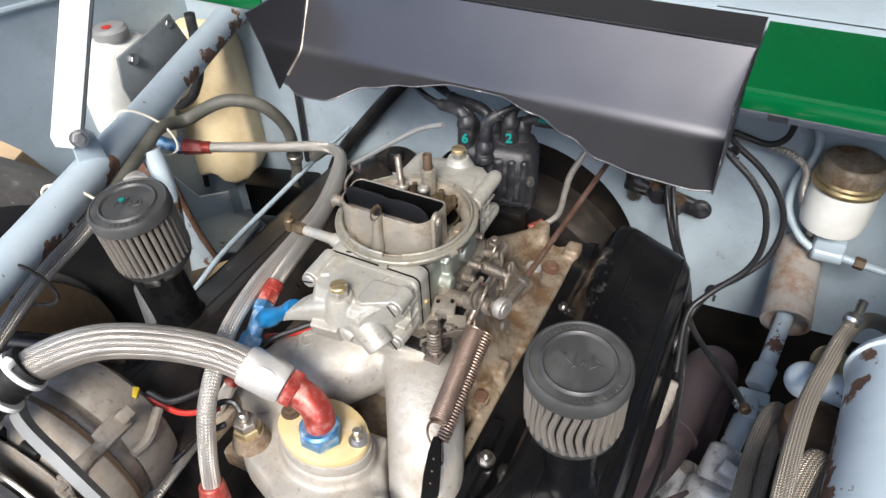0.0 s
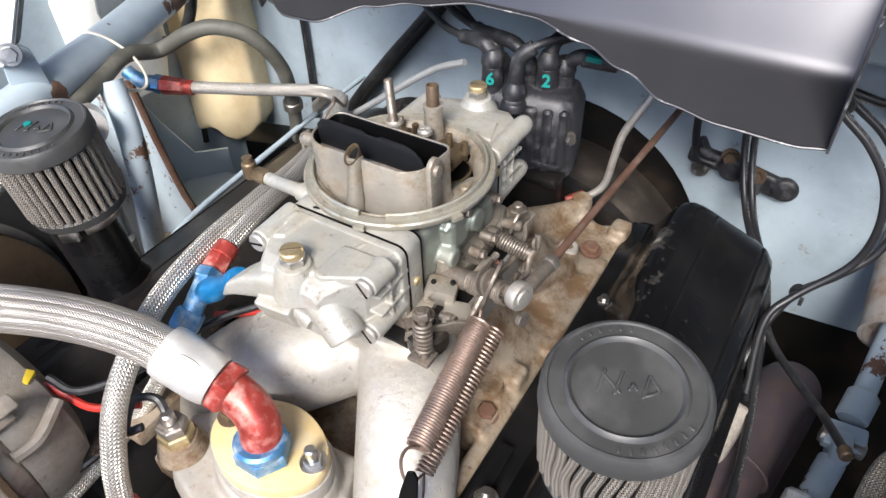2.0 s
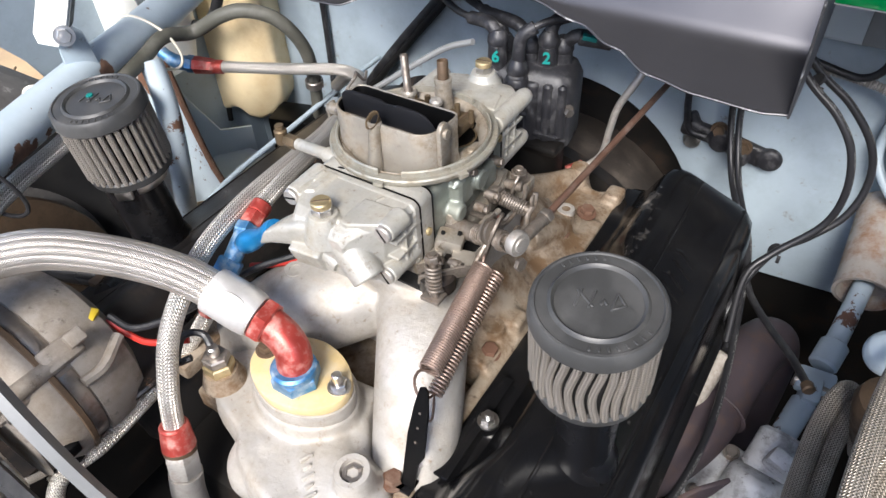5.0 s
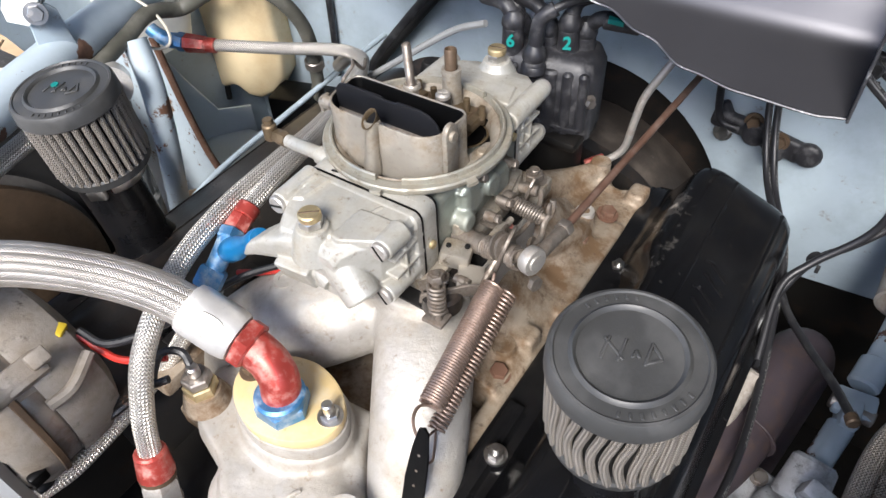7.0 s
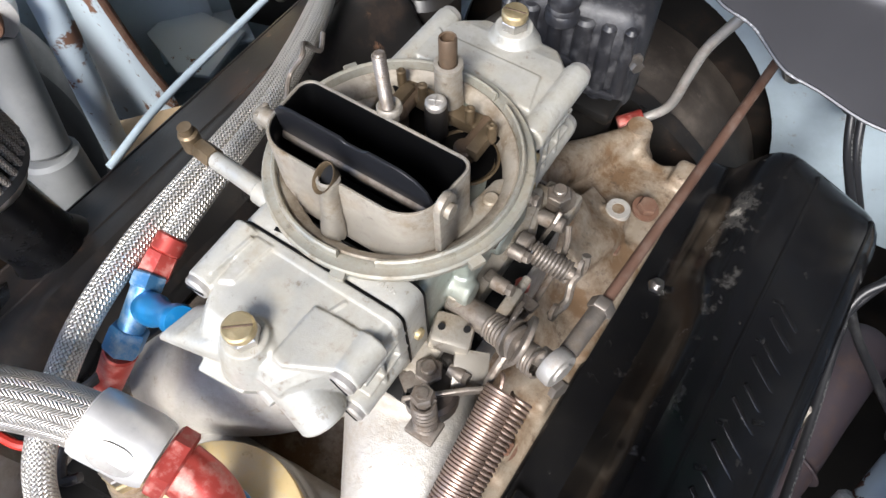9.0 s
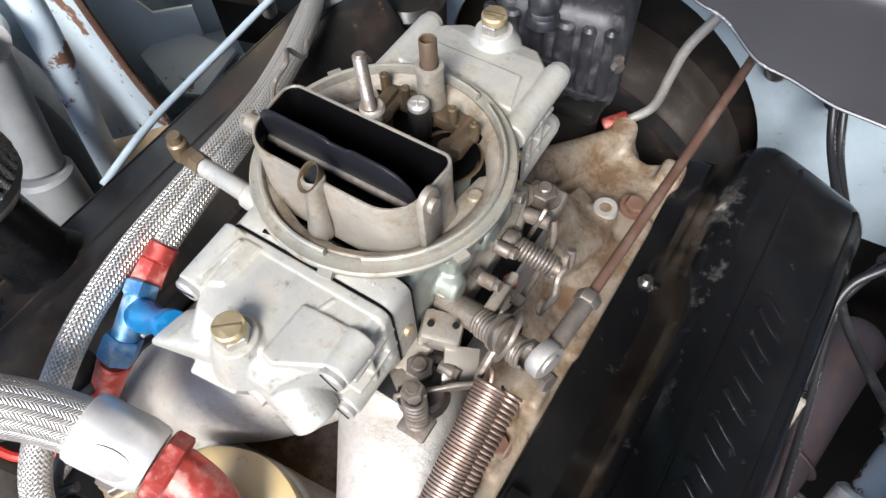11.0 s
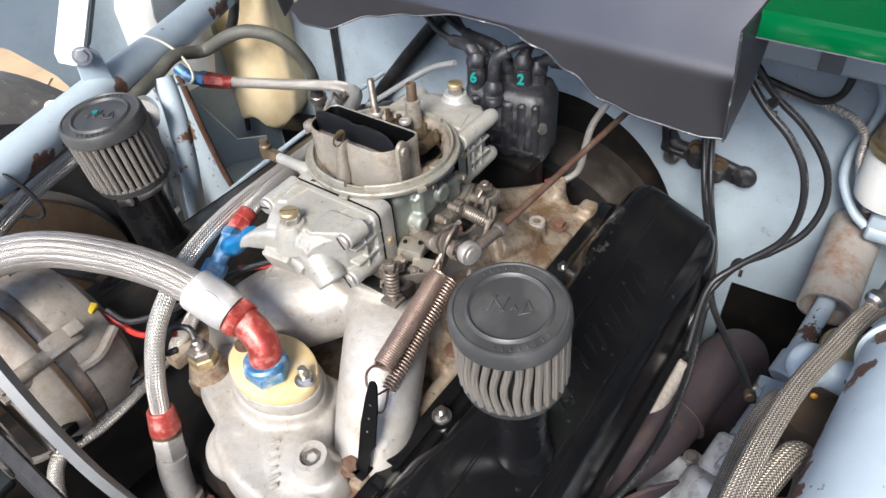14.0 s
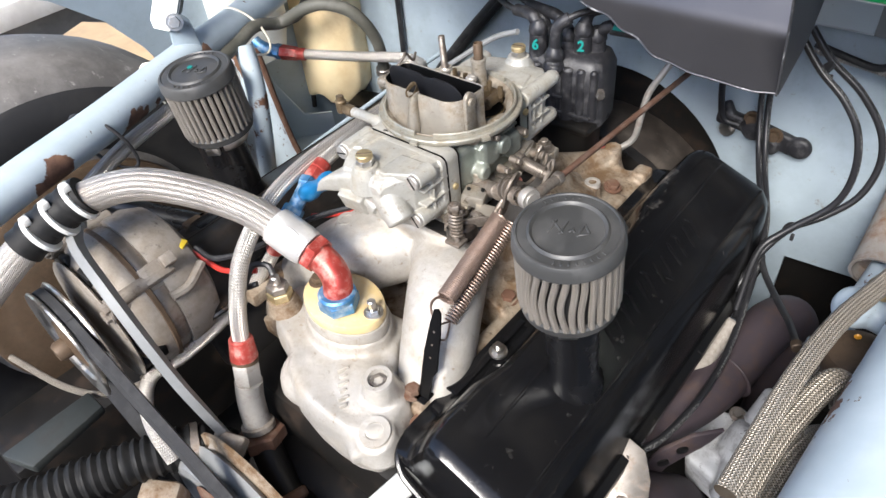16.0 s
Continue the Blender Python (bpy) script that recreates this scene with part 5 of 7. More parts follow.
part("choke_lever", joined(block((-0.056, -0.0185, 0.002), (0.0025, 0.008, 0.010), 0.0008), rod((-0.047, -0.0190, 0.003), (-0.058, -0.0190, 0.003), 0.0042, seg=14, bev=0.001)), carb_dirty, carb)
for x, y, z in ((0.049, -0.054, -0.068), (0.052, 0.057, -0.066), (-0.049, -0.055, -0.068)):
    part("base_nut", joined(rod((x, y, z - 0.003), (x, y, z), 0.0090, seg=20), hexnut((x, y, z), (x, y, z + 0.005), 0.0066), rod((x, y, z + 0.005), (x, y, z + 0.0085), 0.0036, bev=0.0006)), grimy_steel, carb)
part("rear_lug", joined(block((0.052, 0.056, -0.073), (0.020, 0.020, 0.012), 0.002), block((0.044, 0.040, -0.064), (0.012, 0.026, 0.012), 0.003, (0, 0, 20)), block((0.046, 0.030, -0.057), (0.008, 0.030, 0.005), 0.001, (0, 15, 12))), carb_dirty, carb)
part("vacuum_port_block", joined(block((0.049, -0.036, -0.060), (0.019, 0.016, 0.012), 0.003, (0, 10, 20)), rod((0.043, -0.022, -0.056), (0.043, -0.022, -0.046), 0.0050, seg=14, bev=0.001)), carb_dirty, carb)
# ports are black pegs; the shade inside is their colour
for dx, dy in ((-0.004, -0.002), (0.006, 0.003)):
    part("port_hole", rod((0.049 + dx, -0.036 + dy, -0.0535), (0.0495 + dx, -0.036 + dy, -0.0520), 0.0016, seg=10), rubber, carb)
part("throttle_shaft", joined(rod((0.040, -0.022, -0.060), (0.066, -0.024, -0.056), 0.0066, seg=18, bev=0.001), rod((0.060, -0.024, -0.057), (0.092, -0.030, -0.046), 0.0038, seg=12)), grimy_steel, carb)
part("shaft_spring", coil((0.063, -0.0245, -0.056), (0.074, -0.027, -0.052), 0.0062, 0.0010, 6), grimy_steel, carb)
part("throttle_lever", joined(prism([(-0.006, -0.024), (0.003, -0.026), (0.008, -0.006), (0.010, 0.004)] + arc((0, 0.006), 0.0105, 0, 180, 12) + [(-0.010, 0.0)], (0.0775, -0.029, -0.046), (-0.15, 0.98, 0.05), (0.25, 0.05, 0.96), 0.0022, 0.0005),
                              lathe((0.074, -0.0285, -0.046), (1, -0.2, 0.3), [(0.0090, 0), (0.0090, 0.0016), (0.0060, 0.0016), (0.0060, 0.004), (0.0085, 0.004), (0.0085, 0.0058), (0.0040, 0.006), (0.0040, 0.014), (0, 0.014)], 20)), grimy_steel, carb, "worn steel throttle lever stack")
part("lever_hook", tube([(0.0760, -0.028, -0.050), (0.0750, -0.034, -0.054), (0.0740, -0.042, -0.060), (0.0735, -0.047, -0.066)], 0.0020, 8), grimy_steel, carb)
part("lever_tab", block((0.064, -0.044, -0.066), (0.016, 0.018, 0.0022), 0.0006, (20, 15, 30)), carb_dirty, carb)
part("kickdown_rod", joined(rod((0.050, 0.018, -0.056), (0.057, 0.018, -0.056), 0.0066, seg=18, bev=0.001), rod((0.055, 0.018, -0.056), (0.080, 0.019, -0.060), 0.0034, seg=12), coil((0.058, 0.018, -0.0565), (0.078, 0.019, -0.060), 0.0048, 0.0009, 11)), grimy_steel, carb)
part("kickdown_link", joined(tube([(0.082, 0.024, -0.047), (0.083, 0.021, -0.054), (0.081, 0.016, -0.061), (0.083, 0.008, -0.066), (0.080, -0.002, -0.066)], 0.0021, 8), lathe((0.0815, 0.021, -0.052), (1, 0, 0.2), [(0.0045, 0), (0.0045, 0.002), (0, 0.002)], 12), lathe((0.0800, 0.0, -0.065), (1, 0, 0.2), [(0.0042, 0), (0.0042, 0.002), (0, 0.002)], 12)), grimy_steel, carb)
part("small_lever", block((0.060, -0.004, -0.059), (0.030, 0.006, 0.0022), 0.0006, (0, -10, -12)), grimy_steel, carb)
part("red_cap", rod((0.062, 0.004, -0.068), (0.062, 0.004, -0.062), 0.0036, seg=10, bev=0.0008), red_anodised, carb, "small red plastic plug")
part("pump_screw", joined(rod((0.062, -0.075, -0.072), (0.058, -0.070, -0.040), 0.0026, seg=10), coil((0.0610, -0.0742, -0.066), (0.0588, -0.071, -0.047), 0.0045, 0.0011, 7), hexnut((0.0584, -0.0704, -0.046), (0.0579, -0.0699, -0.041), 0.0050)), grimy_steel, carb)
part("pump_arm", joined(block((0.052, -0.066, -0.068), (0.026, 0.010, 0.0025), 0.0008, (0, 8, -35)), block((0.060, -0.074, -0.073), (0.014, 0.012, 0.003), 0.001)), grimy_steel, carb)
part("pump_housing", joined(rod((0.054, -0.060, -0.080), (0.054, -0.060, -0.066), 0.0125, seg=22, bev=0.002), block((0.050, -0.048, -0.072), (0.02, 0.02, 0.008), 0.002)), worn_black, carb)

part("cam_plate", prism([(-0.010, -0.006), (0.004, -0.012), (0.012, -0.004), (0.010, 0.008), (0.0, 0.012), (-0.009, 0.006)], (0.0685, -0.022, -0.052), (-0.1, 0.99, 0), (0.2, 0, 0.98), 0.0020, 0.0005), grimy_steel, carb)
part("secondary_lever", joined(prism([(-0.006, -0.010), (0.006, -0.010), (0.005, 0.010), (0.0, 0.014), (-0.005, 0.010)], (0.056, 0.040, -0.064), (-0.1, 0.99, 0), (0.25, 0, 0.97), 0.0022, 0.0005), rod((0.050, 0.040, -0.062), (0.064, 0.040, -0.060), 0.0040, seg=12, bev=0.0008)), grimy_steel, carb)
part("connecting_link", tube([(0.066, 0.040, -0.058), (0.070, 0.030, -0.062), (0.071, 0.010, -0.064), (0.071, -0.010, -0.060), (0.070, -0.018, -0.056)], 0.0016, 8), grimy_steel, carb)
for x, y, z in ((0.058, -0.010, -0.046), (0.055, 0.010, -0.050), (0.047, 0.030, -0.036), (0.046, -0.006, -0.022), (0.060, -0.048, -0.066)):
    part("small_screw", joined(rod((x - 0.004, y, z), (x + 0.003, y, z), 0.0034, seg=12), bolt((x + 0.003, y, z), (1, 0, 0.2), 0.0030, 0.003, False)), grimy_steel, carb)
part("idle_stop_bracket", joined(block((0.064, -0.014, -0.058), (0.006, 0.020, 0.014), 0.0015), rod((0.064, -0.030, -0.056), (0.064, 0.004, -0.056), 0.0022, seg=10)), carb_dirty, carb)
part("pump_lever", prism([(-0.020, -0.004), (0.018, -0.005), (0.022, 0.002), (0.010, 0.006), (-0.018, 0.004)], (0.060, -0.058, -0.066), (0.75, 0.6, 0.1), (0, -0.2, 1), 0.0020, 0.0005), grimy_steel, carb)
part("lever_return_coil", coil((0.084, -0.032, -0.047), (0.090, -0.033, -0.045), 0.0058, 0.0009, 4), grimy_steel, carb)

linkage = thing("throttle_rod", (0.1, 0.08, -0.06), "rusty throttle rod with a steel ball joint end", "rod")
part("rod", rod((0.0985, -0.004, -0.0475), (0.112, 0.205, -0.046), 0.0026, seg=10), rod_rust, linkage)
part("joint_sleeve", joined(rod((0.0970, -0.022, -0.0465), (0.0990, 0.004, -0.0475), 0.0042, seg=14, bev=0.001), hexnut((0.0988, 0.002, -0.0474), (0.0992, 0.008, -0.0475), 0.0058)), grimy_steel, linkage)
part("ball_eye", lathe((0.0930, -0.0290, -0.0455), (1, -0.3, 0.1), [(0.0045, -0.0005), (0.0082, 0), (0.0086, 0.0012), (0.0086, 0.0055), (0.0080, 0.0065), (0.0050, 0.0065), (0.0045, 0.0075), (0, 0.0075)], 22), weld_pipe, linkage)
part("joint_nut", joined(rod((0.088, -0.028, -0.046), (0.094, -0.029, -0.0455), 0.004, seg=12), hexnut((0.099, -0.032, -0.060), (0.102, -0.033, -0.0595), 0.005)), grimy_steel, linkage)

spring_base = Vector((0.0945, -0.1615, -0.1440))
bracket = thing("spring_bracket", tuple(spring_base), "thin black spring bracket bolted to the manifold rail", "bracket")
part("blade", prism([(-0.0045, 0), (0.0045, 0), (0.0048, 0.020), (0.0078, 0.027), (0.0060, 0.058), (0.0036, 0.0740), (0.0010, 0.0767), (-0.0022, 0.0750), (-0.0042, 0.062), (-0.0056, 0.040)], tuple(spring_base), (1, 0, 0), (0.0, 0.33, 0.944), 0.0015), deep_black, bracket)
part("foot", block(tuple(spring_base + Vector((-0.006, 0.0, -0.001))), (0.020, 0.012, 0.002), 0.0005), black_paint, bracket)
part("foot_bolt", bolt(tuple(spring_base + Vector((-0.010, -0.002, -0.001))), (0, 0, 1), 0.0058, 0.006), rust, bracket, "rusty bolt")
for k in (0.036, 0.047, 0.058):
    hole = spring_base + Vector((0.0, 0.33, 0.944)) * k + Vector((0.0006, -0.0004, 0))
    part("hook_hole", rod(tuple(hole + Vector((0.0, -0.0012, 0.0004))), tuple(hole + Vector((0.0, 0.0012, -0.0004))), 0.0009, seg=8), grimy_steel, bracket, "pale worn rim of a hook hole")
springs = thing("return_springs", (0.083, -0.09, -0.08), "pair of brown coiled throttle return springs", "spring")
part("outer_spring", joined(coil((0.0808, -0.046, -0.0610), (0.0855, -0.1185, -0.0835), 0.0066, 0.0010, 46, 6, 12), tube([(0.0775, -0.040, -0.0575), (0.0795, -0.043, -0.0540), (0.0810, -0.047, -0.0560)], 0.0010, 6), tube([(0.0855, -0.1185, -0.0835), (0.0830, -0.1250, -0.0780), (0.0850, -0.1330, -0.0760), (0.0900, -0.1385, -0.0780), (0.0945, -0.1395, -0.0800)], 0.0010, 6)), spring_wire, springs)
part("inner_spring", joined(coil((0.0895, -0.043, -0.0640), (0.0890, -0.1205, -0.1030), 0.0048, 0.0008, 36, 6, 12), tube([(0.0890, -0.1205, -0.1030), (0.0950, -0.1310, -0.1040), (0.0985, -0.1390, -0.1000), (0.0945, -0.1440, -0.0945)], 0.0008, 6), tube([(0.0890, -0.1205, -0.1030), (0.0900, -0.1290, -0.0970), (0.0940, -0.1405, -0.0860)], 0.0008, 6)), spring_wire, springs)

# ---- distributor ----
dist = thing("distributor", (0.0, 0.175, -0.16), "black plastic distributor with dusty plug lead boots", "distributor")
part("cap", loft([superloop((0.000, 0.184, z), (0.98, 0.17, 0), (-0.17, 0.98, 0), rx, ry, 32, 5) for z, rx, ry in ((-0.116, 0.036, 0.024), (-0.110, 0.041, 0.028), (-0.055, 0.041, 0.028), (-0.044, 0.036, 0.024), (-0.040, 0.030, 0.018))]), dusty_black, dist)
for k, (x, r) in enumerate(((-0.035, 0.0050), (-0.022, 0.0072), (-0.006, 0.0058), (0.010, 0.0074), (0.024, 0.0052), (0.036, 0.0046))):
    y = 0.158 + 0.17 * x + 0.001 * (k % 2)
    part("cap_rib", rod((x, y, -0.108 + 0.004 * (k % 3)), (x, y, -0.048), r, r * 0.85, 14, 0.002), dusty_black, dist)
for x, z, w in ((-0.012, -0.078, 0.050), (0.006, -0.096, 0.062)):
    part("cap_band", block((x, 0.1545 + 0.17 * x, z), (w, 0.004, 0.005), 0.0015, (0, 4, 10)), dusty_black, dist)
part("body", joined(rod((-0.000, 0.182, -0.2), (-0.000, 0.182, -0.108), 0.033, seg=24), block((0.018, 0.172, -0.108), (0.046, 0.046, 0.010), 0.004)), engine_black, dist)
part("clip_screw", joined(bolt((0.0405, 0.168, -0.072), (0.8, -0.6, 0), 0.0042, 0.006)), dull_steel, dist)
# boot foot, top height, first bend of its lead, then where the lead goes
boots = (((-0.0265, 0.1640), -0.010, ((-0.036, 0.166, -0.008), (-0.060, 0.176, -0.012), (-0.090, 0.192, -0.014), (-0.125, 0.21, -0.004))),
         ((-0.003, 0.156), -0.028, ((-0.001, 0.158, -0.010), (0.008, 0.164, -0.001), (0.022, 0.178, 0.003), (0.045, 0.2, 0.0))),
         ((0.013, 0.1815), -0.010, ((0.016, 0.186, -0.003), (0.028, 0.194, 0.002), (0.045, 0.205, 0.0), (0.07, 0.23, -0.01))),
         ((-0.006, 0.184), -0.020, ((-0.018, 0.186, -0.014), (-0.050, 0.194, -0.014), (-0.082, 0.203, -0.008), (-0.120, 0.218, 0.006))),
         ((0.022, 0.192), -0.018, ((0.034, 0.193, -0.015), (0.056, 0.198, -0.018), (0.078, 0.206, -0.024), (0.105, 0.222, -0.040))),
         ((-0.032, 0.188), -0.026, ((-0.040, 0.190, -0.018), (-0.060, 0.198, -0.014), (-0.085, 0.212, -0.004), (-0.115, 0.23, 0.012))))
NUMBERS = {(-0.0265, 0.1640): "6", (0.013, 0.1815): "2"}
leads = thing("plug_leads", (0, 0.22, -0.02), "dusty black ignition leads running off the distributor under the scoop", "cable")
for (x, y), top, way in boots:
    boot = part("lead_boot", joined(rod((x, y, -0.052), (x, y, -0.044), 0.0104, 0.0098, 18, 0.0015), rod((x, y, -0.046), (x, y, top - 0.012), 0.0090, 0.0084, 18, 0.0015), lathe((x, y, top - 0.013), (0, 0, 1), [(0.0084, 0), (0.0094, 0.002), (0.0090, 0.006), (0.0076, 0.009), (0.0052, 0.013), (0, 0.014)], 18),
                                    tube([(x, y, top - 0.008), way[0], way[1]], 0.0058, 12, 5)), dusty_black, dist)
    if (x, y) in NUMBERS:
        digit = lettering(NUMBERS[x, y], 0.0135, 0.0009)
        digit.transform(pose(x + 0.0030, y - 0.0094, top - 0.021, 80, 0, 18))
        part("cylinder_number", digit, teal_mark, boot, "teal painted cylinder number")
    part("lead", tube([way[0], way[1], way[2], way[3]], 0.0032, 10), dusty_black, leads)
part("lead_end", rod((0.036, 0.190, -0.015), (0.062, 0.199, -0.018), 0.0062, seg=12, bev=0.001), dusty_black, leads)
part("teal_label", block((0.046, 0.189, -0.0125), (0.012, 0.006, 0.004), 0.0004, (0, 10, 20)), teal_mark, leads, "teal painted cylinder mark")
part("coil_lead", tube([(-0.055, 0.17, -0.031), (-0.090, 0.172, -0.048), (-0.15, 0.168, -0.092), (-0.19, 0.160, -0.122), (-0.205, 0.150, -0.14)], 0.0030, 8), grey_plastic, leads, "grey thin hose")
vac = thing("breather_pipe", (0.05, 0.2, -0.15), "bent grey steel pipe behind the manifold with a red sleeve", "pipe")
part("pipe", tube([(0.045, 0.200, -0.152), (0.052, 0.207, -0.150), (0.062, 0.212, -0.137), (0.066, 0.214, -0.108), (0.070, 0.216, -0.085), (0.080, 0.222, -0.062), (0.090, 0.232, -0.04)], 0.0034, 14), weld_pipe, vac)
part("sleeve", rod((0.036, 0.193, -0.156), (0.049, 0.204, -0.1505), 0.0066, seg=14, bev=0.001), red_anodised, vac, "faded red sleeve")

# ---- cooling and fuel hoses ----
big_hose = thing("coolant_hose", (-0.1, -0.2, -0.06), "thick braided steel coolant hose with a white collar and red elbow", "hose")
HOSE = [(-0.047, -0.149, -0.064), (-0.073, -0.159, -0.046), (-0.104, -0.178, -0.030), (-0.131, -0.204, -0.0165), (-0.150, -0.232, -0.0155), (-0.166, -0.262, -0.026), (-0.182, -0.30, -0.050), (-0.20, -0.35, -0.09), (-0.22, -0.42, -0.15)]
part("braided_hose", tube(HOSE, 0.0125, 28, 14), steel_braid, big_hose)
part("collar", lathe((-0.057, -0.1515, -0.0575), (0.036, 0.006, -0.017), [(0.0128, 0), (0.0148, 0.001), (0.0156, 0.004), (0.0158, 0.026), (0.0150, 0.032), (0.0140, 0.034)], 32), white_collar, big_hose, "scuffed white alloy collar")
flat = Vector((0.34, -0.44, 0.565)).normalized()
part("wrench_flat", loft([superloop(Vector((-0.0405, -0.1488, -0.0653)) + flat * h, (0.88, 0.15, -0.415), flat.cross(Vector((0.88, 0.15, -0.415))), rx, ry, 24, 2.3) for h, rx, ry in ((0.0135, 0.0110, 0.0068), (0.0154, 0.0110, 0.0068), (0.0156, 0.0105, 0.0062))]), weld_pipe, big_hose, "grey scuffed spanner flat")
part("red_nut", hexnut((-0.0255, -0.1460, -0.0722), (-0.0170, -0.1448, -0.0760), 0.0155), red_anodised, big_hose)
part("elbow", tube([(-0.018, -0.1450, -0.0755), (-0.0075, -0.1452, -0.0805), (0.000, -0.1470, -0.0875), (0.0028, -0.1500, -0.0960), (0.003, -0.152, -0.1060)], 0.0116, 24), red_anodised, big_hose)
part("blue_nut", joined(hexnut((0.003, -0.152, -0.1115), (0.003, -0.152, -0.1005), 0.0162), lathe((0.003, -0.152, -0.1010), (0, 0, 1), [(0.0150, 0), (0.0150, 0.004), (0.0132, 0.0055), (0.0122, 0.0055)], 28)), blue_anodised, big_hose)
part("tape_wrap", tube([(-0.153, -0.238, -0.0135), (-0.161, -0.252, -0.0200), (-0.170, -0.270, -0.0300), (-0.177, -0.288, -0.0405)], lambda f: 0.0150 + 0.0007 * math.sin(f * 40), 24, 6), rubber, big_hose, "black tape wrapping")
for f in (0.1, 0.42, 0.72):
    c = Vector((-0.153, -0.238, -0.0135)).lerp(Vector((-0.177, -0.288, -0.0405)), f)
    d = Vector((-0.024, -0.05, -0.027)).normalized()
    part("cable_tie", joined(lathe(c - d * 0.002, d, [(0.0160, 0), (0.0172, 0.0005), (0.0172, 0.0038), (0.0160, 0.0042)], 28), block(tuple(c + Vector((0.004, -0.006, 0.0165))), (0.007, 0.006, 0.006), 0.001)), white_plastic, big_hose, "white cable tie")
neck = thing("thermostat_plate", (-0.003, -0.14, -0.128), "yellowed gold plate with two studs under the coolant fitting", "plate")
OVAL = [(-0.001 + 0.0385 * math.copysign(abs(math.cos(a)) ** 1.15, math.cos(a)), -0.145 + 0.0275 * math.sin(a)) for a in [2 * math.pi * i / 40 for i in range(40)]]
part("gasket", prism([(-0.001 + (x + 0.001) * 1.03, -0.145 + (y + 0.145) * 1.03) for x, y in OVAL], (0, 0, -0.133), (1, 0, 0), (0, 1, 0), 0.0125, 0.001), cast_alloy, neck)
part("plate", prism(OVAL, (0, 0, -0.1205), (1, 0, 0), (0, 1, 0), 0.0085, 0.0012), gold_plate, neck)
part("stud", joined(bolt((0.0295, -0.1420, -0.1120), (0, 0, 1), 0.0055, 0.005), rod((0.0295, -0.1420, -0.1070), (0.0295, -0.1420, -0.0985), 0.0034, bev=0.0008)), bright_steel, neck)
part("stud", joined(bolt((-0.032, -0.143, -0.1120), (0, 0, 1), 0.0058, 0.006)), copper_brown, neck)

fuel = thing("fuel_line", (-0.1, 0, -0.1), "thin braided steel fuel line with red and blue fittings", "hose")
part("braided_hose", tube([(-0.0945, -0.068, -0.064), (-0.099, -0.035, -0.062), (-0.112, 0.02, -0.068), (-0.140, 0.09, -0.082), (-0.175, 0.148, -0.097), (-0.200, 0.172, -0.103), (-0.230, 0.176, -0.106), (-0.29, 0.154, -0.110), (-0.365, 0.122, -0.111)], 0.0062, 18, 12), fine_braid, fuel)
part("red_fitting", joined(rod((-0.362, 0.123, -0.111), (-0.384, 0.114, -0.110), 0.0085, 0.0098, 6, 0.001), rod((-0.352, 0.127, -0.111), (-0.364, 0.122, -0.111), 0.0078, seg=16, bev=0.001)), red_anodised, fuel)
part("blue_fitting", joined(hexnut((-0.384, 0.114, -0.110), (-0.392, 0.111, -0.109), 0.0098), tube([(-0.390, 0.112, -0.109), (-0.402, 0.107, -0.108), (-0.414, 0.104, -0.103), (-0.420, 0.103, -0.098)], lambda f: 0.0085 - 0.0015 * f, 14)), blue_anodised, fuel)
part("inlet_red_fitting", joined(rod((-0.0928, -0.087, -0.0725), (-0.0940, -0.074, -0.0665), 0.0086, 0.0080, 6, 0.001), rod((-0.0938, -0.075, -0.0670), (-0.0944, -0.066, -0.0640), 0.0078, seg=16, bev=0.001)), red_anodised, fuel)
part("inlet_nipple", joined(lathe((-0.0445, -0.1002, -0.0415), (-0.0393, 0.0003, -0.0310), [(0.0070, 0), (0.0076, 0.003), (0.0072, 0.008), (0.0060, 0.012), (0.0058, 0.024), (0.0066, 0.030), (0.0080, 0.036), (0.0080, 0.046), (0.0070, 0.048), (0, 0.048)], 20)), blue_bright, fuel, "bright blue anodised inlet nipple")
part("tee_body", joined(rod((-0.0915, -0.0900, -0.0700), (-0.0870, -0.1140, -0.0830), 0.0066, seg=20, bev=0.0008), lathe((-0.0790, -0.1000, -0.0700), (-0.0100, 0.0, -0.0060), [(0.0070, 0), (0.0074, 0.002), (0.0060, 0.011), (0, 0.012)], 18)), blue_anodised, fuel, "scuffed blue anodised tee body")
part("tee_nut", hexnut((-0.0926, -0.0862, -0.0695), (-0.0905, -0.0935, -0.0718), 0.0088), blue_anodised, fuel)
part("tee_nut", hexnut((-0.0878, -0.1105, -0.0812), (-0.0885, -0.1215, -0.0900), 0.0096), blue_anodised, fuel)
part("lower_red_fitting", rod((-0.0885, -0.1215, -0.0900), (-0.0990, -0.1375, -0.1190), 0.0084, 0.0074, 16, 0.001), red_anodised, fuel)
part("lower_hose", tube([(-0.0985, -0.1365, -0.1180), (-0.107, -0.150, -0.138), (-0.116, -0.170, -0.157), (-0.122, -0.20, -0.172), (-0.122, -0.238, -0.176), (-0.127, -0.268, -0.178), (-0.118, -0.285, -0.190), (-0.095, -0.295, -0.20), (-0.075, -0.298, -0.22)], 0.0060, 16, 10), fine_braid, fuel)
ret = thing("heater_hose", (-0.06, -0.2, -0.16), "braided steel hose with a red fitting and silver elbow end", "hose")
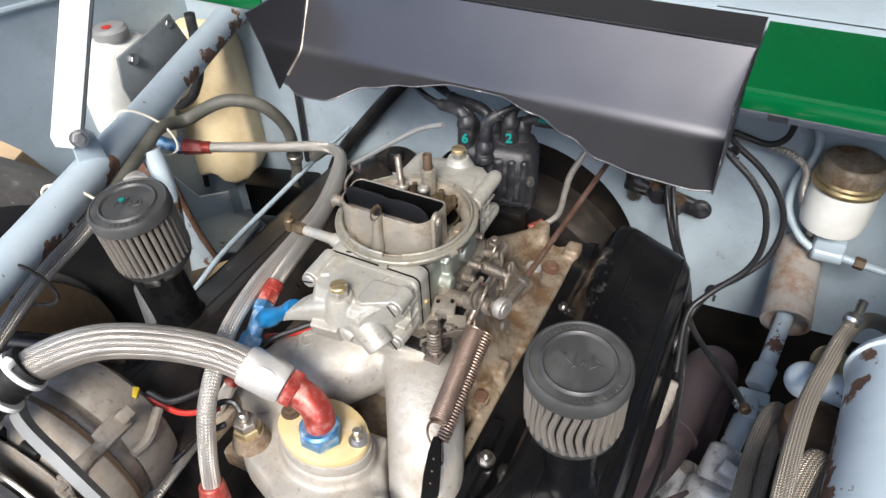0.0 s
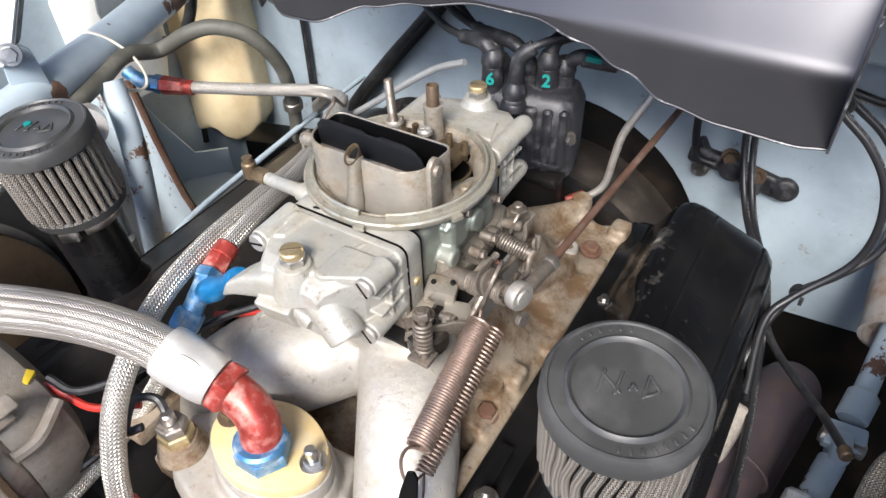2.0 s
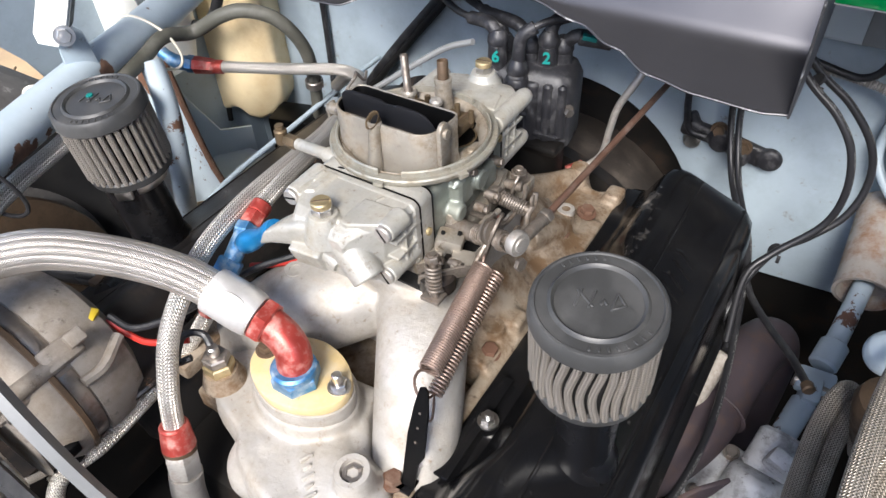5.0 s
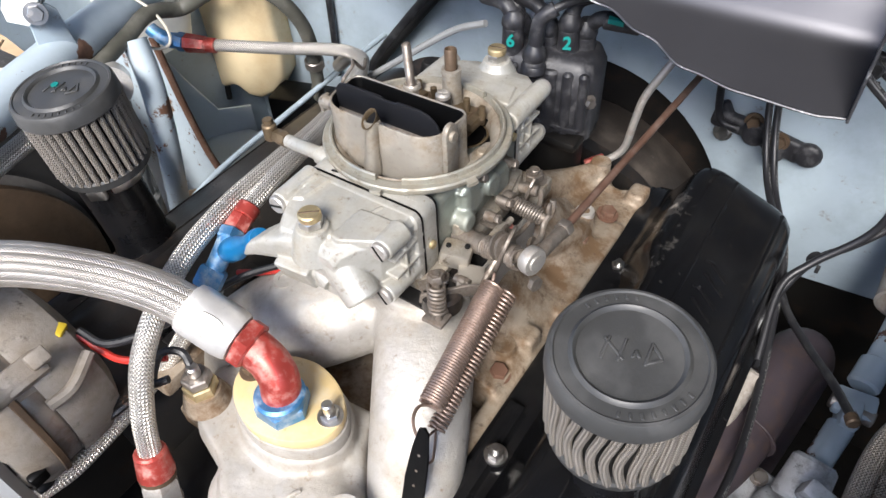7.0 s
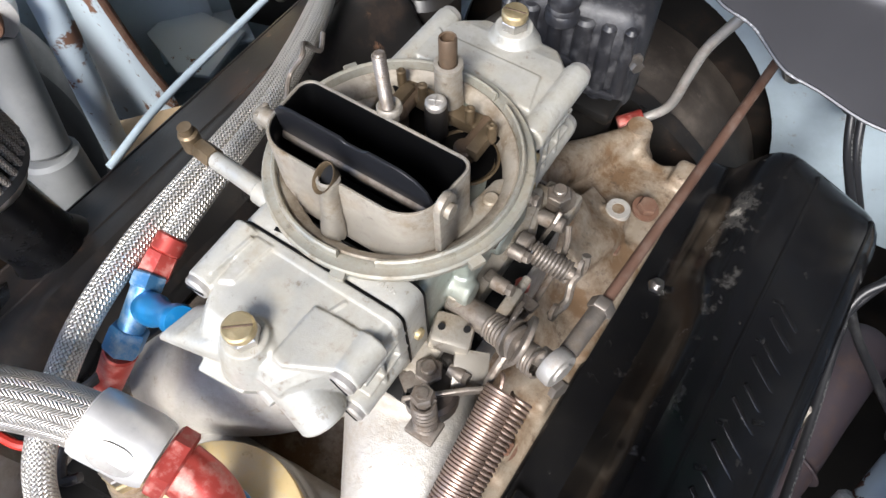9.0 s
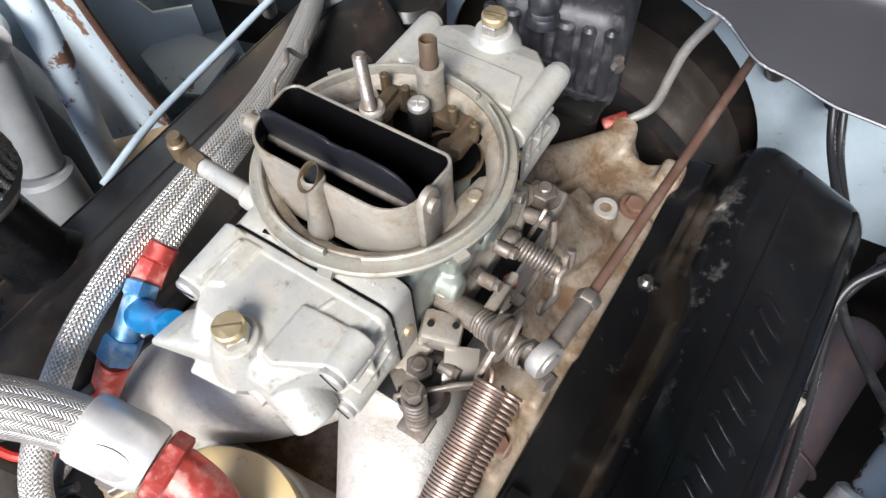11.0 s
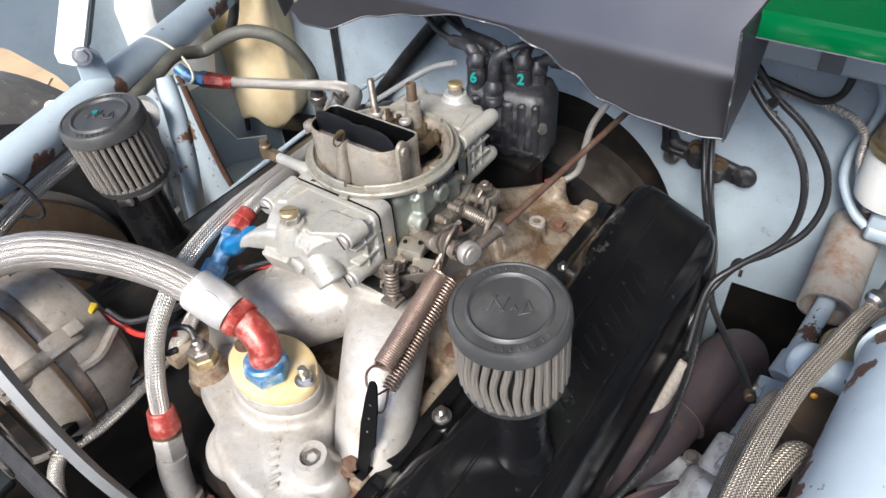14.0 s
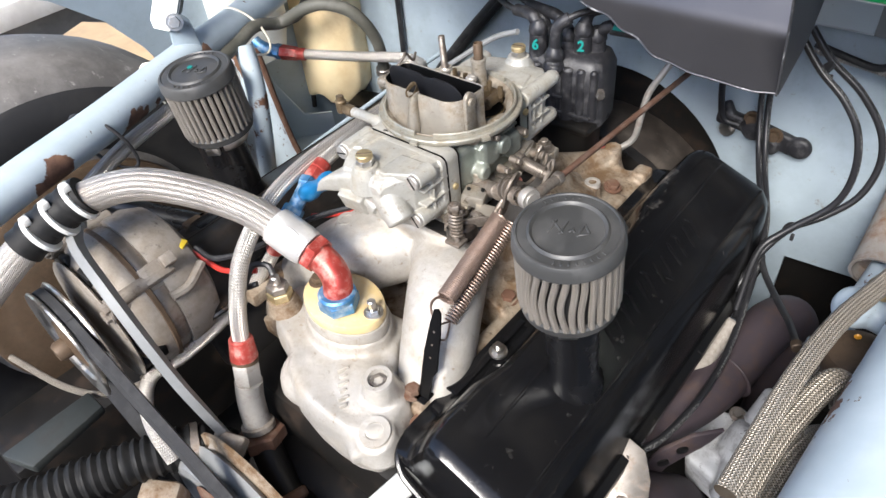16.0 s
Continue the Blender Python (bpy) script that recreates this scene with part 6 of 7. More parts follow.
part("braided_hose", tube([(-0.0665, -0.2085, -0.146), (-0.0700, -0.198, -0.115), (-0.0800, -0.175, -0.085), (-0.0960, -0.130, -0.068), (-0.1070, -0.080, -0.064), (-0.1150, -0.02, -0.067), (-0.1330, 0.05, -0.080), (-0.1700, 0.13, -0.098), (-0.195, 0.172, -0.106), (-0.235, 0.20, -0.125), (-0.27, 0.215, -0.155)], 0.0070, 20, 12), fine_braid, ret)
part("red_fitting", rod((-0.0668, -0.2080, -0.1440), (-0.0645, -0.2125, -0.1640), 0.0100, 0.0118, 16, 0.0012), red_anodised, ret, "scuffed red anodised ferrule")
part("copper_band", rod((-0.0645, -0.2125, -0.1640), (-0.0640, -0.2135, -0.1670), 0.0114, seg=20), copper_brown, ret)
part("silver_nut", hexnut((-0.0640, -0.2135, -0.1670), (-0.0610, -0.2185, -0.1860), 0.0122), weld_pipe, ret)
part("silver_elbow", tube([(-0.0610, -0.2185, -0.1860), (-0.0605, -0.2230, -0.2030), (-0.0580, -0.2265, -0.2200), (-0.0530, -0.2300, -0.2360)], 0.0118, 18), weld_pipe, ret)
part("elbow_bead", lathe((-0.0545, -0.2290, -0.2330), (0.3, -0.2, -0.9), [(0.0115, -0.004), (0.0148, -0.002), (0.0148, 0.003), (0.0115, 0.005)], 20), alternator_alloy, ret)
part("rusty_nut", hexnut((-0.0525, -0.2305, -0.2370), (-0.0490, -0.2330, -0.2500), 0.0215), rust, ret, "rusty brown hexagon base")
pump_pipe = thing("water_pump_pipe", (0.0, -0.24, -0.27), "grimy dark pipe leading off the rusty fitting", "pipe")
part("pipe", tube([(-0.050, -0.2325, -0.246), (-0.020, -0.243, -0.262), (0.015, -0.253, -0.282), (0.06, -0.264, -0.31)], 0.0135, 18), engine_black, pump_pipe)
part("joint", rod((-0.004, -0.248, -0.269), (0.004, -0.2505, -0.274), 0.0165, seg=20, bev=0.002), rust, pump_pipe)
wires = thing("wiring", (-0.12, -0.16, -0.12), "red and black wires with a yellow connector beneath the hoses", "cable")
part("red_wire", tube([(-0.136, -0.188, -0.098), (-0.120, -0.185, -0.108), (-0.104, -0.181, -0.110), (-0.085, -0.165, -0.112)], 0.0024, 8), wire_red, wires)
part("red_wire", tube([(-0.098, -0.090, -0.110), (-0.080, -0.085, -0.104), (-0.062, -0.074, -0.100), (-0.050, -0.06, -0.099)], 0.0024, 8), wire_red, wires)
part("black_wire", tube([(-0.136, -0.186, -0.096), (-0.118, -0.180, -0.104), (-0.1, -0.15, -0.104), (-0.09, -0.10, -0.104), (-0.062, -0.072, -0.096)], 0.0026, 8), wire_black, wires)
part("connector", block((-0.1385, -0.1955, -0.0895), (0.008, 0.010, 0.010), 0.0012, (0, 20, 30)), plug_yellow, wires, "yellow plug connector")
part("sender_wire", tube([(-0.064, -0.163, -0.112), (-0.074, -0.160, -0.104), (-0.085, -0.168, -0.105), (-0.078, -0.182, -0.112), (-0.070, -0.176, -0.110)], 0.0026, 8), wire_black, wires)

# ---- left side of the bay ----
frame_tube = thing("frame_tube", (-0.33, 0, -0.05), "pale blue painted tubular brace with rust patches", "tube", "frame tubes")
BRACE = [(-0.245, -0.42, -0.075), (-0.272, -0.29, -0.052), (-0.2985, -0.159, -0.044), (-0.332, -0.06, -0.0430), (-0.354, 0.0, -0.0435), (-0.376, 0.0635, -0.0450), (-0.418, 0.19, -0.040), (-0.452, 0.32, -0.028)]
part("tube", tube(BRACE, 0.0185, 28, 8), flaking_inner, frame_tube)
part("strut_tab", prism([(-0.016, -0.03), (0.016, -0.03), (0.011, 0.024), (0.004, 0.032), (-0.008, 0.032), (-0.012, 0.02)], (-0.338, -0.030, -0.027), (0.25, 0.95, 0), (0, 0, 1), 0.004, 0.001), pale_blue, frame_tube, "pale blue welded bracket")
ties = (("cord_tie", 0.057, cord, 0.0014), ("cord_tie", -0.070, cord, 0.0014), ("cable_tie", -0.165, wire_black, 0.0018))
for name, y, mat, r in ties:
    (x0, y0, z0), (x1, y1, z1) = next((p, q) for p, q in zip(BRACE, BRACE[1:]) if p[1] <= y <= q[1])
    c = Vector((x0, y0, z0)).lerp(Vector((x1, y1, z1)), (y - y0) / (y1 - y0)) + Vector((0.010, 0, -0.010) if y > 0 else (0.005, 0, -0.014))
    ring = [(c.x + 0.0270 * math.cos(a) - 0.006 * math.sin(a), y + 0.012 * math.cos(a) - 0.004 * math.sin(a), c.z + 0.0285 * math.sin(a) - 0.005 * math.cos(a)) for a in [2 * math.pi * i / 24 for i in range(25)]]
    single(name, tube(ring, r, 8, 2), mat, "cream cord tied round the brace and hose" if mat is cord else "black cable tie round the brace and hose", "tie")
prop = thing("bonnet_strut", (-0.345, -0.03, 0.0), "white painted channel strut bolted to the brace", "strut")
DIRECTION = Vector((-0.015, 0.077, 0.109)).normalized()
a0 = Vector((-0.340, -0.040, 0.006))
a1 = a0 + DIRECTION * 0.36
part("white_face", prism([(-0.0135, -0.006), (-0.009, -0.014), (0.006, -0.014), (0.0105, -0.006), (0.0105, 0.36), (-0.0135, 0.36)], a0, (0.75, 0.66, -0.36), DIRECTION, 0.0025, 0.0006), white_paint, prop)
# flange in dark grey, not white: the strut's shaded side put into colour
part("shaded_flange", prism([(0, 0), (0.016, 0), (0.016, 0.36), (0, 0.36)], a0 + Vector((0.75, 0.66, -0.36)).normalized() * 0.0105, (-0.6, 0.75, 0.1), DIRECTION, 0.0025, 0.0006), grey_paint, prop)
part("pivot_bolt", bolt((-0.3285, -0.0385, 0.0020), (0.8, -0.5, 0.2), 0.0062, 0.004), bright_steel, prop)
return_hose = thing("breather_hose", (-0.3, 0.0, -0.07), "dirty braided hose turning into dark rubber along the brace", "hose")
part("braided_end", tube([(-0.240, -0.40, -0.140), (-0.281, -0.21, -0.088), (-0.300, -0.147, -0.077), (-0.308, -0.095, -0.071), (-0.314, -0.062, -0.066)], 0.0078, 18, 10), fine_braid, return_hose)
part("rubber_end", tube([(-0.313, -0.066, -0.0668), (-0.323, -0.030, -0.060), (-0.340, 0.030, -0.053), (-0.347, 0.0635, -0.047), (-0.3491, 0.1, -0.0579), (-0.3184, 0.1149, -0.0404), (-0.2965, 0.1298, -0.036), (-0.2737, 0.15, -0.05), (-0.2667, 0.1719, -0.0895), (-0.2807, 0.1904, -0.1421), (-0.293, 0.2, -0.1921), (-0.300, 0.206, -0.185)], 0.0072, 18, 10), olive_rubber, return_hose, "dusty dark rubber hose")
part("hose_clamp", rod((-0.2807, 0.1904, -0.1381), (-0.2819, 0.1914, -0.1481), 0.0105, seg=20, bev=0.001), dull_steel, return_hose)
wheel = thing("front_wheel", (-0.52, -0.19, -0.53), "dusty worn black tyre beside the open wing", "wheel")
tyre = part("tyre", lathe((-0.415, -0.19, -0.275), (-1, 0, 0), [(0.222, 0.012), (0.232, 0.018), (0.245, 0.032), (0.253, 0.055), (0.256, 0.09), (0.256, 0.13), (0.248, 0.17), (0.225, 0.195), (0.17, 0.2)], 80), tyre_rubber, wheel)
# sidewall in a darker rubber than the tread
part("sidewall", lathe((-0.415, -0.19, -0.275), (-1, 0, 0), [(0.150, 0.014), (0.160, 0.004), (0.180, 0.0), (0.200, -0.001), (0.212, 0.002), (0.2185, 0.006), (0.2225, 0.008), (0.2245, 0.0115), (0.222, 0.016)], 80), side_rubber, tyre, "dark tyre sidewall")
part("rim", lathe((-0.430, -0.19, -0.275), (-1, 0, 0), [(0.150, 0), (0.145, 0.01), (0.12, 0.03), (0.04, 0.035), (0, 0.035)], 48), engine_black, wheel)
part("brake_drum", lathe((-0.398, -0.19, -0.275), (-1, 0, 0), [(0, 0.0), (0.060, 0.0), (0.118, 0.002), (0.122, 0.005), (0.138, 0.005), (0.1445, 0.008), (0.1455, 0.014), (0.1440, 0.022), (0.13, 0.03)], 56), copper_brown, wheel, "rusty brown brake drum")
card_box = thing("cardboard_box", (-1.0, 0.15, -0.5), "plain tan cardboard box lying beyond the wheel", "box")
part("carton", block((-1.0, 0.12, -0.40), (0.30, 0.30, 0.25), 0.004, (0, 0, 25)), tan_card, card_box)
part("flap", block((-0.86, 0.02, -0.265), (0.20, 0.12, 0.004), 0.001, (14, -20, 25)), tan_card, card_box)
bench = thing("workbench", (-1.6, -0.2, -0.4), "pale workbench edge beyond the car", "bench")
part("top", block((-1.7, -0.1, -0.25), (0.8, 1.6, 0.05), 0.004), white_paint, bench)
part("skirt", block((-1.7, -0.1, -0.56), (0.7, 1.5, 0.57), 0.004), grey_plastic, bench)
reservoir = thing("coolant_bottle", (-0.54, 0.18, -0.15), "white translucent plastic header bottle with a red-marked cap", "bottle")
part("body", loft([superloop((-0.535, 0.175, z), (1, 0, 0), (0, 1, 0), rx, ry, 24, 3.5) for z, rx, ry in ((-0.190, 0.012, 0.03), (-0.185, 0.022, 0.044), (-0.130, 0.030, 0.056), (-0.060, 0.030, 0.056), (-0.035, 0.026, 0.046), (-0.022, 0.016, 0.026))]), white_plastic, reservoir)
part("cap", lathe((-0.532, 0.178, -0.024), (0, 0, 1), [(0.021, 0), (0.022, 0.004), (0.022, 0.012), (0.018, 0.016), (0.010, 0.017), (0, 0.017)], 24), grey_plastic, reservoir)
part("cap_mark", rod((-0.528, 0.172, -0.008), (-0.528, 0.172, -0.006), 0.006, seg=16), wire_red, reservoir, "red spot on the cap")
shield = thing("mounting_plate", (-0.48, 0.19, -0.1), "dark grey flat mounting plate with two screws", "plate")
part("plate", prism([(0.0, -0.024), (0.088, 0.0), (0.108, -0.052), (0.0, -0.095), (-0.006, -0.06)], (-0.482, 0.137, 0.0), (0.1, 0.995, 0), (0, 0, 1), 0.004, 0.0008), grey_paint, shield)
for y, z in ((0.152, -0.030), (0.218, -0.010)):
    part("plate_screw", bolt((-0.472, y, z), (1, -0.1, 0), 0.0055, 0.005), bright_steel, shield)
bottle = thing("washer_bottle", (-0.50, 0.27, -0.3), "yellowed cream plastic washer bottle on the bulkhead", "bottle")
BOTTLE = [(-0.535, -0.045), (-0.545, -0.075), (-0.568, -0.200), (-0.578, -0.245), (-0.575, -0.274), (-0.564, -0.292), (-0.545, -0.296), (-0.534, -0.289), (-0.524, -0.293), (-0.513, -0.303), (-0.494, -0.306), (-0.466, -0.290), (-0.450, -0.265), (-0.447, -0.235), (-0.4485, -0.150), (-0.4475, -0.146), (-0.4490, -0.075), (-0.462, -0.048)]
part("body", prism([((x + 0.515) / 0.96, z) for x, z in reversed(BOTTLE)], (-0.515, 0.268, 0), (0.96, 0.28, 0), (0, 0, 1), -0.046, 0.008, 3), cream_plastic, bottle)
part("outlet", rod((-0.545, 0.262, -0.292), (-0.543, 0.258, -0.312), 0.004, seg=12, bev=0.001), rubber, bottle)
part("tube_loop", tube([(-0.447, 0.235, 0.00), (-0.448, 0.232, -0.05), (-0.455, 0.228, -0.085), (-0.475, 0.224, -0.118), (-0.502, 0.220, -0.134), (-0.530, 0.218, -0.130)], 0.0068, 12), wire_black, bottle, "black rubber pipe")
damper = thing("shock_absorber", (-0.3, -0.02, -0.3), "grey shock absorber with a rusty bushed eye", "damper")
part("eye", joined(lathe((-0.330, -0.006, -0.074), (0.85, -0.5, 0.1), [(0.0125, 0), (0.0185, 0.001), (0.0185, 0.017), (0.0125, 0.018)], 24)), white_collar, damper)
part("bush", rod((-0.334, -0.004, -0.0745), (-0.306, -0.020, -0.071), 0.0095, seg=18, bev=0.001), rust, damper, "rusty bush")
part("body", joined(rod((-0.324, -0.014, -0.088), (-0.305, -0.040, -0.170), 0.0155, 0.0175, 24, 0.003), rod((-0.305, -0.040, -0.170), (-0.285, -0.062, -0.34), 0.022, 0.024, 24, 0.003)), grey_plastic, damper)
part("print_mark", block((-0.320, -0.060, -0.135), (0.008, 0.002, 0.016), 0.0004, (10, 0, 30)), teal_mark, damper, "faded green maker's label")
post = thing("support_post", (-0.27, 0.0, -0.2), "pale blue painted diagonal post with chipped paint", "post")
part("tube", tube([(-0.336, 0.034, -0.056), (-0.326, 0.029, -0.082), (-0.321, 0.024, -0.112), (-0.325, 0.020, -0.160), (-0.338, 0.018, -0.220), (-0.352, 0.016, -0.290)], 0.0112, 22), peeling_blue, post)
panel = thing("splash_panel", (-0.45, 0.13, -0.3), "pale blue upright panel with a rusty folded edge", "panel")
part("sheet", prism([(-0.56, -0.150), (-0.415, -0.105), (-0.409, -0.140), (-0.402, -0.180), (-0.388, -0.236), (-0.370, -0.275), (-0.36, -0.47), (-0.56, -0.47)], (0, 0.10, 0), (1, 0, 0), (0, 0, 1), 0.004), peeling_blue, panel)
part("folded_edge", tube([(-0.415, 0.098, -0.105), (-0.409, 0.098, -0.140), (-0.402, 0.098, -0.180), (-0.388, 0.098, -0.236), (-0.370, 0.098, -0.275)], 0.0042, 8), rust, panel, "rusty brown edge")
shelf = thing("battery_shelf", (-0.37, 0.1, -0.25), "pale grey chassis shelf with a dark gap behind", "shelf")
part("top", prism([(-0.550, 0.20), (-0.48, 0.285), (-0.43, 0.255), (-0.49, 0.165)], (0, 0, -0.36), (1, 0, 0), (0, 1, 0), 0.006, 0.001), pale_blue, shelf)
# solid block instead of a gap; its shade is put into the colour
part("gap_shade", block((-0.405, 0.290, -0.305), (0.110, 0.050, 0.060), 0.004, (0, 0, 16)), deep_black, shelf, "near-black block standing for the shaded gap")
part("ledge", prism([(-0.525, 0.180), (-0.530, 0.240), (-0.430, 0.245), (-0.415, 0.170), (-0.450, 0.155)], (0, 0, -0.342), (1, 0, 0), (0, 1, 0), 0.006, 0.001), frost_blue, shelf, "pale ledge")
# sheet turned sunward and in paler paint than the wing, to read as lit
part("toe_panel", prism([(0.0, -0.45), (0.104, -0.45), (0.104, -0.300), (0.060, -0.296), (0.030, -0.240), (0.0, -0.17)], (-0.552, 0.168, 0), (0.62, 0.785, 0), (0, 0, 1), -0.004, 0.0006), frost_blue, shelf, "pale blue upright sheet with a rusty edge")
part("tan_strip", prism([(-0.36, 0.03), (-0.318, 0.082), (-0.275, 0.045), (-0.315, -0.01)], (0, 0, -0.246), (1, 0, 0), (0, 1, 0), 0.004), tan_card, shelf, "strip of bare brown board")
brake_pipe = single("brake_pipe", tube([(-0.272, -0.02, -0.188), (-0.279, 0.044, -0.181), (-0.281, 0.140, -0.176), (-0.280, 0.243, -0.168), (-0.279, 0.31, -0.165)], 0.0032, 10), pale_blue, "pale blue painted metal pipe along the chassis", "pipe")
loom = thing("wiring_loom", (-0.25, 0.31, -0.2), "black wiring loom clipped to the bulkhead", "cable")
part("sleeve", tube([(-0.320, 0.308, -0.245), (-0.300, 0.310, -0.208), (-0.245, 0.312, -0.140), (-0.190, 0.314, -0.078), (-0.15, 0.316, -0.03)], 0.0068, 14), wire_black, loom)
part("sleeve", tube([(-0.312, 0.306, -0.250), (-0.288, 0.307, -0.205), (-0.232, 0.308, -0.137), (-0.178, 0.310, -0.075), (-0.14, 0.312, -0.03)], 0.0045, 12), rubber, loom)
single("earth_cable", tube([(-0.372, 0.316, 0.05), (-0.372, 0.316, -0.05), (-0.368, 0.316, -0.12), (-0.372, 0.316, -0.25)], 0.0042, 10), wire_black, "black cable hanging down the bulkhead", "cable")
coil_can = thing("ignition_coil", (-0.16, 0.235, -0.2), "scuffed black cylindrical ignition coil", "coil")
part("can", rod((-0.165, 0.235, -0.26), (-0.155, 0.228, -0.135), 0.033, 0.032, 28, 0.006), worn_black, coil_can)
part("tower", rod((-0.155, 0.228, -0.136), (-0.154, 0.2275, -0.122), 0.011, 0.009, 16, 0.002), rubber, coil_can)
chassis = thing("chassis_rail", (-0.3, -0.1, -0.4), "dark grimy chassis rail beside the engine", "rail")
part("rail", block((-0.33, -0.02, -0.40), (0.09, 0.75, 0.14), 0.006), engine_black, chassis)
part("cross_tube", rod((-0.38, -0.20, -0.135), (-0.23, -0.135, -0.150), 0.011, seg=18), black_paint, chassis, "black cross tube")
oil_can = thing("vacuum_pump", (-0.15, -0.14, -0.16), "gloss black rounded canister below the coolant hose", "canister")
part("canister", lathe((-0.178, -0.150, -0.205), (0.1, 0.1, 1), [(0.044, 0), (0.048, 0.02), (0.048, 0.050), (0.044, 0.066), (0.034, 0.079), (0.018, 0.086), (0, 0.088)], 40), black_paint, oil_can)
part("rear_bracket", block((-0.20, -0.15, -0.165), (0.03, 0.02, 0.08), 0.003), copper_brown, oil_can)

# ---- right side of the bay ----
header = thing("exhaust_header", (0.26, 0.1, -0.4), "dull purple-brown exhaust header pipes with a drilled flange", "exhaust")
part("rear_pipe", tube([(0.180, -0.035, -0.262), (0.205, 0.000, -0.272), (0.232, 0.060, -0.268), (0.244, 0.130, -0.262), (0.252, 0.170, -0.264), (0.262, 0.194, -0.280), (0.266, 0.202, -0.33), (0.266, 0.202, -0.5)], 0.0245, 28, 10), exhaust_coat, header)
part("front_pipe", tube([(0.180, -0.09, -0.262), (0.212, -0.075, -0.278), (0.238, -0.04, -0.315), (0.25, 0.0, -0.37), (0.26, 0.05, -0.5)], 0.0235, 24, 8), exhaust_coat, header)
part("weld_seam", lathe((0.2405, 0.083, -0.2650), (0.29, 0.95, 0.15), [(0.0244, 0), (0.0252, 0.001), (0.0244, 0.002)], 28), exhaust_coat, header)
part("flange", prism([(-0.008, -0.05), (0.012, -0.05), (0.016, -0.02), (0.040, 0.012), (0.046, 0.03), (0.020, 0.03), (0.0, 0.014), (-0.008, -0.01)], (0.226, -0.030, -0.268), (0.7, 0.7, 0.1), (0.2, 0.1, 1), 0.004, 0.0008), exhaust_coat, header)
# black plugs instead of cut holes, the holes' shade put into colour
for s, u in ((0.018, 0.010), (0.008, -0.008), (0.004, -0.028)):
    o = Vector((0.226, -0.030, -0.268)) + Vector((0.7, 0.7, 0.1)).normalized() * s + Vector((0.2, 0.1, 1)).normalized() * u
    n = Vector((0.7, 0.7, 0.1)).cross(Vector((0.2, 0.1, 1))).normalized()
    part("flange_hole", rod(o - n * 0.001, o + n * 0.0052, 0.0052, seg=16), rubber, header, "drilled hole")
part("port_flange", block((0.190, 0.0, -0.262), (0.012, 0.30, 0.05), 0.003, (0, 28, 0)), rust, header)
for y in (-0.12, -0.05, 0.03, 0.11):
    part("port_bolt", bolt((0.200, y, -0.238), (1, 0, 0.5), 0.006, 0.006), dull_steel, header)
boot = thing("spark_plug_boot", (0.22, 0.1, -0.25), "pale woven heat sleeve on a spark plug lead", "boot")
part("sleeve", rod((0.228, 0.104, -0.216), (0.216, 0.060, -0.258), 0.0085, 0.0095, 16, 0.002), heat_weave, boot)
plug2 = thing("spark_plug", (0.205, 0.09, -0.235), "white spark plug insulator beside the header", "spark plug")
part("insulator", rod((0.204, 0.083, -0.233), (0.216, 0.098, -0.230), 0.0042, seg=12, bev=0.001), white_paint, plug2)
cables = thing("plug_cables", (0.22, 0.18, -0.15), "black printed plug leads hanging down beside the valve cover", "cable")
part("lead", tube([(0.140, 0.300, 0.010), (0.150, 0.297, -0.060), (0.157, 0.291, -0.115), (0.176, 0.262, -0.158), (0.206, 0.200, -0.170), (0.218, 0.170, -0.188), (0.224, 0.140, -0.205), (0.228, 0.106, -0.214)], 0.0031, 12), printed_wire, cables)
part("lead", tube([(0.148, 0.300, 0.010), (0.158, 0.297, -0.062), (0.165, 0.290, -0.118), (0.184, 0.258, -0.160), (0.212, 0.196, -0.172), (0.224, 0.150, -0.195), (0.236, 0.08, -0.220), (0.239, 0.02, -0.224), (0.233, -0.045, -0.216), (0.220, -0.082, -0.208)], 0.0031, 12), printed_wire, cables)
part("loop_lead", tube([(0.196, 0.232, 0.004), (0.218, 0.232, -0.020), (0.246, 0.231, -0.040), (0.270, 0.229, -0.068), (0.279, 0.226, -0.098), (0.274, 0.216, -0.128), (0.255, 0.203, -0.150), (0.235, 0.186, -0.162), (0.222, 0.160, -0.180), (0.216, 0.13, -0.205), (0.206, 0.11, -0.225)], 0.0031, 12), printed_wire, cables)
part("loop_lead", tube([(0.196, 0.218, -0.002), (0.216, 0.214, -0.022), (0.240, 0.210, -0.040), (0.258, 0.206, -0.064), (0.266, 0.201, -0.098), (0.260, 0.195, -0.130), (0.233, 0.178, -0.160), (0.220, 0.158, -0.178), (0.226, 0.11, -0.21)], 0.0031, 12), printed_wire, cables)
part("spring_conduit", tube([(0.190, 0.296, -0.044), (0.220, 0.292, -0.046), (0.247, 0.290, -0.048), (0.270, 0.290, -0.053), (0.286, 0.290, -0.067), (0.290, 0.291, -0.092), (0.300, 0.292, -0.120), (0.312, 0.290, -0.140)], lambda f: 0.0036 + 0.0005 * math.sin(f * 420), 10, 40), weld_pipe, cables, "grey coiled conduit")
for p in ((0.2195, 0.2230, -0.0215), (0.236, 0.187, -0.1605)):
    part("cable_clip", joined(lathe(Vector(p) - Vector((0.003, 0.002, -0.001)), (0.6, 0.3, -0.7), [(0.0045, 0), (0.0062, 0.0005), (0.0062, 0.003), (0.0045, 0.0035)], 16), block((p[0] + 0.003, p[1] - 0.003, p[2] - 0.008), (0.003, 0.003, 0.007), 0.0006)), wire_black, cables)
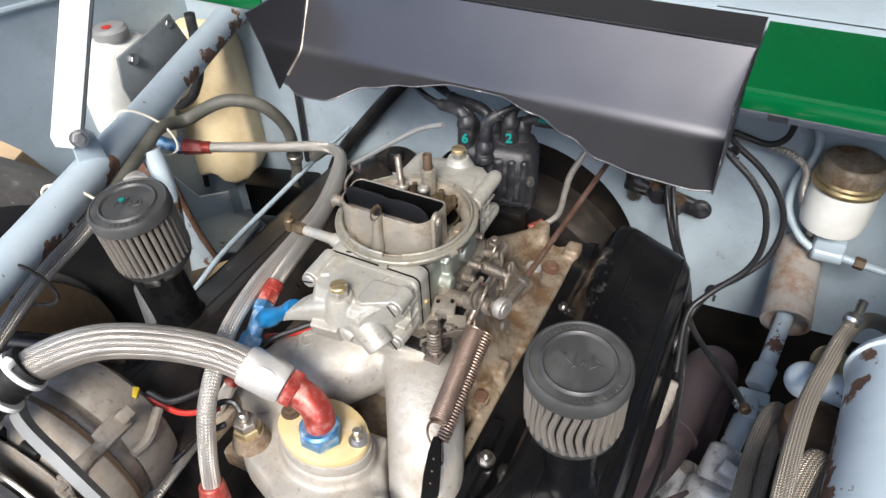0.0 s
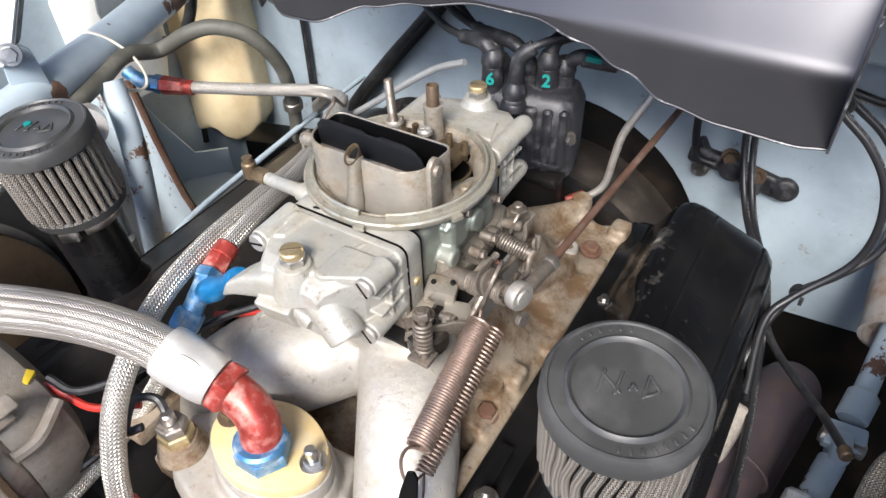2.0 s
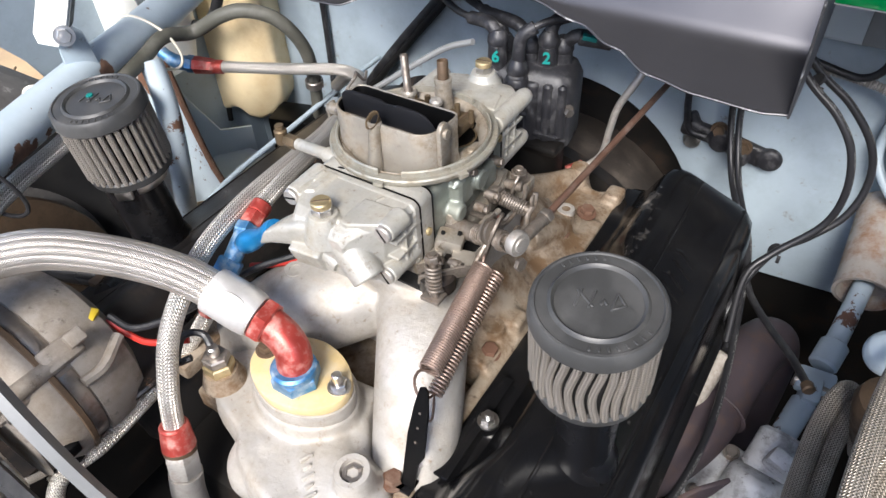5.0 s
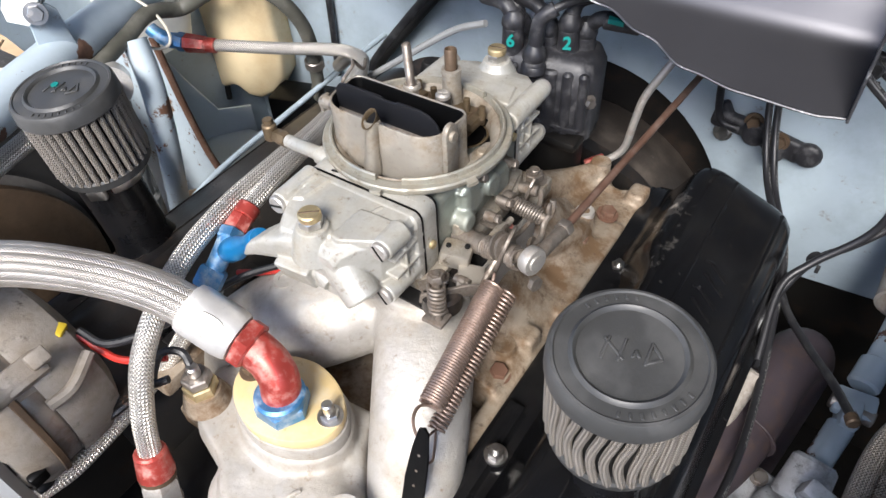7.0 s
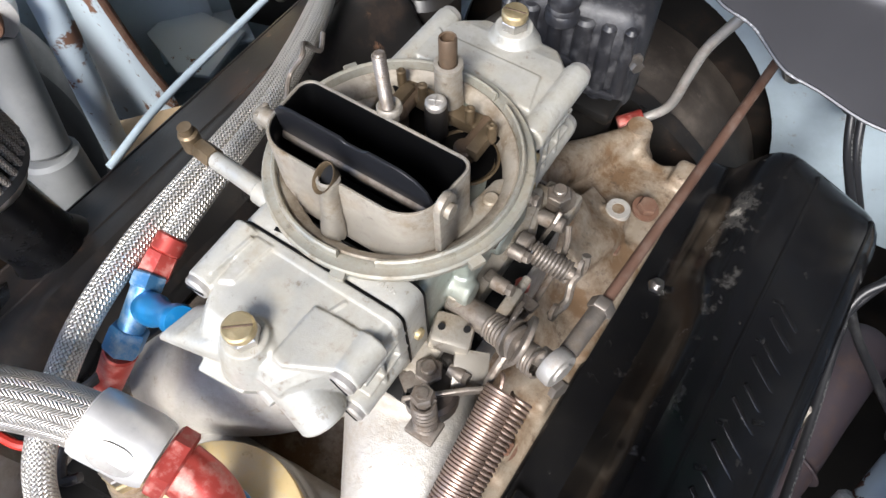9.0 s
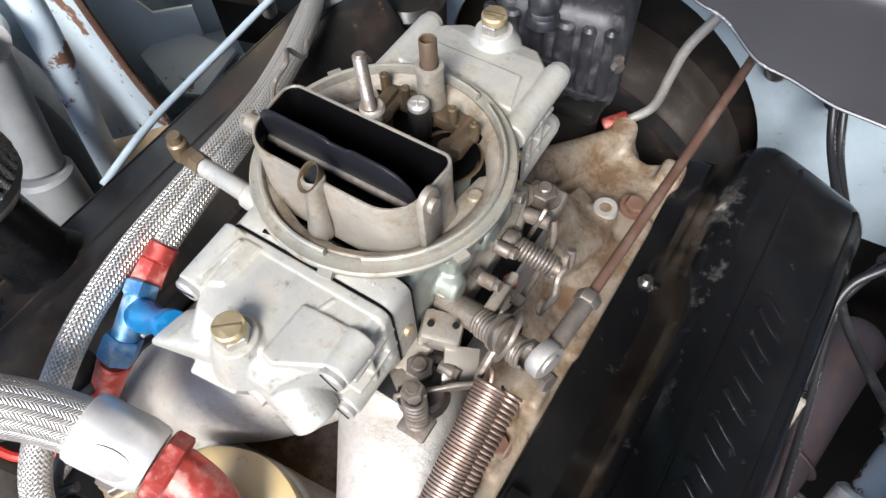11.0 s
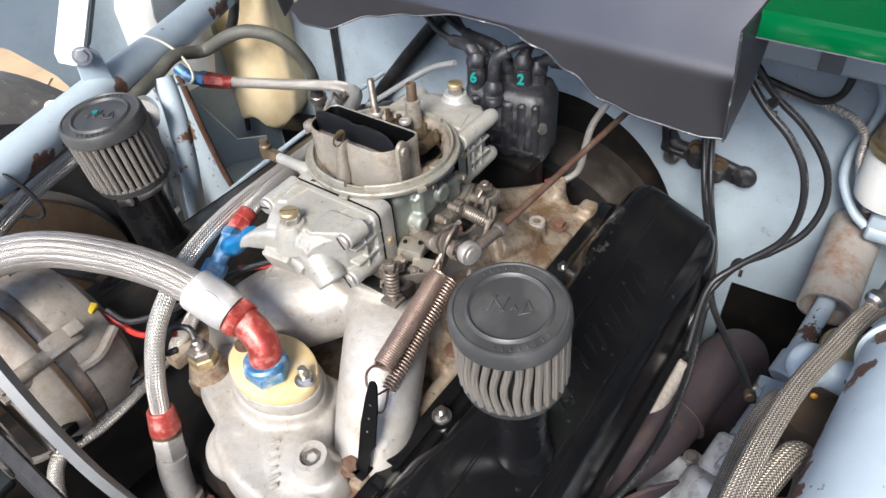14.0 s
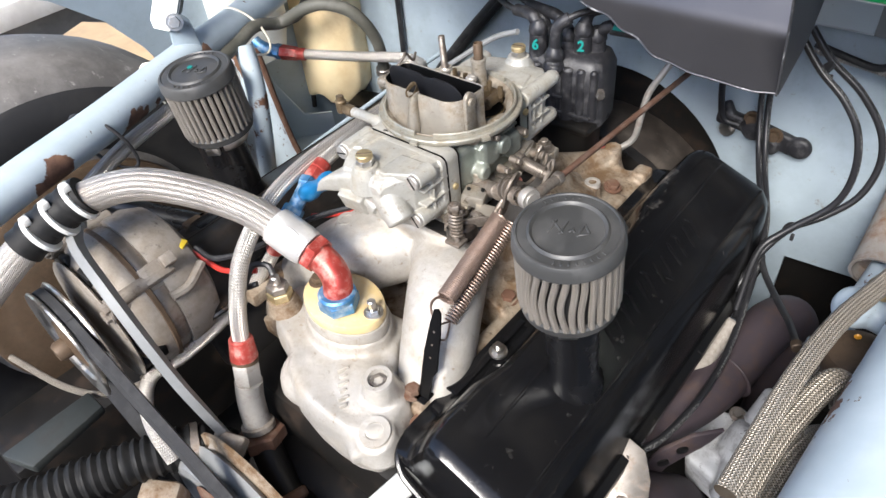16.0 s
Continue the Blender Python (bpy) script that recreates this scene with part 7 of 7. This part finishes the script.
part("black_tail", tube([(0.190, 0.290, -0.036), (0.222, 0.288, -0.042), (0.245, 0.286, -0.044), (0.258, 0.284, -0.034), (0.262, 0.283, -0.016), (0.262, 0.284, 0.010)], 0.0033, 10), wire_black, cables)
part("drop_lead", tube([(0.217, 0.176, -0.186), (0.232, 0.150, -0.190), (0.254, 0.115, -0.182), (0.272, 0.084, -0.170), (0.286, 0.055, -0.160)], 0.0030, 10), wire_black, cables)
part("copper_lug", rod((0.286, 0.055, -0.160), (0.289, 0.048, -0.159), 0.0045, seg=10, bev=0.001), copper_brown, cables, "copper cable end")
bulk_bracket = thing("cable_bracket", (0.16, 0.31, -0.15), "black steel bracket bolted to the bulkhead", "bracket")
part("bar", cast_in_one(joined(block((0.128, 0.315, -0.149), (0.040, 0.012, 0.018), 0.004, (0, 6, 0)), rod((0.150, 0.318, -0.151), (0.150, 0.304, -0.150), 0.0125, seg=20, bev=0.003), block((0.170, 0.316, -0.157), (0.050, 0.010, 0.022), 0.004, (0, 12, 0)), rod((0.198, 0.319, -0.160), (0.198, 0.309, -0.160), 0.0125, seg=20, bev=0.003), rod((0.170, 0.318, -0.166), (0.170, 0.306, -0.165), 0.010, seg=18, bev=0.003), block((0.118, 0.316, -0.140), (0.014, 0.01, 0.020), 0.003, (0, -30, 0))), 0.0014, 2), dusty_black, bulk_bracket)
for x, z, mat in ((0.146, -0.140, copper_brown), (0.172, -0.152, copper_brown), (0.122, -0.160, bright_steel)):
    part("bracket_bolt", bolt((x, 0.311, z), (0, -1, 0.1), 0.0062, 0.006), mat, bulk_bracket)
part("pipe_stub", tube([(0.110, 0.30, -0.085), (0.112, 0.304, -0.12), (0.118, 0.306, -0.145), (0.135, 0.308, -0.150)], 0.0035, 10), wire_black, bulk_bracket)
master = thing("brake_reservoir", (0.322, 0.29, -0.12), "white brake fluid reservoir with a tarnished brass cap", "reservoir")
part("jar", lathe((0.323, 0.288, -0.122), (0, 0, 1), [(0.020, 0), (0.029, 0.004), (0.031, 0.014), (0.031, 0.046), (0.029, 0.050), (0.027, 0.052)], 36), white_plastic, master)
part("neck_ring", lathe((0.323, 0.288, -0.072), (0, 0, 1), [(0.0285, 0), (0.0320, 0.002), (0.0325, 0.006), (0.0305, 0.008), (0.0310, 0.011), (0.0290, 0.013)], 36), brass, master)
part("cap", lathe((0.323, 0.288, -0.060), (0, 0, 1), [(0.0290, 0), (0.0288, 0.012), (0.0270, 0.0165), (0.0245, 0.018), (0.0225, 0.0172), (0, 0.0172)], 40), stained_alloy, master, "tarnished round metal cap")
part("cylinder", joined(block((0.330, 0.284, -0.145), (0.030, 0.024, 0.028), 0.004), rod((0.316, 0.278, -0.150), (0.345, 0.278, -0.150), 0.009, seg=16, bev=0.002), rod((0.345, 0.278, -0.150), (0.385, 0.274, -0.152), 0.0042, seg=12)), pale_blue, master)
part("outlet_hex", hexnut((0.356, 0.277, -0.1505), (0.366, 0.276, -0.151), 0.0065), copper_brown, master)
part("feed_pipe", tube([(0.315, 0.278, -0.148), (0.300, 0.285, -0.140), (0.283, 0.300, -0.120), (0.281, 0.306, -0.090), (0.289, 0.306, -0.062), (0.288, 0.308, -0.038), (0.272, 0.312, -0.022), (0.230, 0.316, -0.016)], 0.0042, 12), pale_blue, master, "pale blue bent pipe")
column = thing("steering_column", (0.31, 0.2, -0.2), "rusty steering column sleeve with a pale blue shaft and joint", "steering column")
part("sleeve", lathe((0.309, 0.318, -0.176), (0.003, -0.1, -0.028), [(0.0215, 0), (0.0235, 0.002), (0.0240, 0.09), (0.0245, 0.104), (0.0215, 0.104), (0.0205, 0.09), (0, 0.088)], 32), rust_streaked, column, "rust-streaked tubular sleeve")
part("shaft", rod((0.311, 0.230, -0.202), (0.303, 0.150, -0.226), 0.0085, seg=18), pale_blue_rust, column)
part("joint_yoke", joined(rod((0.305, 0.166, -0.221), (0.301, 0.142, -0.229), 0.0118, seg=20, bev=0.002), block((0.3005, 0.128, -0.235), (0.030, 0.022, 0.012), 0.003, (18, 0, 5)), block((0.299, 0.118, -0.240), (0.014, 0.024, 0.030), 0.003, (18, 0, 5))), pale_blue_rust, column)
part("joint_cross", joined(rod((0.284, 0.125, -0.236), (0.316, 0.123, -0.237), 0.0065, seg=14, bev=0.001)), dull_steel, column)
part("lower_shaft", rod((0.298, 0.112, -0.243), (0.290, 0.070, -0.258), 0.0100, seg=18, bev=0.002), pale_blue_rust, column)
box = thing("steering_box", (0.28, 0.05, -0.36), "white painted cast steering box with bolted lid", "steering box")
part("coupling", joined(rod((0.291, 0.078, -0.252), (0.288, 0.048, -0.272), 0.0165, 0.019, 22, 0.003), block((0.296, 0.040, -0.240), (0.024, 0.014, 0.026), 0.003, (20, 10, -15))), alloy_white, box)
part("housing", cast_in_one(joined(block((0.290, 0.035, -0.318), (0.085, 0.075, 0.050), 0.006, (12, 0, -15)), rod((0.286, 0.05, -0.275), (0.284, 0.03, -0.305), 0.022, 0.026, 24, 0.004), rod((0.315, 0.015, -0.31), (0.270, 0.005, -0.305), 0.020, seg=24, bev=0.004), block((0.262, 0.035, -0.302), (0.05, 0.05, 0.012), 0.003, (20, 0, -20))), 0.0016, 2), alloy_white, box)
knob = part("lid_knob", lathe((0.275, 0.052, -0.300), (-0.05, -0.35, 0.93), [(0.0145, 0), (0.0150, 0.004), (0.0140, 0.007), (0.0105, 0.0065), (0.0100, 0.004), (0.005, 0.004), (0.0045, 0.007), (0, 0.007)], 28), alloy_white, box)
for k in range(6):
    a = math.pi * k / 3
    part("spoke", rod((0.275 + 0.004 * math.cos(a), 0.050 + 0.004 * math.sin(a), -0.2945), (0.275 + 0.012 * math.cos(a), 0.050 + 0.012 * math.sin(a), -0.2945 + 0.004 * math.sin(a)), 0.0016, seg=8), alloy_white, knob)
for x, y in ((0.246, 0.022), (0.262, 0.064)):
    part("lid_bolt", bolt((x, y, -0.297 + 0.35 * (y - 0.035)), (0, -0.3, 0.95), 0.005, 0.005), dull_steel, box)
low_bracket = thing("lead_bracket", (0.21, -0.08, -0.22), "dull bare steel plate bracket below the valve cover", "bracket")
part("plate", prism([(-0.026, -0.006), (-0.012, 0.022), (0.012, 0.020), (0.026, 0.004), (0.034, -0.016), (0.022, -0.030), (0.010, -0.046), (0.0, -0.036), (-0.018, -0.028)], (0.218, -0.088, -0.212), (0.88, 0.1, -0.35), (0.05, 0.80, 0.55), 0.0025, 0.0006), dull_steel, low_bracket)
for x, y, z in ((0.202, -0.118, -0.228), (0.197, -0.135, -0.236), (0.231, -0.106, -0.228)):
    part("bracket_bolt", joined(bolt((x, y, z), (0.3, -0.5, 0.8), 0.005, 0.006)), dull_steel, low_bracket)
right_hose = thing("oil_hoses", (0.31, 0, -0.15), "bundle of bronze-tinted braided oil hoses", "hose")
part("braided_hose", tube([(0.372, 0.094, -0.070), (0.350, 0.088, -0.058), (0.333, 0.066, -0.052), (0.318, 0.012, -0.051), (0.311, -0.020, -0.048), (0.307, -0.050, -0.046), (0.304, -0.090, -0.046), (0.302, -0.16, -0.055)], 0.0060, 22, 12), bronze_braid, right_hose)
part("braided_hose", tube([(0.335, -0.066, -0.115), (0.3345, -0.055, -0.088), (0.3290, -0.050, -0.071), (0.3205, -0.056, -0.063), (0.313, -0.085, -0.067), (0.309, -0.12, -0.074), (0.308, -0.2, -0.09)], 0.0074, 22, 12), bronze_braid, right_hose)
for dx, dy, dz in ((0.0, 0.0, 0.0), (0.011, -0.004, -0.008)):
    part("braided_hose", tube([(0.330 + dx, 0.030 + dy, -0.180 + dz), (0.318 + dx, 0.040 + dy, -0.150 + dz), (0.306 + dx, 0.036 + dy, -0.130 + dz), (0.298 + dx, 0.012 + dy, -0.134 + dz), (0.296 + dx, -0.03 + dy, -0.150 + dz), (0.298 + dx, -0.10 + dy, -0.175 + dz), (0.300 + dx, -0.20 + dy, -0.21 + dz)], 0.0062, 18, 10), bronze_braid, right_hose)
part("braided_hose", tube([(0.338, -0.05, -0.14), (0.330, -0.062, -0.105), (0.322, -0.085, -0.092), (0.317, -0.12, -0.096), (0.316, -0.2, -0.11)], 0.0082, 18, 10), bronze_braid, right_hose)
part("hose_end", joined(rod((0.330, 0.062, -0.045), (0.333, 0.070, -0.043), 0.0062, seg=16, bev=0.002), rod((0.334, 0.071, -0.043), (0.336, 0.082, -0.038), 0.0035, seg=12)), bright_steel, right_hose, "chromed hose end")
right_tube = thing("frame_tube", (0.37, 0, -0.16), "thick pale blue frame tube with peeled rusty patches", "tube", "frame tubes")
part("tube", tube([(0.352, -0.42, -0.085), (0.362, -0.15, -0.060), (0.3705, -0.02, -0.048), (0.373, 0.026, -0.046)], 0.040, 36, 8), flaking_outer, right_tube)
part("end_plate", lathe((0.3728, 0.0245, -0.046), (0.06, 1, 0.04), [(0, 0.004), (0.034, 0.004), (0.0415, 0.003), (0.0425, 0.0), (0.0425, -0.002), (0.0395, -0.003)], 36), frost_blue, right_tube, "welded end plate")
joint = thing("track_rod_joint", (0.32, 0.03, -0.1), "pale blue painted ball joint with an amber grease smear", "joint")
part("socket", cast_in_one(joined(lathe((0.313, 0.026, -0.078), (0.1, -0.3, 0.9), [(0, -0.0142), (0.006, -0.0128), (0.0105, -0.0095), (0.0135, -0.004), (0.0140, 0.0), (0.0132, 0.005), (0.0100, 0.010), (0.005, 0.0132), (0, 0.0142)], 28), rod((0.315, 0.026, -0.080), (0.358, 0.030, -0.078), 0.0090, 0.0150, 24, 0.003)), 0.0012, 2), pale_blue_rust, joint)
part("clamp_ring", lathe((0.328, 0.044, -0.078), (0.45, -0.4, 0.8), [(0.0160, 0), (0.0178, 0.001), (0.0178, 0.0035), (0.0160, 0.0045)], 28), brass, joint, "thin brass clamp ring")
part("grease", lathe((0.3215, 0.013, -0.088), (0.2, -0.9, 0.1), [(0.0020, 0), (0.0023, 0.0010), (0.0013, 0.002), (0, 0.0022)], 12), amber_mark, joint, "amber grease")
part("boot", lathe((0.330, 0.012, -0.150), (-0.05, 0.0, 1), [(0.010, 0), (0.016, 0.014), (0.021, 0.034), (0.0225, 0.044), (0.0205, 0.050), (0.012, 0.054)], 28), copper_brown, joint, "rusty brown tapered boot")
sheet = thing("white_card", (0.36, 0.03, -0.07), "blank white card wedged beside the frame tube", "card")
part("sheet", prism([(0, 0), (0.10, -0.02), (0.12, 0.08), (0.02, 0.085)], (0.3395, 0.030, -0.070), (1, 0.15, 0.05), (-0.1, 0.1, 1), 0.002), white_paint, sheet)
side_box = thing("footwell_panel", (0.3, 0.4, -0.4), "brown-stained footwell panel behind the header", "panel")
part("sheet", prism([(0.20, -0.60), (0.29, -0.60), (0.30, -0.29), (0.25, -0.29)], (0, 0.40, 0), (1, 0, 0), (0, 0, 1), 0.005), stained_alloy, side_box)
part("grey_sheet", prism([(0.305, -0.60), (0.45, -0.60), (0.45, -0.29), (0.315, -0.29)], (0, 0.39, 0), (1, 0, 0), (0, 0, 1), 0.005), grey_plastic, side_box)

# ---- front of the engine ----
alt = thing("alternator", (-0.176, -0.23, -0.2), "dull grey cast alternator with a belt pulley", "alternator")
part("rear_case", lathe((-0.176, -0.226, -0.132), (0, 1, 0), [(0.0660, 0), (0.0670, 0.004), (0.0660, 0.020), (0.0600, 0.034), (0.045, 0.041), (0.02, 0.043), (0, 0.043)], 44), alternator_alloy, alt)
part("stator_band", lathe((-0.176, -0.240, -0.132), (0, 1, 0), [(0.0625, 0), (0.0640, 0.002), (0.0640, 0.012), (0.0625, 0.014)], 44), dull_steel, alt)
part("front_case", lathe((-0.176, -0.262, -0.132), (0, 1, 0), [(0.030, -0.012), (0.050, -0.006), (0.062, 0.002), (0.0670, 0.010), (0.0670, 0.022), (0.064, 0.024)], 44), alternator_alloy, alt)
for k in range(10):
    # vents below are black blocks; the shade within them is painted
    a = 2 * math.pi * k / 10
    part("vent_slot", block((-0.176 + 0.054 * math.cos(a), -0.2655, -0.132 + 0.054 * math.sin(a)), (0.012, 0.006, 0.016), 0.002, (0, -math.degrees(a), 0)), rubber, alt)
for k in range(4):
    a = radians(-85 + 24 * k)
    part("side_vent", block((-0.176 + 0.0655 * math.cos(a), -0.256, -0.132 + 0.0655 * math.sin(a)), (0.006, 0.011, 0.013), 0.002, (0, -math.degrees(a), 0)), deep_black, alt, "dark cooling slot")
for a in (40, 118, 200, 310):
    ca, sa = math.cos(radians(a)), math.sin(radians(a))
    part("through_bolt", joined(rod((-0.176 + 0.066 * ca, -0.270, -0.132 + 0.066 * sa), (-0.176 + 0.066 * ca, -0.214, -0.132 + 0.066 * sa), 0.0058, seg=14, bev=0.001), bolt((-0.176 + 0.066 * ca, -0.270, -0.132 + 0.066 * sa), (0, -1, 0), 0.0048, 0.005)), alternator_alloy, alt)
part("strap", lathe((-0.176, -0.2425, -0.132), (0, 1, 0), [(0.0665, 0), (0.0682, 0.0008), (0.0682, 0.0042), (0.0665, 0.005)], 44), copper_brown, alt, "rusty brown strap")
part("terminal_lug", joined(block((-0.128, -0.226, -0.088), (0.016, 0.026, 0.012), 0.002, (0, 42, 0)), block((-0.120, -0.216, -0.078), (0.010, 0.012, 0.008), 0.0015, (0, 42, 0))), alternator_alloy, alt)
part("pivot_ear", joined(block((-0.222, -0.262, -0.078), (0.028, 0.016, 0.022), 0.003, (0, -40, 0)), rod((-0.238, -0.276, -0.070), (-0.238, -0.246, -0.070), 0.009, seg=18, bev=0.001)), alternator_alloy, alt)
part("case_ridge", tube([(-0.120, -0.192, -0.10), (-0.112, -0.212, -0.106), (-0.112, -0.228, -0.106)], 0.004, 8), alternator_alloy, alt)
part("case_bolt", joined(rod((-0.127, -0.272, -0.098), (-0.127, -0.222, -0.098), 0.0055, seg=14, bev=0.001), bolt((-0.127, -0.272, -0.098), (0, -1, 0), 0.0055, 0.005)), alternator_alloy, alt)
pulley = part("pulley", lathe((-0.176, -0.3005, -0.140), (0, 1, 0), [(0.036, 0.001), (0.038, -0.0012), (0.0525, -0.0022), (0.0535, -0.0008), (0.0525, 0.0006), (0.0395, 0.0046), (0.0390, 0.0080), (0.0530, 0.0122), (0.0540, 0.0138), (0.0525, 0.0152), (0.02, 0.0152)], 48), bright_steel, alt)
part("hub", lathe((-0.176, -0.3005, -0.140), (0, 1, 0), [(0, -0.012), (0.007, -0.012), (0.009, -0.009), (0.009, -0.002), (0.024, 0.001), (0.037, 0.002), (0.037, 0.006)], 28), copper_brown, pulley, "rusty hub and nut")
part("fan", lathe((-0.176, -0.2725, -0.136), (0, 1, 0), [(0.015, 0), (0.058, 0.0), (0.060, 0.0015), (0.058, 0.003), (0.015, 0.003)], 44), alternator_alloy, alt)
pump = thing("water_pump_pulley", (-0.01, -0.27, -0.3), "brown and grey grooved water pump pulley", "pulley")
part("pulley", lathe((-0.015, -0.292, -0.285), (0, 1, 0), [(0.010, -0.002), (0.060, -0.002), (0.080, -0.006), (0.084, -0.002), (0.072, 0.007), (0.084, 0.016), (0.080, 0.019), (0.074, 0.010), (0.02, 0.02)], 56), grey_plastic, pump)
part("rusty_face", lathe((-0.015, -0.297, -0.285), (0, 1, 0), [(0.012, -0.001), (0.050, -0.001), (0.058, 0.001), (0.05, 0.003)], 40), rust, pump, "rusty brown hub face")
part("rear_groove", lathe((-0.015, -0.272, -0.285), (0, 1, 0), [(0.02, -0.001), (0.078, -0.001), (0.090, 0.003), (0.090, 0.006), (0.078, 0.008), (0.02, 0.01)], 56), stained_alloy, pump, "yellowed second groove")
belt = thing("drive_belt", (-0.1, -0.28, -0.2), "black toothed drive belt over the pulleys", "belt")


def belt_path():
    """Loop round both pulleys: large circle, small circle, outer tangents."""
    c0, r0, c1, r1 = Vector((-0.176, -0.140)), 0.0470, Vector((-0.015, -0.285)), 0.079
    d = c1 - c0
    base = math.atan2(d.y, d.x)
    off = math.acos((r0 - r1) / d.length)
    pts = []
    n = 20
    for i in range(n + 1):
        a = base + off + (2 * math.pi - 2 * off) * i / n
        pts.append((c0.x + r0 * math.cos(a), c0.y + r0 * math.sin(a)))
    for i in range(n + 1):
        a = base - off + 2 * off * i / n
        pts.append((c1.x + r1 * math.cos(a), c1.y + r1 * math.sin(a)))
    return pts + pts[:1]


loops = []
BP = belt_path()
for i, (x, z) in enumerate(BP):
    px, pz = BP[max(i - 1, 0)]
    qx, qz = BP[min(i + 1, len(BP) - 1)]
    t = Vector((qx - px, 0, qz - pz)).normalized()
    nrm = Vector((-t.z, 0, t.x))
    p = Vector((x, -0.2942, z))
    loops.append([p + nrm * 0.0045 + Vector((0, -0.0055, 0)), p + nrm * 0.0045 + Vector((0, 0.0055, 0)), p - nrm * 0.0045 + Vector((0, 0.0034, 0)), p - nrm * 0.0045 + Vector((0, -0.0034, 0))])
part("band", loft(loops), belt_black, belt)
for i in range(24):
    f = (i + 0.5) / 24
    a, b = Vector(BP[-2]), Vector(BP[-1])
    q = a.lerp(b, f)
    d = (b - a).normalized()
    inward = Vector((-d.y, d.x)) if (Vector((-d.y, d.x)).dot(Vector((-0.10, -0.21)) - q)) > 0 else Vector((d.y, -d.x))
    q = q + inward * 0.0052
    part("tooth", block((q.x, -0.2942, q.y), (0.0045, 0.0072, 0.0032), 0.0008, (0, -math.degrees(math.atan2(d.y, d.x)), 0), 1), rubber, belt)
conduit = thing("grey_conduit", (-0.09, -0.268, -0.1), "flat grey plastic conduit arching over the alternator", "conduit")
part("strip", ribbon([(-0.172, -0.248, -0.038), (-0.150, -0.262, -0.045), (-0.112, -0.268, -0.062), (-0.080, -0.270, -0.098), (-0.062, -0.268, -0.140), (-0.056, -0.262, -0.185), (-0.06, -0.255, -0.23)], 0.0098, 0.0070, (0.3, 0.8, 0.5), 10), grey_plastic, conduit)
part("end_clip", block((-0.1690, -0.2500, -0.0390), (0.012, 0.014, 0.010), 0.002, (0, 15, -30)), grey_plastic, conduit)
corrugated = thing("corrugated_hose", (-0.12, -0.33, -0.23), "black corrugated rubber hose in front of the engine", "hose")
part("hose", tube([(-0.19, -0.45, -0.235), (-0.15, -0.392, -0.232), (-0.128, -0.352, -0.230), (-0.105, -0.308, -0.232), (-0.085, -0.272, -0.24), (-0.07, -0.25, -0.27)], lambda f: 0.0185 + 0.0013 * math.sin(f * 190), 24, 26), rubber, corrugated)
part("hose_clamp", lathe((-0.0885, -0.2790, -0.2385), (0.45, 0.85, -0.2), [(0.0195, 0), (0.0212, 0.0005), (0.0212, 0.0075), (0.0195, 0.008)], 28), dull_steel, corrugated)
radiator_frame = thing("cross_member", (-0.25, -0.36, -0.3), "pale grey-green cross member below the alternator", "rail")
part("bar", prism([(-0.262, -0.392), (-0.222, -0.378), (-0.232, -0.300), (-0.262, -0.300)], (0, 0, -0.285), (1, 0, 0), (0, 1, 0), 0.012, 0.003), dark_member, radiator_frame)
part("pipe", tube([(-0.36, -0.33, -0.26), (-0.29, -0.31, -0.28), (-0.24, -0.28, -0.28), (-0.20, -0.22, -0.26)], 0.0036, 12), bronze_braid, radiator_frame, "thin braided pipe")
stone = thing("mounting_lug", (-0.1, -0.32, -0.3), "rough pale cast engine mounting lug", "lug")
part("lug", block((-0.085, -0.318, -0.262), (0.035, 0.022, 0.04), 0.006, (15, 10, 35)), stained_alloy, stone)
part("lower_lug", block((-0.045, -0.262, -0.215), (0.03, 0.02, 0.012), 0.003, (20, 0, 20)), alternator_alloy, stone)
tip = thing("dipstick_tube", (0.11, -0.225, -0.19), "white plastic dipstick tube end at the front of the valve cover", "tube")
part("tube", rod((0.112, -0.205, -0.182), (0.100, -0.245, -0.196), 0.0095, seg=18, bev=0.002), white_plastic, tip)
tag = single("paper_tag", block((-0.50, -0.095, -0.232), (0.034, 0.016, 0.0014), 0.0004, (25, 8, -12)), white_paint, "small white paper tag lying beside the tyre", "tag")
